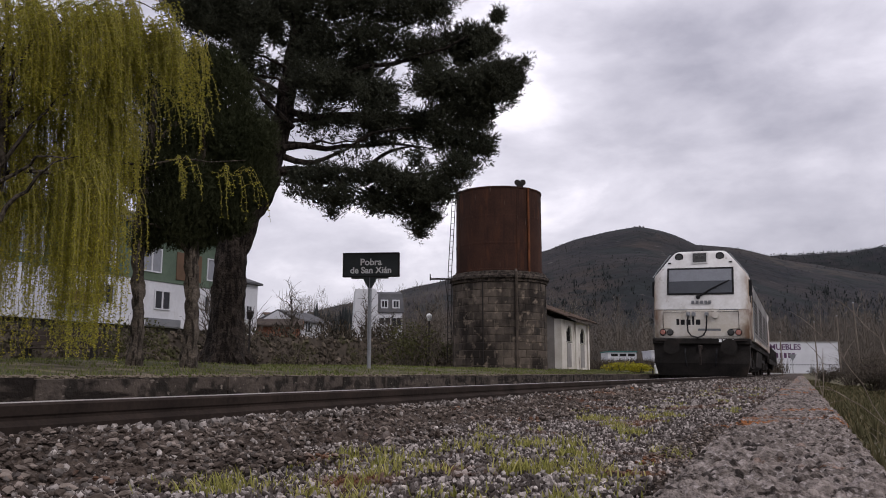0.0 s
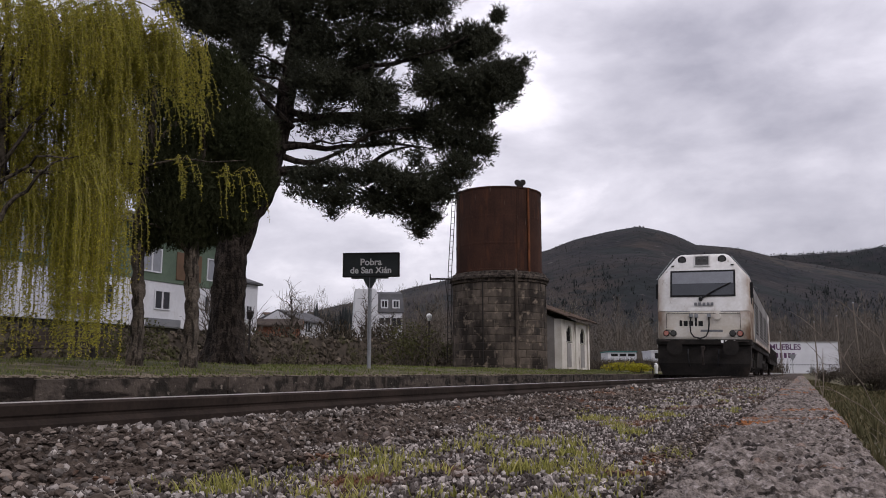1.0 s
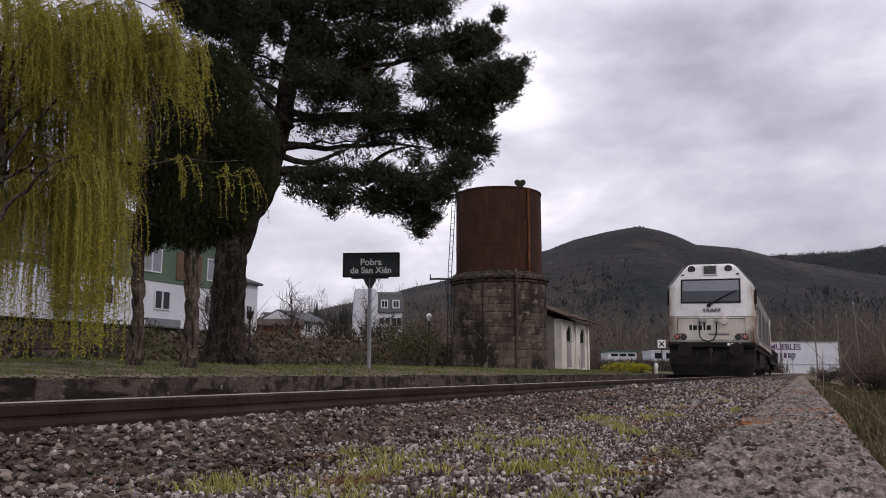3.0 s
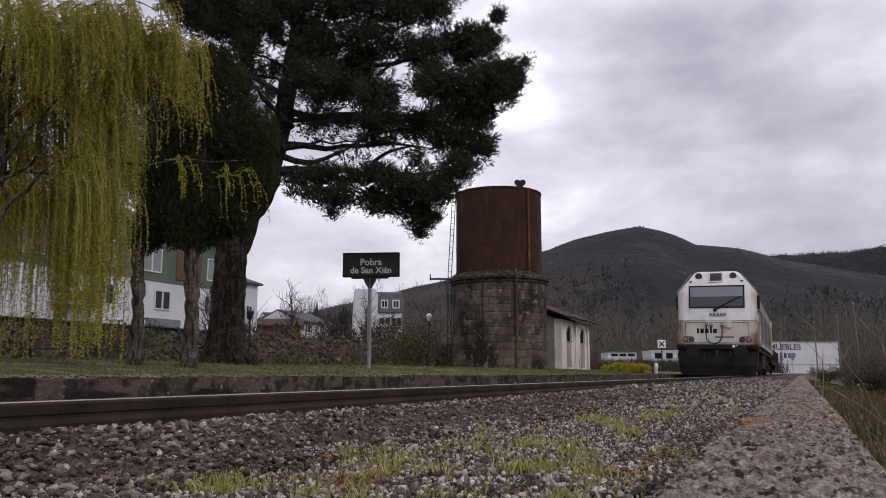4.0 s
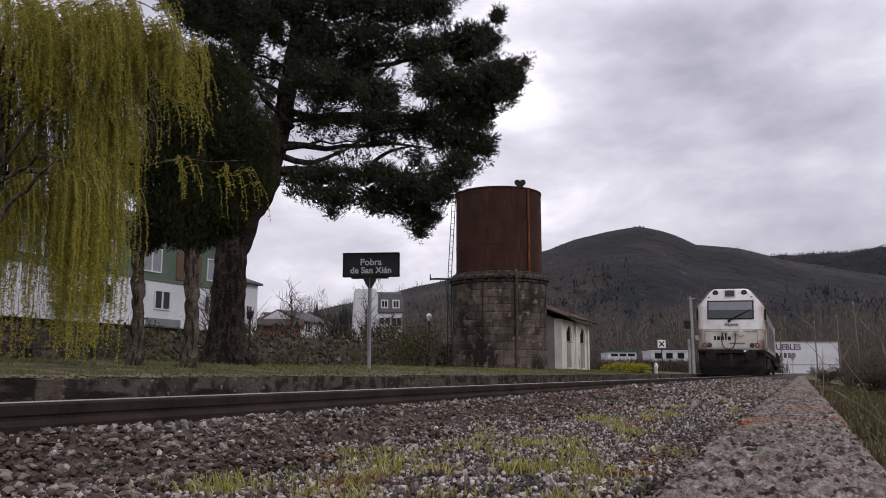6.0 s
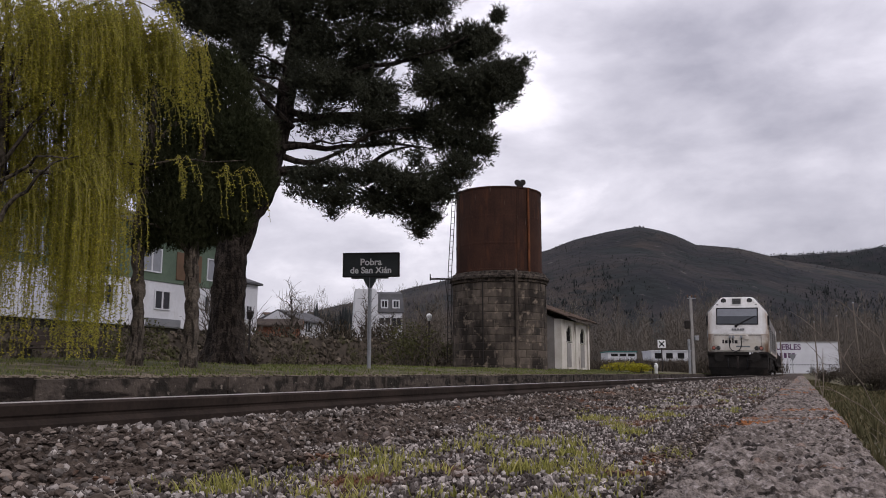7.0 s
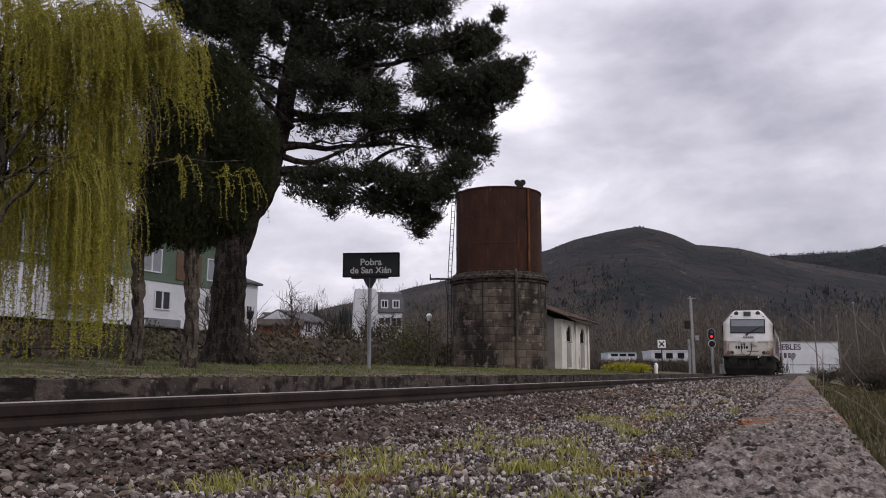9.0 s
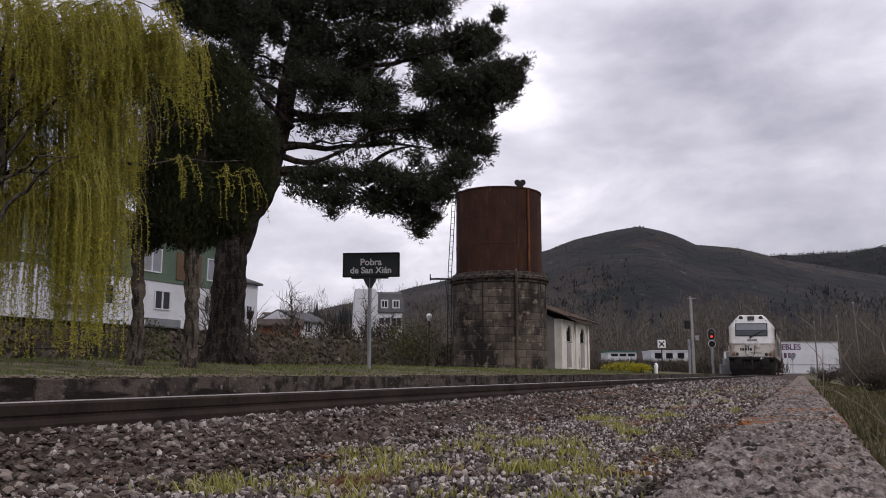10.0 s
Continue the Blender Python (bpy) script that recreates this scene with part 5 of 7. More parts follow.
def outbuilding():
    rng = random.Random(71)
    root = thing("outbuilding", pose(0, 0, 0), "small derelict station outbuilding with peeling white plaster and arched windows", "building")
    X, XB, Y0, Y1, Z0, Z1 = -12.3, -16.2, 45.0, 51.6, 0.2, 3.15
    windows = [(46.8, 1.95, 2.85, 0.5), (50.0, 1.95, 2.85, 0.5)]
    wall = Build()
    # front wall built round its openings
    edges = [Y0] + [v for c, a, t, h in windows for v in (c - h, c + h)] + [Y1]
    for i in range(0, len(edges), 2):
        wall.box(X - 0.35, X, edges[i], edges[i + 1], Z0, Z1)
    for c, a, t, h in windows:
        wall.box(X - 0.35, X, c - h, c + h, Z0, a)
        zc = t - h * 0.75
        pts = [(c + h * math.cos(math.pi * k / 10), zc + h * 0.75 * math.sin(math.pi * k / 10)) for k in range(11)]
        for p, q in zip(pts, pts[1:]):
            wall.loft([[(X - 0.35, p[0], p[1]), (X - 0.35, q[0], q[1]), (X - 0.35, q[0], Z1), (X - 0.35, p[0], Z1)], [(X, p[0], p[1]), (X, q[0], q[1]), (X, q[0], Z1), (X, p[0], Z1)]])
    part("front_wall", wall, M_PLASTER, root, "peeling white plaster wall")
    part("back_wall", Build().box(XB, XB + 0.35, Y0, Y1, Z0, Z1), M_PLASTER, root)
    gable = [(XB + 0.35, Z0), (X - 0.35, Z0), (X - 0.35, Z1), ((X + XB) / 2, Z1 + 0.95), (XB + 0.35, Z1)]
    # gables take the grey copy of the plaster, with their shade painted in
    part("gable_wall", Build().prism(gable, "y", Y0, Y0 + 0.35), M_SHADEPLASTER, root, "plaster gable wall coloured grey for its shade")
    part("gable_wall", Build().prism(gable, "y", Y1 - 0.35, Y1), M_SHADEPLASTER, root)
    for y in (Y0 + 0.2, 48.4, Y1 - 0.2):
        part("pilaster", Build().box(X + 0.002, X + 0.07, y - 0.2, y + 0.2, Z0, Z1 - 0.02, 0.01), M_PLASTER, root, "white corner strip")
    for c, a, t, h in windows:
        w = part("window", Build().prism(arch(c, a, t, h - 0.02), "x", X - 0.10, X - 0.06), M_DARK, root, "dark broken arched window")
        part("frame", Build().box(X - 0.058, X - 0.03, c - 0.02, c + 0.02, a, t).box(X - 0.058, X - 0.03, c - h, c + h, a + 0.3, a + 0.33), M_IRON, w)
        part("sill", Build().box(X - 0.2, X + 0.06, c - h - 0.06, c + h + 0.06, a - 0.07, a - 0.002, 0.01), M_CONCRETE, w)
        o, i = arch(c, a, t + 0.16, h + 0.16), arch(c, a, t + 0.004, h + 0.004)
        rim = Build()
        rim.add([(X + 0.05, p[0], p[1]) for p in o[1:]] + [(X + 0.05, p[0], p[1]) for p in i[1:]] + [(X - 0.05, p[0], p[1]) for p in o[1:]] + [(X - 0.05, p[0], p[1]) for p in i[1:]],
                [(k, k + 1, len(o) + k, len(o) - 1 + k) for k in range(len(o) - 2)])
        part("surround", rim, M_PLASTER, w)
        part("infill_panel", Build().box(X + 0.002, X + 0.03, c - h + 0.05, c + h - 0.05, Z0 + 0.25, a - 0.12, 0.008), M_CONCRETE, w, "weathered beige panel under the window")
    # rows of clay tiles on both slopes
    ridge = Vector(((X + XB) / 2, 0, Z1 + 1.05))
    deck = Build()
    for s in (1, -1):
        ex = ridge.x + s * 2.45
        deck.loft([[(ridge.x, Y0 - 0.35, ridge.z - 0.06), (ridge.x, Y1 + 0.35, ridge.z - 0.06), (ex, Y1 + 0.35, Z1 + 0.02), (ex, Y0 - 0.35, Z1 + 0.02)], [(ridge.x, Y0 - 0.35, ridge.z), (ridge.x, Y1 + 0.35, ridge.z), (ex, Y1 + 0.35, Z1 + 0.08), (ex, Y0 - 0.35, Z1 + 0.08)]])
    roof = part("roof", deck, M_SLEEPER, root, "sagging old clay-tiled roof")
    slope = math.degrees(math.atan2(ridge.z - Z1 - 0.08, 2.45))
    prof = [(0.11 * math.cos(math.pi * k / 5), 0.07 * math.sin(math.pi * k / 5)) for k in range(6)]
    tile = Build().loft([[(0.0, a, h * 1.0) for a, h in prof] + [(0.0, a * 0.85, h * 0.8) for a, h in reversed(prof)], [(0.42, a * 0.85, h * 0.85 + 0.02) for a, h in prof] + [(0.42, a * 0.7, h * 0.65 + 0.02) for a, h in reversed(prof)]]).mesh("roof_tile")
    for i in range(31):
        for j in range(7):
            t = part("roof_tile", tile, M_TILE, roof)
            p = Vector((ridge.x + 2.5 - j * 0.37 * math.cos(radians(slope)), Y0 - 0.3 + i * 0.235, Z1 + 0.07 + j * 0.37 * math.sin(radians(slope)) + 0.02 * math.sin(i * 0.4)))
            t.matrix_basis = pose(p.x + rng.uniform(-0.03, 0.03), p.y, p.z, 0, 0, 180 + rng.uniform(-4, 4)) @ pose(0, 0, 0, 0, -slope, 0)
    part("ridge_weeds", (lambda b: [blades(b, ridge.x + rng.uniform(-0.3, 1.8), rng.uniform(Y0, Y1), Z1 + 0.5, 0.3, rng, 8, 0.1, 0.6, 0.015) for _ in range(14)] and b)(Build()), M_DRYGRASS, root, "dry weeds on the roof")


outbuilding()


# ---------------------------------------------------------------- houses
def window_on_x(root, x, y0, y1, z0, z1, glass=M_WINDOW, frame_m=M_WHITE, bars=1):
    """A framed window on a wall that faces +x."""
    w = part("window", Build().box(x - 0.02, x + 0.004, y0, y1, z0, z1), glass, root, "")
    f = Build()
    t = 0.07
    f.box(x + 0.004, x + 0.06, y0 - t, y1 + t, z1, z1 + t).box(x + 0.004, x + 0.06, y0 - t, y1 + t, z0 - t, z0).box(x + 0.004, x + 0.06, y0 - t, y0, z0, z1).box(x + 0.004, x + 0.06, y1, y1 + t, z0, z1)
    for k in range(bars):
        c = y0 + (y1 - y0) * (k + 1) / (bars + 1)
        f.box(x + 0.004, x + 0.05, c - 0.05, c + 0.05, z0, z1)
    part("frame", f, frame_m, w)
    return w


def apartment_block():
    root = thing("apartment_block", pose(0, 0, 0), "white and green apartment block partly hidden by the trees", "building")
    X = -33.5
    part("ground_storey", Build().box(X - 9, X - 0.25, 14, 42.4, -0.2, 2.72), M_DARKWALL, root, "dark ground storey")
    part("wall", Build().box(X - 9, X, 14, 42.4, 2.72, 5.3, 0.01), M_WHITE, root, "white rendered first floor")
    part("upper_wall", Build().box(X - 9, X + 0.05, 14, 42.4, 5.3, 8.3, 0.01), M_GREEN, root, "sage green upper storey")
    part("roof", Build().prism([(X - 9.3, 8.3), (X + 0.5, 8.3), (X + 0.5, 8.5), (X - 4.5, 10.2), (X - 9.3, 8.5)], "y", 13.6, 42.8), M_SLATE, root)
    for y0, y1, z0, z1 in ((36.15, 37.3, 3.78, 4.75), (40.4, 41.3, 3.78, 4.78), (31.9, 33.0, 3.78, 4.75), (22.0, 23.2, 3.78, 4.75), (18.0, 19.2, 3.78, 4.75)):
        window_on_x(root, X, y0, y1, z0, z1)
    for y0, y1 in ((35.0, 36.4), (40.5, 42.0), (31.5, 32.9), (27.0, 28.4), (22.0, 23.4)):
        w = window_on_x(root, X + 0.05, y0, y1, 5.85, 7.1, M_BLIND)
        w["label"] = "window with a pale blind"
    part("shutter_panel", Build().box(X + 0.052, X + 0.1, 37.7, 39.9, 5.55, 7.2, 0.01), M_BROWNPANEL, root, "brown panel beside a window")
    part("grey_band", Build().box(X + 0.002, X + 0.06, 35.5, 38.3, 2.76, 3.2, 0.01), M_GREYCLAD, root)
    # recessed balcony and dark openings lower down
    bal = part("balcony", Build().box(X + 0.002, X + 0.8, 29.0, 31.4, 3.45, 3.57, 0.01), M_CONCRETE, root, "small balcony with a rail")
    part("balcony_front", Build().box(X + 0.74, X + 0.8, 29.0, 31.4, 3.574, 4.15, 0.01), M_BROWNPANEL, bal)
    for y in (27.6, 31.6, 35.0, 38.4):
        part("garage_door", Build().box(X - 0.248, X - 0.2, y, y + 2.1, 0.3, 2.4, 0.01), M_DARK, root, "dark garage opening")


apartment_block()


def village_house(u, d, turn, w, l, h, roof_h, wall_m, roof_m, label, wins, z=0.4, floors=2):
    """A gabled house; its front faces the camera when turn is 0. wins: across, height, width, tall."""
    root = thing("house", view_pose(u, d, z, turn), label, "house", "village houses")
    part("wall", Build().box(-w / 2, w / 2, 0, l, -1.5, h, 0.02), wall_m, root)
    o = 0.35
    part("roof", Build().prism([(-o, h - 0.05), (l + o, h - 0.05), (l + o, h + 0.12), (l / 2, h + roof_h), (-o, h + 0.12)], "x", -w / 2 - o, w / 2 + o), roof_m, root)
    for sx in (-1, 1):
        part("gable", Build().prism([(0, h), (l, h), (l / 2, h + roof_h - 0.14)], "x", sx * (w / 2 + o) - 0.01, sx * (w / 2 + o) + 0.01), wall_m, root)
    for x, zz, ww, hh in wins:
        win = part("window", Build().box(x - ww / 2, x + ww / 2, -0.03, 0.01, zz, zz + hh), M_WINDOW, root)
        f = Build()
        f.box(x - ww / 2 - 0.08, x - ww / 2, -0.08, 0, zz, zz + hh).box(x + ww / 2, x + ww / 2 + 0.08, -0.08, 0, zz, zz + hh).box(x - 0.04, x + 0.04, -0.06, 0, zz, zz + hh).box(x - ww / 2 - 0.08, x + ww / 2 + 0.08, -0.08, 0, zz + hh, zz + hh + 0.08).box(x - ww / 2 - 0.08, x + ww / 2 + 0.08, -0.1, 0, zz - 0.08, zz)
        part("frame", f, M_WHITE, win)
    return root


village_house(-18.4, 74, 68, 5.5, 4, 7.9, 0.9, M_WHITE, M_SLATE, "tall white house with a grey slate roof", [(-1.6, 4.6, 0.8, 1.2), (1.4, 4.6, 0.8, 1.2), (-1.6, 2.0, 0.8, 1.2)])
village_house(-16.0, 79, 8, 4.2, 6, 4.2, 0.9, M_BRICK, M_SLEEPER, "low red-brick house with a dark roof", [(-1.5, 2.0, 0.9, 1.0), (1.2, 2.0, 0.9, 1.0)])
village_house(-13.4, 86, 70, 6.0, 5.0, 4.9, 1.3, M_WHITE, M_SLATE, "white gabled house with a shallow roof", [(-1.6, 3.9, 0.9, 1.0), (1.5, 3.9, 0.9, 1.0)])
village_house(-16.5, 92, 30, 5, 6, 5.4, 1.2, M_WHITE, M_TILE, "small white house behind the brick one", [(-1.0, 3.6, 0.8, 1.0), (1.0, 3.6, 0.8, 1.0)])


def mansard_house():
    root = thing("house", view_pose(-8.75, 121, 0.4, 8), "white three-storey house with a grey slate mansard and dormers", "house", "village houses")
    part("wall", Build().box(-0.88, 2.75, 0, 7, -1, 8.6, 0.02), M_WHITE, root)
    part("side_wing", Build().prism([(-4.5, -1), (-0.9, -1), (-0.9, 11.2), (-1.4, 12.0), (-4.2, 12.0), (-4.45, 6)], "y", -0.6, 8), M_WHITE, root, "white blank gable")
    part("roof", Build().loft([[(-0.88, -0.3, 8.62), (3.0, -0.3, 8.62), (3.0, 7.3, 8.62), (-0.88, 7.3, 8.62)], [(-0.88, 0.7, 11.5), (2.8, 0.7, 11.5), (2.8, 6.3, 11.5), (-0.88, 6.3, 11.5)], [(-0.88, 2.5, 11.9), (2.7, 2.5, 11.9), (2.7, 4.5, 11.9), (-0.88, 4.5, 11.9)]]), M_SLATE, root)
    for x in (0.1, 1.8):
        dm = part("dormer", Build().box(x - 0.55, x + 0.55, -0.1, 2, 9.2, 10.5, 0.03), M_WHITE, root, "white dormer")
        part("pane", Build().box(x - 0.36, x - 0.05, -0.13, -0.101, 9.4, 10.3).box(x + 0.05, x + 0.36, -0.13, -0.101, 9.4, 10.3), M_WINDOW, dm)
    for z in (6.6, 3.6):
        for x in (-0.3, 0.6, 1.5, 2.3):
            w = part("window", Build().box(x - 0.35, x + 0.35, -0.04, 0.01, z, z + 1.2), M_WINDOW, root)
            part("frame", Build().box(x - 0.43, x - 0.35, -0.08, -0.002, z, z + 1.2).box(x + 0.35, x + 0.43, -0.08, -0.002, z, z + 1.2).box(x - 0.43, x + 0.43, -0.08, -0.002, z + 1.2, z + 1.28).box(x - 0.43, x + 0.43, -0.08, -0.002, z - 0.08, z), M_WHITE, w)
    part("balcony", Build().box(-0.8, 1.0, -1.0, -0.002, 6.2, 6.35, 0.02).box(-0.8, 1.0, -1.0, -0.92, 6.352, 6.9, 0.02), M_WHITE, root)


mansard_house()


# ---------------------------------------------------------------- stone wall, bushes and garden clutter
def rubble_wall():
    rng = random.Random(81)
    root = thing("stone_wall", pose(0, 0, 0), "old mossy rubble boundary wall behind the platform", "wall", kind="structure")
    b = Build()
    line = [(-29.0, 12.0), (-26.0, 24.0), (-21.5, 33.0), (-19.0, 42.0), (-17.6, 52.0)]
    for (x0, y0), (x1, y1) in zip(line, line[1:]):
        ln = math.hypot(x1 - x0, y1 - y0)
        nx, ny = (y1 - y0) / ln, -(x1 - x0) / ln
        core = Build().loft([[(x0, y0, -0.2), (x1, y1, -0.2), (x1 - nx * 0.5, y1 - ny * 0.5, -0.2), (x0 - nx * 0.5, y0 - ny * 0.5, -0.2)], [(x0, y0, 1.75), (x1, y1, 1.75), (x1 - nx * 0.5, y1 - ny * 0.5, 1.75), (x0 - nx * 0.5, y0 - ny * 0.5, 1.75)]])
        part("wall_core", core, M_MORTAR, root)
        for _ in range(int(ln * 60)):
            t, z = rng.random(), rng.uniform(0.1, 1.85)
            b.stone(x0 + (x1 - x0) * t - nx * 0.01, y0 + (y1 - y0) * t - ny * 0.01, z, rng.uniform(0.1, 0.2), rng)
    r = part("rubble", b, M_RUBBLE, root, "rough mossy stones")
    r["kind"] = "stuff"


rubble_wall()


def bush(u, d, z, w, h, material, label, seed, leaves=700, size=0.12, twigs=14, name="bush"):
    rng = random.Random(seed)
    root = thing(name, view_pose(u, d, z), label, "bush", "bushes and brush")
    b = Build()
    for _ in range(twigs):
        a = rng.uniform(0, 6.28)
        e = Vector((math.cos(a) * w * rng.uniform(0.2, 0.5), math.sin(a) * w * 0.35, h * rng.uniform(0.5, 1.05)))
        b.tube(bend((e.x * 0.15, e.y * 0.15, -0.1), e, 0.1, 5, 0.05 * w, rng), taper(0.02 + 0.006 * h, 0.004, 5), 4, False)
        for _ in range(3):
            q = e * rng.uniform(0.5, 0.95)
            b.tube(bend(q, q + Vector((rng.uniform(-0.3, 0.3) * w, rng.uniform(-0.2, 0.2) * w, rng.uniform(0.05, 0.35) * h)), 0.03, 4), taper(0.012, 0.003, 4), 3, False)
    part("brushwood", b, M_BARK2, root)
    if leaves:
        b = Build()
        for k in range(4):
            leaf_cloud(b, (rng.uniform(-0.25, 0.25) * w, rng.uniform(-0.1, 0.1) * w, h * rng.uniform(0.35, 0.65)), (w * 0.32, w * 0.3, h * 0.38), leaves // 4, size, rng)
        part("leaves", b, material, root)


bush(-1.4, 36, 0.2, 3.2, 2.3, M_BUSH, "untidy green bush behind the sign", 91, 900)
bush(-0.7, 38, 0.2, 2.2, 2.6, M_BUSH, "leafless dark bush by the wall", 92, 120)
bush(-3.6, 39, 0.2, 2.2, 1.2, M_BUSH, "brown-green bush along the wall", 93, 300, 0.08)
bush(-6.6, 36, 0.2, 2.2, 1.0, M_BUSH, "ivy-dark bush along the wall", 94, 300, 0.08)
bush(-8.6, 35, 0.2, 2.4, 3.0, M_BUSH, "bare tangled shrub beside the pine", 95, 60)
bush(1.3, 44, 0.3, 2.4, 2.4, M_BUSH, "olive bush beside the water tower", 96, 600)
bush(-12.2, 30, 0.2, 4.2, 2.2, M_BUSH, "dark hedge below the apartment block", 97, 900)
bush(-16.0, 31, 0.2, 4.2, 2.4, M_BUSH, "dark hedge below the apartment block", 98, 900)
bush(-19.0, 32, 0.2, 4.2, 2.3, M_BUSH, "dark hedge below the apartment block", 99, 900)
for k, (u, d, w, h) in enumerate(((10.0, 48, 2.6, 0.62), (11.6, 49, 2.2, 0.62), (12.2, 51, 2.0, 0.5))):
    bush(u, d, 0.18, w, h, M_GORSE, "low bush in bright yellow blossom", 110 + k, 1200, 0.08, 8)
for k, (u, d, w, h) in enumerate(((24.6, 50, 3.6, 1.2), (26.5, 48, 4.0, 1.4), (31.0, 60, 5.0, 2.2), (17.6, 34, 2.2, 0.75), (19.2, 36, 3.0, 1.3), (36.0, 70, 6.0, 2.6), (28.6, 62, 3.0, 1.0))):
    bush(u, d, -0.5, w, h, M_BRAMBLE, "brown bramble thicket on the bank", 120 + k, 2600, 0.07, 30)


def bare_tree(u, d, z, h, w, label, seed, material=M_BARK2):
    rng = random.Random(seed)
    root = thing("bare_tree", view_pose(u, d, z), label, "tree", "bare trees")
    t, tw = Build(), Build()
    t.tube([(0, 0, -0.3), (0.05, 0, h * 0.3), (0.02, 0, h * 0.6), (0, 0, h * 0.92)], [h * 0.022, h * 0.018, h * 0.01, h * 0.003], 7)
    for _ in range(26):
        s = rng.uniform(0.28, 0.85) * h
        a = rng.uniform(0, 6.28)
        r = w * rng.uniform(0.4, 1) * (1.1 - s / h * 0.6)
        e = Vector((math.cos(a) * r, math.sin(a) * r, s + h * rng.uniform(0.05, 0.3)))
        pts = bend((0, 0, s), e, 0.1, 6, 0.05 * w, rng)
        tw.tube(pts, taper(h * 0.008, h * 0.002, 6), 4, False)
        for _ in range(6):
            q = pts[rng.randint(2, 5)]
            tw.tube(bend(q, q + Vector((rng.uniform(-0.4, 0.4) * w, rng.uniform(-0.4, 0.4) * w, rng.uniform(0.0, 0.16) * h)), 0.05, 4, 0.03, rng), taper(h * 0.003, h * 0.001, 4), 3, False)
    part("trunk", t, material, root)
    part("branchwork", tw, material, root)


bare_tree(-13.3, 72, 0.4, 6.8, 2.2, "leafless tree among the village roofs", 131)
bare_tree(-9.4, 100, 0.4, 8.6, 2.6, "leafless tree before the mansard house", 132)
bare_tree(-9.6, 34, 0.3, 3.6, 1.2, "small leafless tree at the wall", 133)
bare_tree(-6.5, 70, 0.4, 4.5, 2.0, "leafless brown garden tree beyond the wall", 134)
bare_tree(-4.4, 66, 0.4, 4.4, 2.2, "leafless brown garden tree beyond the wall", 135)
bare_tree(-10.5, 75, 0.4, 5.0, 2.4, "leafless brown garden tree beyond the wall", 136)
bare_tree(-1.2, 60, 0.3, 4.8, 2.2, "leafless tree beyond the wall", 137)


def street_lamp(u, d, height, lantern_m, label, lantern_label):
    root = thing("street_lamp", view_pose(u, d, 0.2), label, "lamp", "street lamps")
    part("post", Build().tube([(0, 0, -0.3), (0, 0, height)], 0.04, 8), M_IRON, root)
    part("lantern", Build().ring([(0.07, height - 0.03), (0.15, height + 0.2), (0.16, height + 0.27), (0.03, height + 0.37)], 8), lantern_m, root, lantern_label)


street_lamp(-0.75, 44.5, 2.75, M_LETTER, "street lamp with a white lantern on a thin dark post", "white lantern")
street_lamp(-7.76, 33, 2.07, M_IRON, "street lamp with a dark lantern on a thin dark post", "dark lantern")


def park_bench(u, d, turn):
    root = thing("park_bench", view_pose(u, d, 0.22, turn), "dark park bench under the willow", "bench")
    for x in (-0.7, 0.7):
        part("leg", Build().box(x - 0.03, x + 0.03, -0.22, 0.22, 0.0, 0.42, 0.008).box(x - 0.03, x + 0.03, 0.18, 0.25, 0.424, 0.85, 0.008), M_IRON, root)
    for y in (-0.18, -0.06, 0.06, 0.17):
        part("seat_slat", Build().box(-0.85, 0.85, y - 0.045, y + 0.045, 0.424, 0.455, 0.006), M_SLEEPER, root)
    for z in (0.56, 0.68, 0.8):
        part("back_slat", Build().box(-0.85, 0.85, 0.15, 0.178, z - 0.045, z + 0.045, 0.006), M_SLEEPER, root)


park_bench(-8.7, 18.8, 10)


# ---------------------------------------------------------------- lineside things down the track
def crossing_sign():
    root = thing("crossing_sign", view_pose(19.75, 74.5, 0.0), "square white lineside board with a black cross", "sign")
    part("post", Build().tube([(0, 0, -0.3), (0, 0, 2.4)], 0.05, 8), M_IRON, root)
    part("board", Build().box(-0.36, 0.36, -0.05, -0.02, 2.38, 3.1, 0.01), M_LETTER, root, "white board")
    for s in (-1, 1):
        c = part("cross_stroke", Build().box(-0.33, 0.33, -0.012, 0.012, -0.055, 0.055), M_BLACK, root, "black stroke")
        c.matrix_basis = pose(0, -0.066 - 0.002 * s, 2.74, 0, 45 * s, 0)


def white_marker():
    root = thing("marker_post", view_pose(12.75, 50, 0.0), "short white-painted lineside post with a rounded top", "post")
    part("stake", Build().box(-0.13, -0.05, -0.04, 0.04, -0.3, 0.72, 0.008), M_IRON, root)
    part("body", Build().tube([(0.12, 0, -0.3), (0.12, 0, 0.38), (0.12, 0, 0.5), (0.12, 0, 0.62), (0.12, 0, 0.72)], [0.08, 0.1, 0.13, 0.12, 0.05], 10), M_LETTER, root, "white-painted post", True)


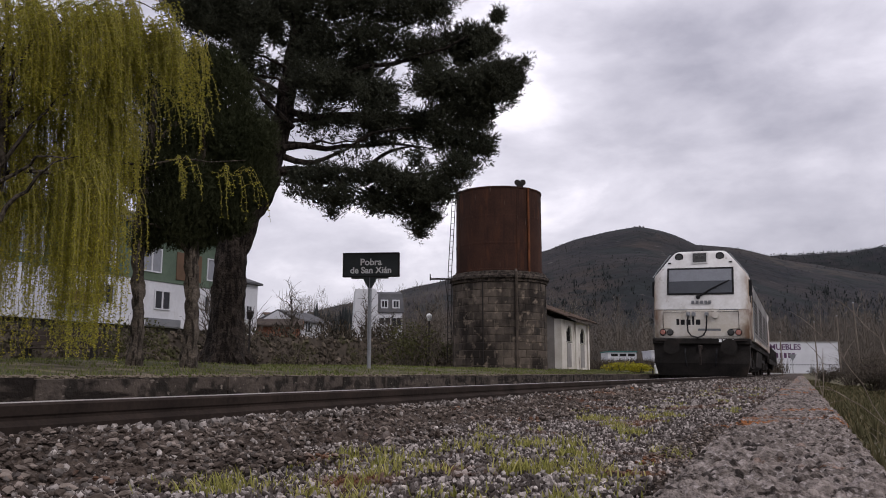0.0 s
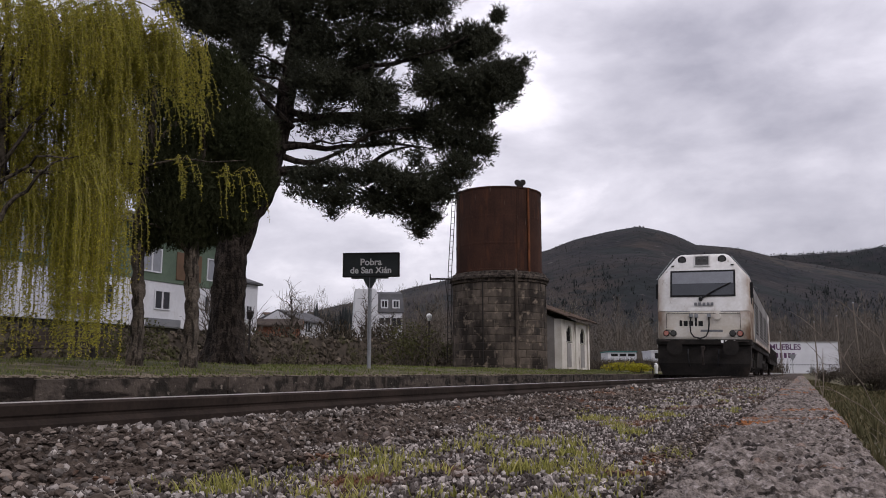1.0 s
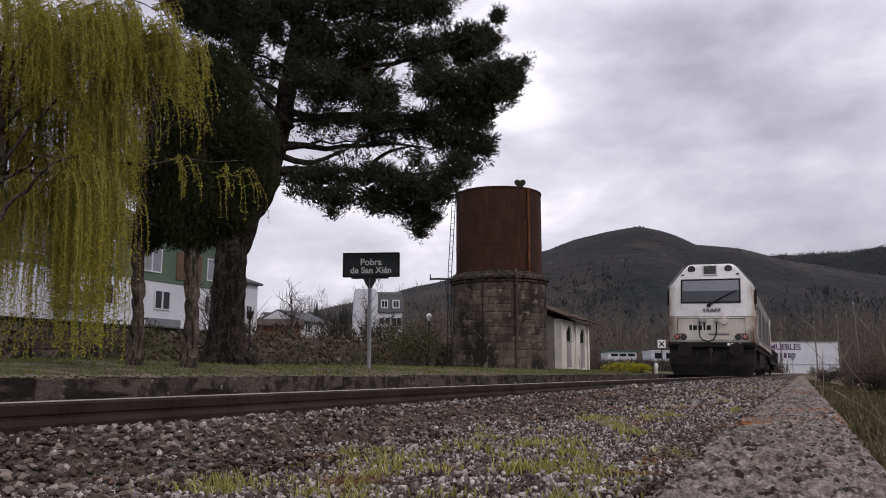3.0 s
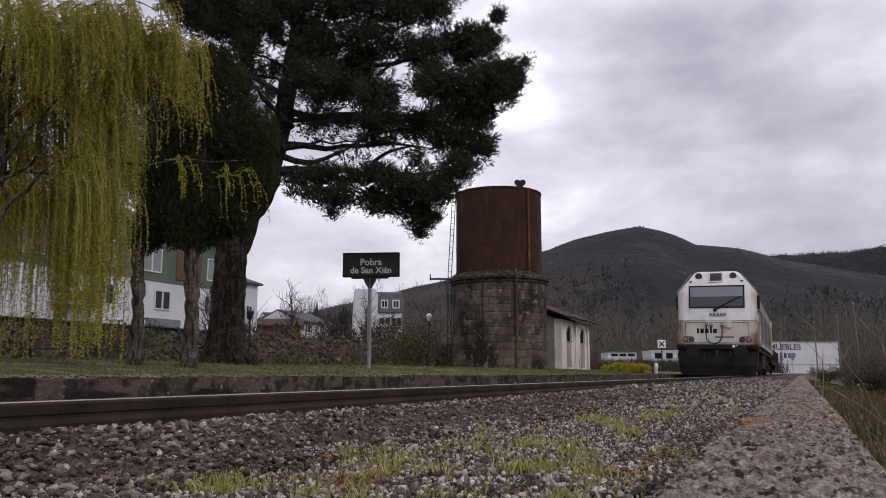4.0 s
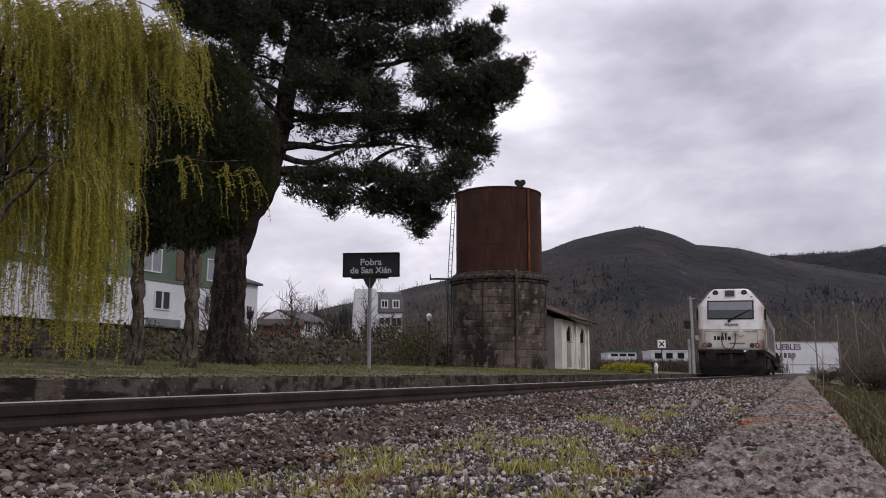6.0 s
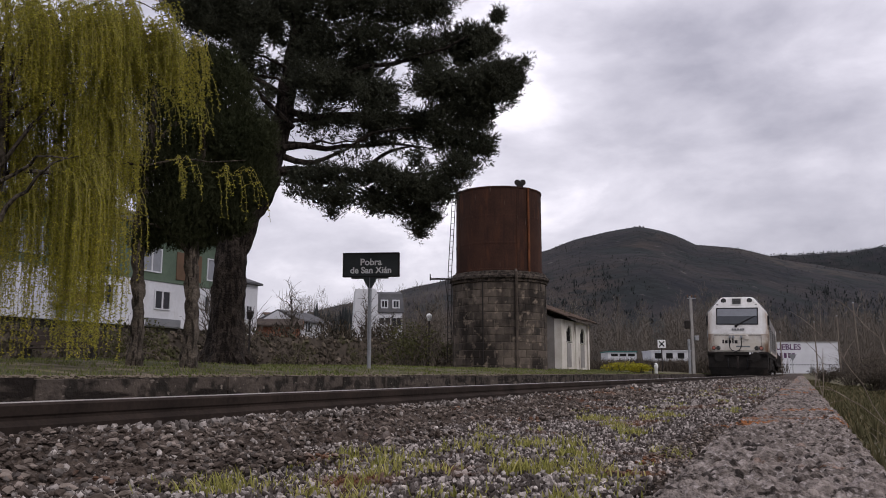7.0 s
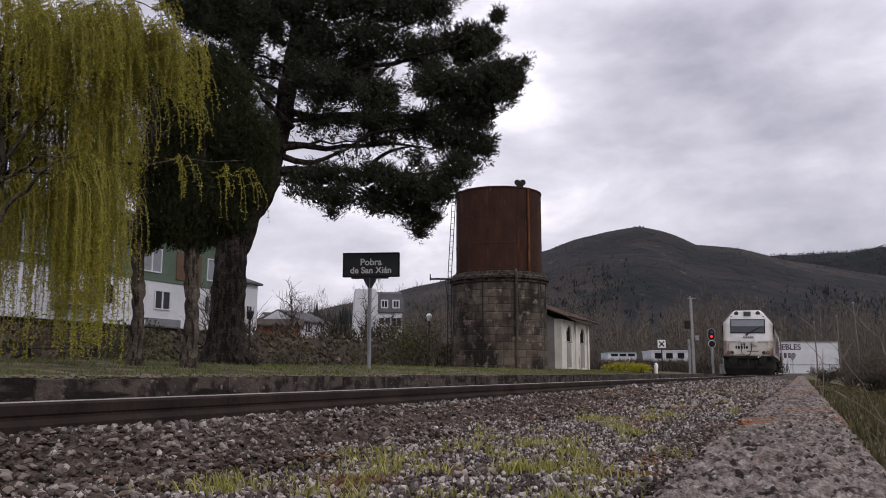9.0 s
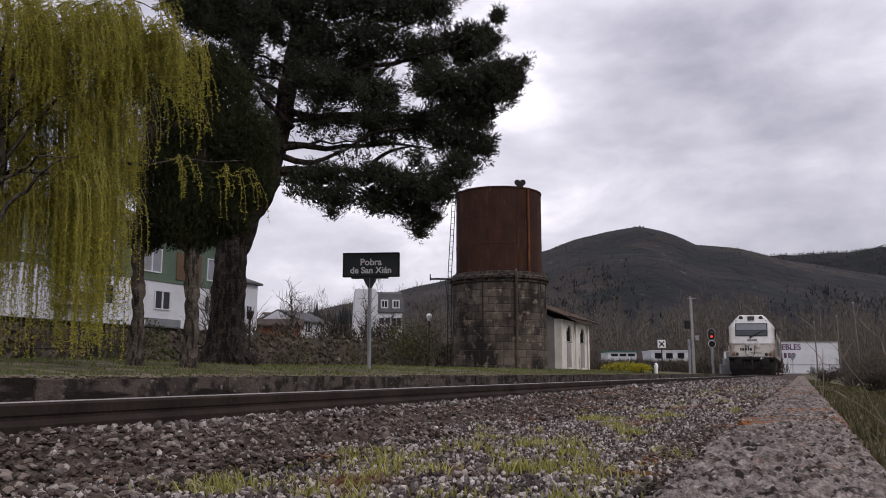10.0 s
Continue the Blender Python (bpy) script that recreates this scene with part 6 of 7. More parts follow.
def signal():
    root = thing("railway_signal", view_pose(24.6, 75.5, 0.0), "lineside colour-light signal showing red", "signal")
    part("mast", Build().tube([(0, 0, -0.3), (0, 0, 3.0)], 0.09, 10), M_STEEL, root)
    part("head", Build().loft([[(x, -0.1, z) for x, z in HEAD], [(x, 0.15, z) for x, z in HEAD]]), M_BLACK, root, "black rounded signal head")
    # pale plate added behind the head to imitate its reflected outline
    part("reflection_rim", Build().loft([[(x * 1.22, -0.08, 3.64 + (z - 3.64) * 1.1) for x, z in HEAD], [(x * 1.22, -0.05, 3.64 + (z - 3.64) * 1.1) for x, z in HEAD]]), M_STEEL, root, "added pale rim for the reflection round the signal head")
    part("red_lamp", Build().tube([(0, -0.13, 3.45), (0, -0.101, 3.45)], [0.1, 0.12], 14), M_RED, root, "lit red lamp")
    part("upper_lamp", Build().tube([(0, -0.13, 3.85), (0, -0.101, 3.85)], [0.1, 0.12], 14), M_LENS, root, "unlit lamp")
    part("lower_disc", Build().tube([(0, -0.12, 2.78), (0, -0.02, 2.78)], [0.30, 0.30], 20), M_BLACK, root, "round lower signal unit")
    part("disc_rim", Build().tube([(0, -0.10, 2.78), (0, -0.05, 2.78)], [0.33, 0.33], 20), M_LETTER, root, "white rim")
    part("ladder", Build().tube([(0.25, 0.3, -0.2), (0.2, 0.2, 3.0)], 0.02, 5), M_STEEL, root)


HEAD = [(0.29 * math.cos(math.pi * k / 8), 3.85 + 0.29 * math.sin(math.pi * k / 8)) for k in range(9)] + [(-0.29, 3.45)] + [(0.29 * math.cos(math.pi + math.pi * k / 8), 3.42 + 0.29 * math.sin(math.pi + math.pi * k / 8)) for k in range(1, 9)]


def utility_pole():
    root = thing("utility_pole", view_pose(21.35, 70.5, 0.0), "pale concrete utility pole with a transformer and crossarm", "pole")
    part("pole", Build().loft([[(-0.13, -0.12, -0.4), (0.13, -0.12, -0.4), (0.13, 0.12, -0.4), (-0.13, 0.12, -0.4)], [(-0.09, -0.1, 6.7), (0.09, -0.1, 6.7), (0.09, 0.1, 6.7), (-0.09, 0.1, 6.7)]]), M_CONCRETE, root)
    part("crossarm", Build().box(-0.36, 0.42, -0.18, -0.102, 6.45, 6.53, 0.01), M_STEEL, root)
    for x in (-0.3, 0.05, 0.36):
        part("insulator", Build().tube([(x, -0.14, 6.55), (x, -0.14, 6.72), (x, -0.14, 6.8)], [0.04, 0.07, 0.03], 8), M_BROWNPANEL, root)
    part("transformer", Build().box(-0.62, -0.2, -0.3, 0.15, 3.9, 4.6, 0.05), M_IRON, root, "dark transformer box")
    part("switch_box", Build().box(0.16, 0.5, -0.25, 0.15, 2.9, 3.3, 0.03), M_STEEL, root)
    part("cabinet", Build().box(-0.4, -0.22, -0.1, 0.1, 0.0, 3.0, 0.02), M_STEEL, root)


def cabinets():
    for u, d, w, h, label in ((26.25, 76, 0.5, 2.1, "white trackside relay cabinet"), (25.75, 75, 0.45, 1.4, "grey metal trackside cabinet"), (25.05, 74, 0.35, 0.9, "small grey trackside box")):
        root = thing("relay_cabinet", view_pose(u, d, 0.0), label, "cabinet", "trackside cabinets")
        part("body", Build().box(-w / 2, w / 2, 0, 0.5, -0.2, h, 0.02), M_LETTER if w == 0.5 else M_STEEL, root)
        part("lid", Build().box(-w / 2 - 0.03, w / 2 + 0.03, -0.03, 0.53, h, h + 0.05, 0.01), M_STEEL, root)
        part("door", Build().box(-w / 2 + 0.03, w / 2 - 0.03, -0.02, -0.002, 0.1, h - 0.05, 0.004), M_STEEL, root)


def low_sheds():
    for u, d, w, h, zb, label, stripe in ((24.3, 112, 3.9, 0.7, 2.25, "long low white shed with a teal roof edge", M_TEAL), (30.9, 112, 5.3, 1.1, 1.95, "long low white shed with dark openings", M_WHITE)):
        root = thing("low_shed", view_pose(u, d, zb), label, "building", "sheds beyond the line")
        part("wall", Build().box(-w / 2, w / 2, 0, 5, -3, h, 0.02), M_WHITE, root)
        part("fascia", Build().box(-w / 2 - 0.1, w / 2 + 0.1, -0.15, 5.1, h, h + 0.16, 0.02), stripe, root)
        for k in range(3):
            x = -w / 2 + 0.9 + k * w / 3.4
            part("opening", Build().box(x - 0.45, x + 0.45, -0.03, 0.01, 0.15, h - 0.2), M_DARK, root, "dark opening")
    b = Build()
    rng = random.Random(17)
    for _ in range(6000):
        u, d = rng.uniform(14, 33), rng.uniform(80, 108)
        p = from_view(u, d, 0.2)
        blades(b, p.x, p.y, 0.15, rng.uniform(0.4, 1.7), rng, 10, 0.5, 0.8, 0.025)
    ob = part("field_scrub", b, M_BRAMBLE, None, "brown scrub before the low sheds")
    ob["kind"], ob["category"] = "stuff", "scrub"


def warehouse():
    root = thing("warehouse", view_pose(63.6, 148, 0.0, 0), "long white warehouse with faded purple painted letters", "building")
    part("wall", Build().box(-5.5, 7.3, 0, 20, -1, 5.62, 0.03), M_WHITE, root)
    part("parapet", Build().box(-5.6, 7.4, -0.1, 20.1, 5.62, 5.78, 0.03), M_CONCRETE, root)
    text_part("lettering", "MUEBLES", 1.4, pose(-2.2, -0.01, 4.75, 90, 0, 0), M_PURPLE, root, "faded purple letters")
    for k in range(6):
        x = -4.5 + k * 0.75
        part("name_stroke", Build().box(x - 0.28, x + 0.22, -0.02, -0.002, 2.85, 3.75), M_PURPLE, root, "plain purple bar")
    for k in range(24):
        part("brick_vent", Build().box(-5.2 + k * 0.52, -4.96 + k * 0.52, -0.03, -0.002, 1.55, 1.8), M_GREYCLAD, root)
    part("door", Build().box(2.0, 2.8, -0.05, -0.002, -0.2, 1.3, 0.01), M_STEEL, root)


def road_signs():
    for u, d, s, h in ((51.6, 122, 0.62, 2.9), (47.5, 116, 0.35, 2.2)):
        root = thing("road_sign", view_pose(u, d, 0.0), "grey back of a triangular road sign on a post", "sign", "road signs")
        part("plate", Build().prism([(-s, h), (s, h), (0, h - 1.6 * s)], "y", -0.02, 0.02), M_GREYCLAD, root)
        part("post", Build().tube([(0, 0.05, -0.3), (0, 0.05, h - 0.1)], 0.04, 6), M_STEEL, root)


def poles():
    for u, d, h, lean in ((30.0, 59.5, 5.15, 2.0), (33.4, 69.5, 4.9, 0.5), (36.0, 79.5, 5.0, 1.0), (34.0, 83.0, 4.2, 0.0)):
        root = thing("wooden_pole", view_pose(u, d, -0.2) @ pose(0, 0, 0, 0, -lean, 0), "weathered wooden telegraph pole in the brush", "pole", "telegraph poles")
        part("shaft", Build().tube([(0, 0, -0.4), (0, 0, h + 0.2)], [0.075, 0.05], 8), M_WOODPOLE, root, "", True)
        part("cap", Build().tube([(0, 0, h + 0.2), (0, 0, h + 0.3)], [0.09, 0.03], 8), M_STEEL, root)


crossing_sign()
white_marker()
signal()
utility_pole()
cabinets()
low_sheds()
warehouse()
road_signs()
poles()


def bare_shrub():
    """Pale arching bramble stems over the bank."""
    rng = random.Random(141)
    root = thing("bramble_shrub", view_pose(3.35, 5.9, -0.75), "pale leafless bramble stems arching beside the coping", "shrub")
    stems = [((0.1, 0, 0), (-0.15, 0, 0.95), 0.0), ((-0.15, 0, 0.95), (-0.32, 0.1, 1.28), 0.02), ((0.2, 0.2, 0), (-0.3, 0.2, 0.33), 0.12), ((0.0, 0.3, 0.3), (-0.5, 0.3, 1.12), 0.1), ((0.3, 0, 0.2), (0.0, 0.1, 1.0), 0.1), ((0.35, 0.1, 1.3), (-0.02, 0.2, 1.72), 0.03), ((-0.05, 0, 0.6), (0.5, 0.1, 0.78), 0.06), ((-0.5, 0.4, 0.25), (-0.42, 0.5, 0.95), 0.03), ((0.2, 0.3, 0.1), (-0.6, 0.6, 0.75), 0.2)]
    for p0, p1, sag in stems:
        pts = bend(p0, p1, sag, 8, 0.025, rng)
        part("stem", Build().tube(pts, taper(0.0042, 0.0018, 8), 5), M_TWIG, root, "", True)
        for _ in range(4):
            q = pts[rng.randint(2, 7)]
            part("twig", Build().tube(bend(q, q + Vector((rng.uniform(-0.22, 0.15), rng.uniform(-0.1, 0.1), rng.uniform(0.0, 0.2))), 0.02, 4), taper(0.0035, 0.0012, 4), 4), M_TWIG, root)


bare_shrub()


# ---------------------------------------------------------------- the train
WHEEL_R = 0.51
AXLE_Z = 0.592


def wheelset(parent, y, name="wheelset"):
    ax = part(name, Build().tube([(-0.95, 0, 0), (0.95, 0, 0)], 0.08, 10), M_WHEEL, parent)
    ax.location = (0, y, AXLE_Z)
    for s in (-1, 1):
        x = s * GAUGE
        prof = [(0.09, x - s * 0.09), (0.2, x - s * 0.05), (0.42, x - s * 0.05), (0.47, x - s * 0.07), (WHEEL_R + 0.028, x - s * 0.06), (WHEEL_R + 0.02, x - s * 0.035), (WHEEL_R, x - s * 0.03), (WHEEL_R - 0.006, x + s * 0.065), (0.45, x + s * 0.065), (0.40, x + s * 0.02), (0.2, x + s * 0.0), (0.12, x + s * 0.06), (0.0, x + s * 0.06)]
        rings = [[(h, r * math.cos(a), r * math.sin(a)) for a in (2 * math.pi * k / 28 for k in range(28))] for r, h in prof]
        part("wheel", Build().loft(rings), M_WHEEL, ax, "", True)
    return ax, y


def cab_shape(levels, back):
    """A rounded driver's cab lofted through levels of (z, half-width, setback)."""
    rings = []
    for z, w, y in levels:
        r = 0.16
        rings.append([(-w, back, z), (-w, y + r, z), (-w + r * 0.3, y + r * 0.3, z), (-w + r, y, z), (w - r, y, z), (w - r * 0.3, y + r * 0.3, z), (w, y + r, z), (w, back, z)])
    return Build().loft(rings)


def loco():
    root = thing("locomotive", pose(TRACK_X, 27.2, 0), "dirty white diesel locomotive with rust-stained nose and black underframe", "locomotive")
    lower = [(1.29, 1.44, 0.02), (1.34, 1.47, 0.0), (2.16, 1.47, 0.0), (2.22, 1.47, 0.02)]
    upper = [(2.224, 1.475, 0.0), (2.32, 1.475, 0.02), (2.98, 1.475, 0.13), (3.26, 1.47, 0.185), (3.36, 1.45, 0.205), (3.45, 1.38, 0.222), (4.05, 0.90, 0.34), (4.13, 0.82, 0.39), (4.17, 0.75, 0.47)]
    nose = part("nose", cab_shape(lower, 2.9), M_LOCOLOW, root, "rust-stained white nose", True)
    cab = part("cab", cab_shape(upper, 2.9), M_LOCO, root, "dirty white driver's cab", True)
    # raised nose panel, grooves and grab rails
    part("nose_panel", Build().box(-1.16, 1.16, -0.014, 0.001, 1.36, 2.13, 0.006), M_LOCOLOW, nose)
    for x0, x1 in ((-1.12, -0.42), (0.58, 1.16)):
        part("grab_rail", Build().tube([(x0, -0.014, 2.19), (x0, -0.07, 2.2), (x1, -0.07, 2.2), (x1, -0.014, 2.19)], 0.014, 6), M_STEEL, nose)
    part("panel_seam", Build().box(-1.172, -1.16, -0.018, 0.001, 1.36, 2.13).box(1.16, 1.172, -0.018, 0.001, 1.36, 2.13).box(-1.172, 1.172, -0.018, 0.001, 2.132, 2.144), M_BLACK, nose)

    def rake(z):
        return 0.02 + (z - 2.32) / 0.66 * 0.11 if z < 2.98 else 0.13 + (z - 2.98) / 1.07 * 0.21

    def slab(x0, x1, z0, z1, out):
        """A plate that follows the raked front, standing out of it."""
        return Build().loft([[(x0, rake(z0) - out, z0), (x1, rake(z0) - out, z0), (x1, rake(z0) + 0.06, z0), (x0, rake(z0) + 0.06, z0)], [(x0, rake(z1) - out, z1), (x1, rake(z1) - out, z1), (x1, rake(z1) + 0.06, z1), (x0, rake(z1) + 0.06, z1)]])

    part("windscreen_seal", slab(-1.04, 1.04, 2.70, 3.60, 0.022), M_BLACK, cab, "black rubber seal")
    ws = part("windscreen", slab(-0.985, 0.985, 2.755, 3.545, 0.032), M_SCREEN, cab, "wide dark windscreen")
    part("sun_blind", slab(-0.975, 0.975, 3.15, 3.535, 0.036), M_BLIND, ws, "pale grey blind behind the upper glass")
    part("wiper", Build().tube([(-0.06, rake(2.62) - 0.05, 2.62), (0.35, rake(2.88) - 0.075, 2.88), (0.90, rake(3.16) - 0.065, 3.16)], [0.03, 0.024, 0.016], 6), M_BLACK, cab)
    part("wiper_motor", Build().box(-0.12, 0.0, 0.0, 0.08, 2.56, 2.68, 0.02), M_BLACK, cab)
    lb = part("headlamp_box", slab(-0.27, 0.25, 3.74, 4.12, 0.03), M_LOCO, cab, "")
    part("lamp_glass", slab(-0.225, 0.205, 3.79, 4.085, 0.045), M_LENS, lb, "dark headlamp glass")
    for x in (-0.10, 0.08):
        part("bulb", Build().tube([(x, rake(3.94) - 0.06, 3.94), (x, rake(3.94) - 0.04, 3.94)], [0.06, 0.075], 12), M_LENS, lb)
    for x in (-0.66, 0.63):
        rim = part("round_lamp", Build().tube([(x, rake(3.98) - 0.025, 3.97), (x, rake(3.98) + 0.08, 3.98)], [0.135, 0.135], 16), M_BLACK, cab, "dark round lamp")
        part("lens", Build().tube([(x, rake(3.98) - 0.035, 3.97), (x, rake(3.98) - 0.026, 3.97)], [0.09, 0.1], 16), M_LENS, rim)
    for x in (-0.97, 0.95):
        part("step_iron", Build().box(x - 0.05, x + 0.05, rake(3.76) - 0.03, rake(3.76) + 0.05, 3.75, 3.79, 0.006), M_BLACK, cab)
    for x in (-0.22, -0.09, 0.05, 0.18, 0.3):
        part("small_badge", Build().box(x - 0.045, x + 0.045, -0.004, 0.02, 2.40, 2.50), M_GREYCLAD, cab, "small unreadable grey marks")
    # operator's mark and number as plain bars
    for x, w, h in ((-0.70, 0.09, 0.19), (-0.55, 0.13, 0.17), (-0.37, 0.13, 0.17), (-0.22, 0.07, 0.33), (-0.07, 0.14, 0.17)):
        part("mark_bar", Build().box(x - w / 2, x + w / 2, -0.019, -0.014, 1.72, 1.72 + h), M_BLACK, nose, "plain dark bar")
    for k in range(4):
        part("number_bar", Build().box(0.56 + k * 0.12, 0.64 + k * 0.12, -0.105, -0.1, 1.17, 1.26), M_LETTER, root, "plain white bar")
    part("name_bar", Build().box(-0.08, 0.62, -0.017, -0.014, 1.53, 1.60), M_GREYCLAD, nose, "plain grey bar")
    for s in (-1, 1):
        part("gutter", Build().tube([(s * 0.93, 0.30, 4.06), (s * 1.40, 0.20, 3.45), (s * 1.49, 0.16, 3.30)], 0.014, 6), M_STEEL, cab)
        part("lamp_shade", Build().box(s * 1.06 - 0.14, s * 1.06 + 0.14, -0.05, 0.0, 1.60, 1.62, 0.004), M_LOCOLOW, nose)
        part("foot_grid", Build().box(s * 1.12 - 0.28, s * 1.12 + 0.28, -0.16, -0.1, 1.20, 1.24, 0.005), M_WHEEL, root)
    # marker lamps
    for x, m in ((-1.18, M_AMBERLENS), (-0.95, M_LENS), (0.92, M_LENS), (1.15, M_AMBERLENS)):
        rim = part("marker_lamp", Build().tube([(x, -0.055, 1.48), (x, 0.02, 1.48)], [0.1, 0.115], 16), M_BLACK, nose)
        part("lens", Build().tube([(x, -0.063, 1.48), (x, -0.056, 1.48)], [0.07, 0.082], 16), m, rim)
    # cable and hoses on the nose
    hose = [(-0.37 + 0.0, -0.08, 2.02), (-0.40, -0.1, 1.75), (-0.38, -0.12, 1.5), (-0.28, -0.13, 1.36), (-0.08, -0.14, 1.30), (0.10, -0.13, 1.38), (0.18, -0.12, 1.55), (0.20, -0.1, 1.8), (0.20, -0.08, 2.02)]
    part("jumper_cable", Build().tube(hose, 0.024, 7), M_BLACK, nose, "looped black cable", True)
    for x in (-0.37, -0.2, 0.20, 0.46):
        part("socket", Build().box(x - 0.06, x + 0.06, -0.09, -0.013, 1.99, 2.12, 0.015), M_STEEL, nose)
    part("socket_ring", Build().tube([(0.46, -0.1, 2.03), (0.46, -0.015, 2.03)], [0.11, 0.12], 12), M_LOCOLOW, nose)
    # buffer beam, buffers, plough and coupling
    part("buffer_beam", Build().box(-1.5, 1.5, -0.1, 0.6, 1.1, 1.285, 0.02), M_CHASSIS, root, "black buffer beam")
    plough = Build().loft([[(-1.34, 0.1, 0.1), (1.34, 0.1, 0.1), (1.34, 0.5, 0.1), (-1.34, 0.5, 0.1)], [(-1.46, -0.02, 0.5), (1.46, -0.02, 0.5), (1.46, 0.5, 0.5), (-1.46, 0.5, 0.5)], [(-1.47, 0.02, 1.1), (1.47, 0.02, 1.1), (1.47, 0.5, 1.1), (-1.47, 0.5, 1.1)]])
    part("snow_plough", plough, M_CHASSIS, root, "black plough plate")
    for x in (-0.875, 0.875):
        bf = part("buffer", Build().tube([(x, -0.02, 1.02), (x, -0.28, 1.02), (x, -0.29, 1.02), (x, -0.36, 1.02)], [0.13, 0.12, 0.24, 0.25], 18), M_CHASSIS, root, "round black buffer")
        part("brake_hose", Build().tube([(x * 0.55, -0.05, 0.95), (x * 0.55, -0.18, 0.8), (x * 0.52, -0.16, 0.5), (x * 0.5, -0.08, 0.4)], 0.03, 6), M_BLACK, root)
    part("coupling_hook", Build().box(-0.06, 0.06, -0.3, 0.0, 0.92, 1.06, 0.02).tube([(0, -0.28, 0.98), (0, -0.3, 0.7), (0, -0.2, 0.45)], 0.035, 6), M_WHEEL, root, "steel coupling hook")
    for x in (-1.35, 1.35):
        part("corner_step", Build().box(x - 0.14, x + 0.14, 0.5, 0.8, 0.35, 0.39, 0.005).box(x - 0.14, x + 0.14, 0.5, 0.8, 0.7, 0.74, 0.005).box(x - 0.02, x + 0.02, 0.78, 0.8, 0.35, 1.1), M_CHASSIS, root)
    # mirrors and side windows
    for s in (-1, 1):
        part("mirror", Build().box(s * 1.50 - 0.07, s * 1.50 + 0.07, 0.42, 0.58, 2.68, 3.2, 0.02), M_BLACK, cab, "black side mirror")
        part("side_window", Build().box(s * 1.478 - 0.008, s * 1.478 + 0.008, 0.75, 1.45, 2.5, 3.02), M_WINDOW, cab)
        door = part("cab_door", Build().box(s * 1.484 - 0.012, s * 1.484 + 0.012, 1.75, 2.45, 1.36, 3.05, 0.004), M_LOCO, cab)
        part("door_glass", Build().box(s * 1.497 - 0.004, s * 1.497 + 0.004, 1.85, 2.35, 2.4, 2.95), M_WINDOW, door)
        part("handrail", Build().tube([(s * 1.54, 1.65, 1.3), (s * 1.54, 1.65, 2.5)], 0.018, 6), M_STEEL, cab)
    # engine-room body behind the cab
    sec = [(-1.46, 1.29), (1.46, 1.29), (1.46, 3.26), (1.38, 3.42), (0.90, 4.02), (0.6, 4.1), (-0.6, 4.1), (-0.90, 4.02), (-1.38, 3.42), (-1.46, 3.26)]
    body = part("engine_body", Build().prism(sec, "y", 2.904, 18.0), M_LOCOGREY, root, "grimy grey engine body")
    for s in (-1, 1):
        for k in range(10):
            y = 3.2 + k * 1.46
            f = part("louvre_panel", Build().box(s * 1.468 - 0.008, s * 1.468 + 0.008, y, y + 1.25, 1.55, 2.85, 0.003), M_LOCOGREY, body)
            if k % 3 != 2:
                for j in range(9):
                    part("slat", Build().box(s * 1.482 - 0.02, s * 1.482 + 0.012, y + 0.06, y + 1.19, 1.65 + j * 0.13, 1.70 + j * 0.13), M_IRON, f)
        part("body_rail", Build().box(s * 1.48 - 0.02, s * 1.48 + 0.02, 2.92, 18.0, 1.30, 1.42), M_LOCOLOW, body, "dirty pale lower stripe")
    rear = part("rear_cab", Build().prism(sec, "y", 18.004, 20.9), M_LOCO, root, "white rear cab")
    for s in (-1, 1):
        part("side_window", Build().box(s * 1.468 - 0.006, s * 1.468 + 0.006, 19.6, 20.4, 2.5, 3.02), M_WINDOW, rear)
        part("cab_door", Build().box(s * 1.474 - 0.012, s * 1.474 + 0.012, 18.5, 19.2, 1.36, 3.05, 0.004), M_LOCO, rear)
    for y in (5, 8.5, 12, 15.5):
        part("roof_fan", Build().tube([(0, y, 4.09), (0, y, 4.2)], [0.62, 0.58], 20), M_CHASSIS, root, "round roof fan")
    part("exhaust", Build().box(-0.3, 0.3, 10.0, 10.5, 4.09, 4.26, 0.02), M_CHASSIS, root)
    part("horn", Build().tube([(0.05, 0.5, 4.16), (0.05, 0.75, 4.2)], [0.05, 0.02], 8).tube([(0.05, 0.65, 4.1), (0.05, 0.65, 4.28)], 0.015, 5), M_BLACK, root)
    # underframe
    part("underframe", Build().box(-1.4, 1.4, 0.4, 20.8, 1.08, 1.286, 0.02), M_CHASSIS, root)
    part("fuel_tank", Build().prism([(-1.3, 0.45), (-1.1, 0.25), (1.1, 0.25), (1.3, 0.45), (1.35, 1.08), (-1.35, 1.08)], "y", 7.6, 13.0), M_CHASSIS, root)
    axles = []
    for yb in (1.6, 15.0):
        bogie = part("bogie", Build().box(-1.24, -1.08, yb - 0.3, yb + 4.5, 0.42, 0.86, 0.03).box(1.08, 1.24, yb - 0.3, yb + 4.5, 0.42, 0.86, 0.03).box(-1.08, 1.08, yb + 1.2, yb + 1.5, 0.55, 0.8, 0.02).box(-1.08, 1.08, yb + 3.0, yb + 3.3, 0.55, 0.8, 0.02), M_CHASSIS, root, "black bogie frame")
        for k in range(3):
            y = yb + 0.4 + k * 1.8
            axles.append(wheelset(root, y))
            for s in (-1, 1):
                part("axle_box", Build().box(s * 1.2 - 0.08, s * 1.2 + 0.12, y - 0.18, y + 0.18, 0.34, 0.7, 0.03), M_CHASSIS, bogie)
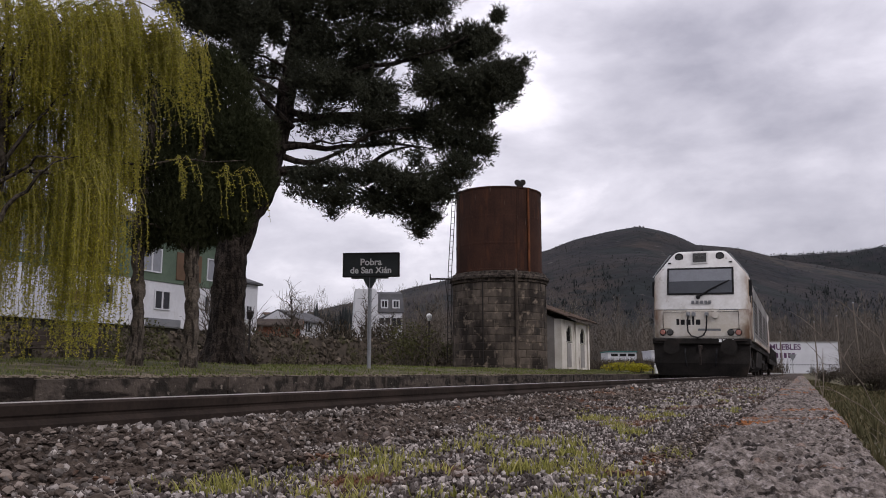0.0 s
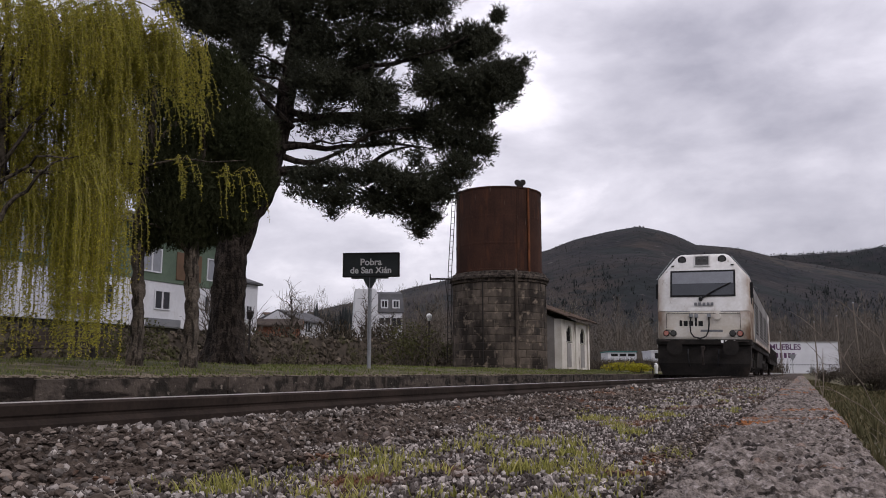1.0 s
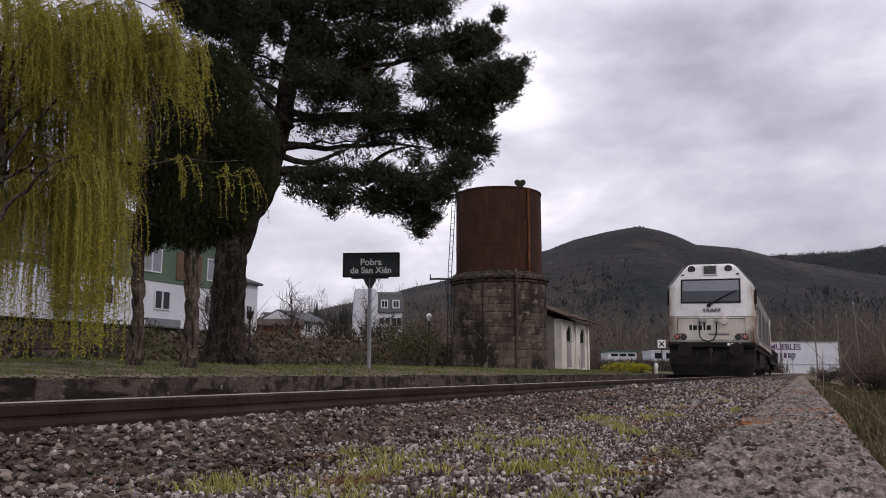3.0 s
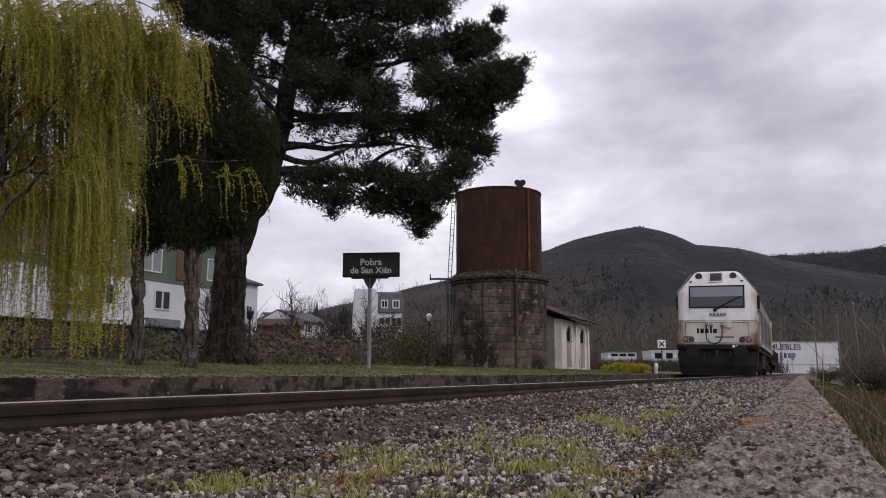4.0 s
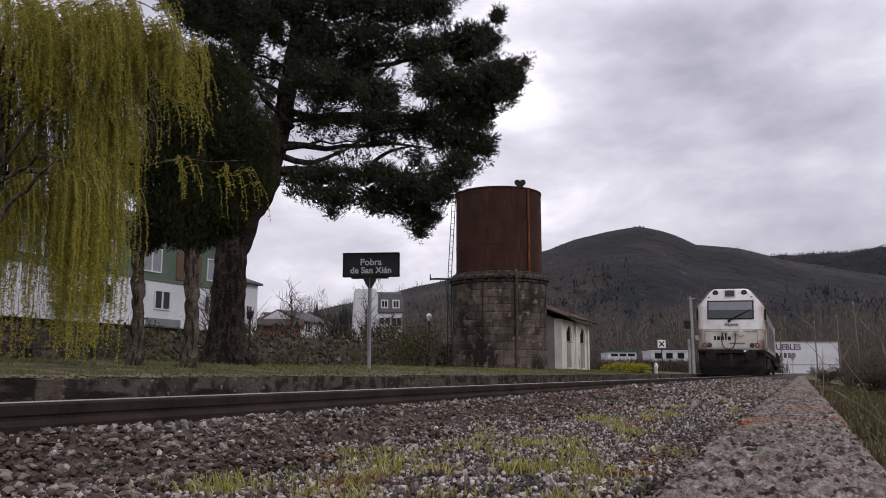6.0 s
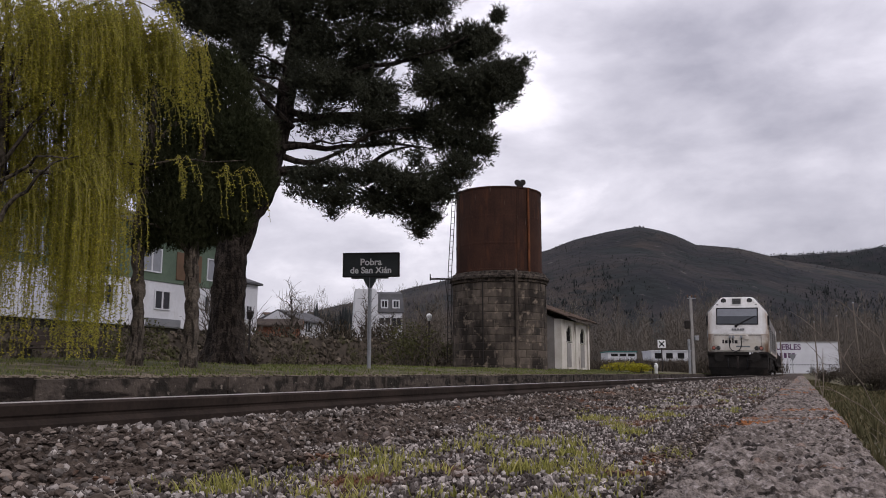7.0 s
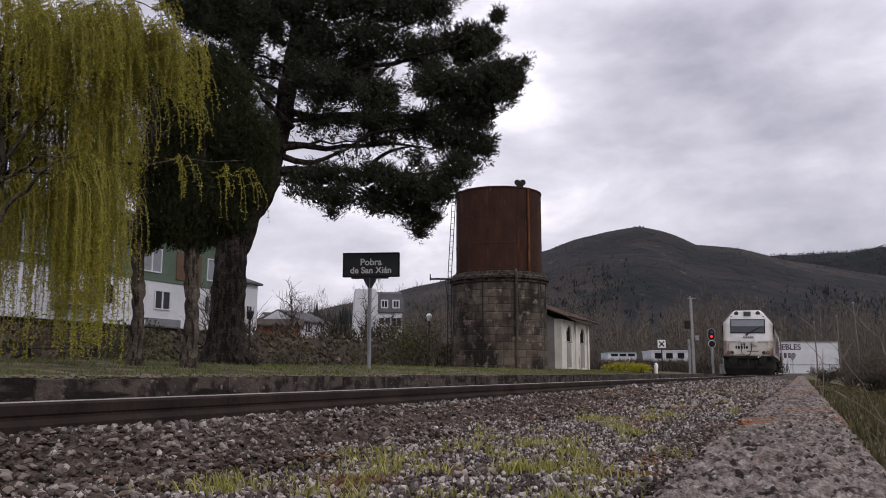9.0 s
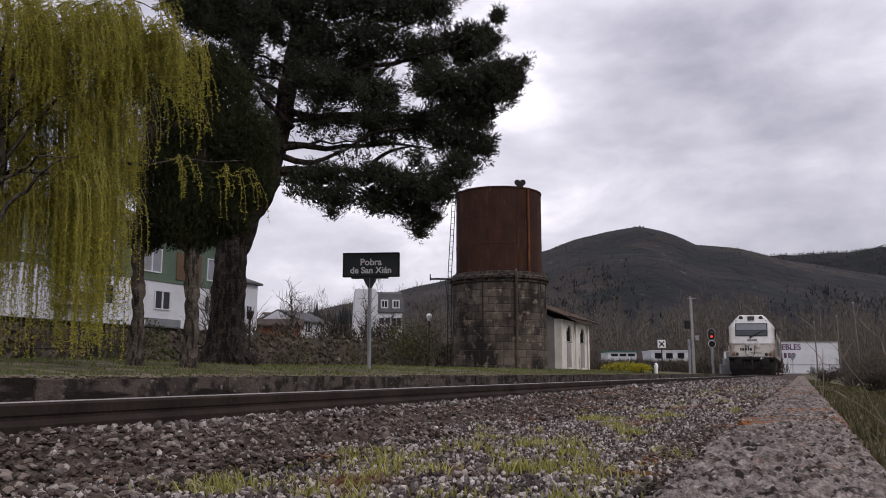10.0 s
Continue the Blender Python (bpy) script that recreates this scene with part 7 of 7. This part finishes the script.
                part("spring", Build().tube([(s * 1.17, y + 0.45, 0.84), (s * 1.17, y + 0.45, 1.1)], 0.1, 10), M_CHASSIS, bogie)
    return root, axles


def flat_wagon():
    root = thing("flat_wagon", pose(TRACK_X, 27.2, 0), "low dark freight wagon coupled behind the locomotive", "wagon")
    part("deck", Build().box(-1.38, 1.38, 22.0, 40.5, 1.0, 1.22, 0.02), M_CHASSIS, root)
    part("side_sill", Build().box(1.30, 1.42, 22.0, 40.5, 0.72, 1.0, 0.02).box(-1.42, -1.30, 22.0, 40.5, 0.72, 1.0, 0.02), M_CHASSIS, root)
    part("end_board", Build().box(-1.35, 1.35, 22.0, 22.1, 1.22, 1.6, 0.01), M_LOCOGREY, root)
    for s in (-1, 1):
        for k in range(9):
            part("stake", Build().box(s * 1.4 - 0.04, s * 1.4 + 0.04, 22.6 + k * 2.1, 22.72 + k * 2.1, 0.9, 1.75, 0.01), M_CHASSIS, root)
    part("load", Build().box(-1.1, 1.1, 23.5, 40.0, 1.224, 1.62, 0.05), M_CHASSIS, root, "dark low load")
    part("drawgear", Build().box(-0.1, 0.1, 20.9, 22.0, 0.95, 1.1, 0.02), M_CHASSIS, root)
    for x in (-0.875, 0.875):
        part("buffer", Build().tube([(x, 20.95, 1.05), (x, 22.0, 1.05)], 0.2, 14), M_CHASSIS, root)
    axles = []
    for yb in (23.2, 37.0):
        part("bogie", Build().box(-1.2, -1.05, yb - 0.4, yb + 2.2, 0.4, 0.8, 0.03).box(1.05, 1.2, yb - 0.4, yb + 2.2, 0.4, 0.8, 0.03).box(-1.05, 1.05, yb + 0.75, yb + 1.05, 0.5, 1.0, 0.02), M_CHASSIS, root)
        for y in (yb, yb + 1.8):
            axles.append(wheelset(root, y))
    return root, axles


LOCO, LOCO_AXLES = loco()
WAGON, WAGON_AXLES = flat_wagon()

# front of the locomotive along the track, every half second
RUN = [27.52, 27.89, 28.29, 28.77, 29.36, 30.11, 31.03, 32.14, 33.46, 34.98, 36.72, 38.66, 40.78, 43.06, 45.45, 47.93, 50.46, 53.0, 55.47, 57.87, 60.15]


def run_at(t):
    """Place of the locomotive's front at t, by a smooth cubic through RUN."""
    k = min(int(t * 2), len(RUN) - 2)
    f = t * 2 - k
    p1, p2 = RUN[k], RUN[k + 1]
    p0 = RUN[k - 1] if k else 2 * p1 - p2
    p3 = RUN[k + 2] if k + 2 < len(RUN) else 2 * p2 - p1
    return 0.5 * (2 * p1 + (p2 - p0) * f + (2 * p0 - 5 * p1 + 4 * p2 - p3) * f * f + (3 * p1 - p0 - 3 * p2 + p3) * f ** 3)


def motions():
    times = [k * 0.25 for k in range(41)]
    for ob, lean in ((LOCO, 1.2), (WAGON, 0.0)):
        walk(ob, [(t, pose(-2.93 - 0.0045 * (run_at(t) - 27.2), run_at(t), -0.08, 0, lean, 0.26)) for t in times])
    for axles in (LOCO_AXLES, WAGON_AXLES):
        for ax, y in axles:
            walk(ax, [(t, pose(0, y, AXLE_Z, -math.degrees((run_at(t) - RUN[0]) / WHEEL_R), 0, 0)) for t in (k * 0.1 for k in range(101))])
    for k, (g, c) in enumerate(WILLOW_SWAY):
        ph = k * 1.3
        walk(g, [(t, pose(c.x, c.y, c.z, 0.5 * math.sin(1.1 * t + ph), 0.8 * math.sin(0.9 * t + ph * 0.7), 0)) for t in (j * 0.5 for j in range(21))])


motions()
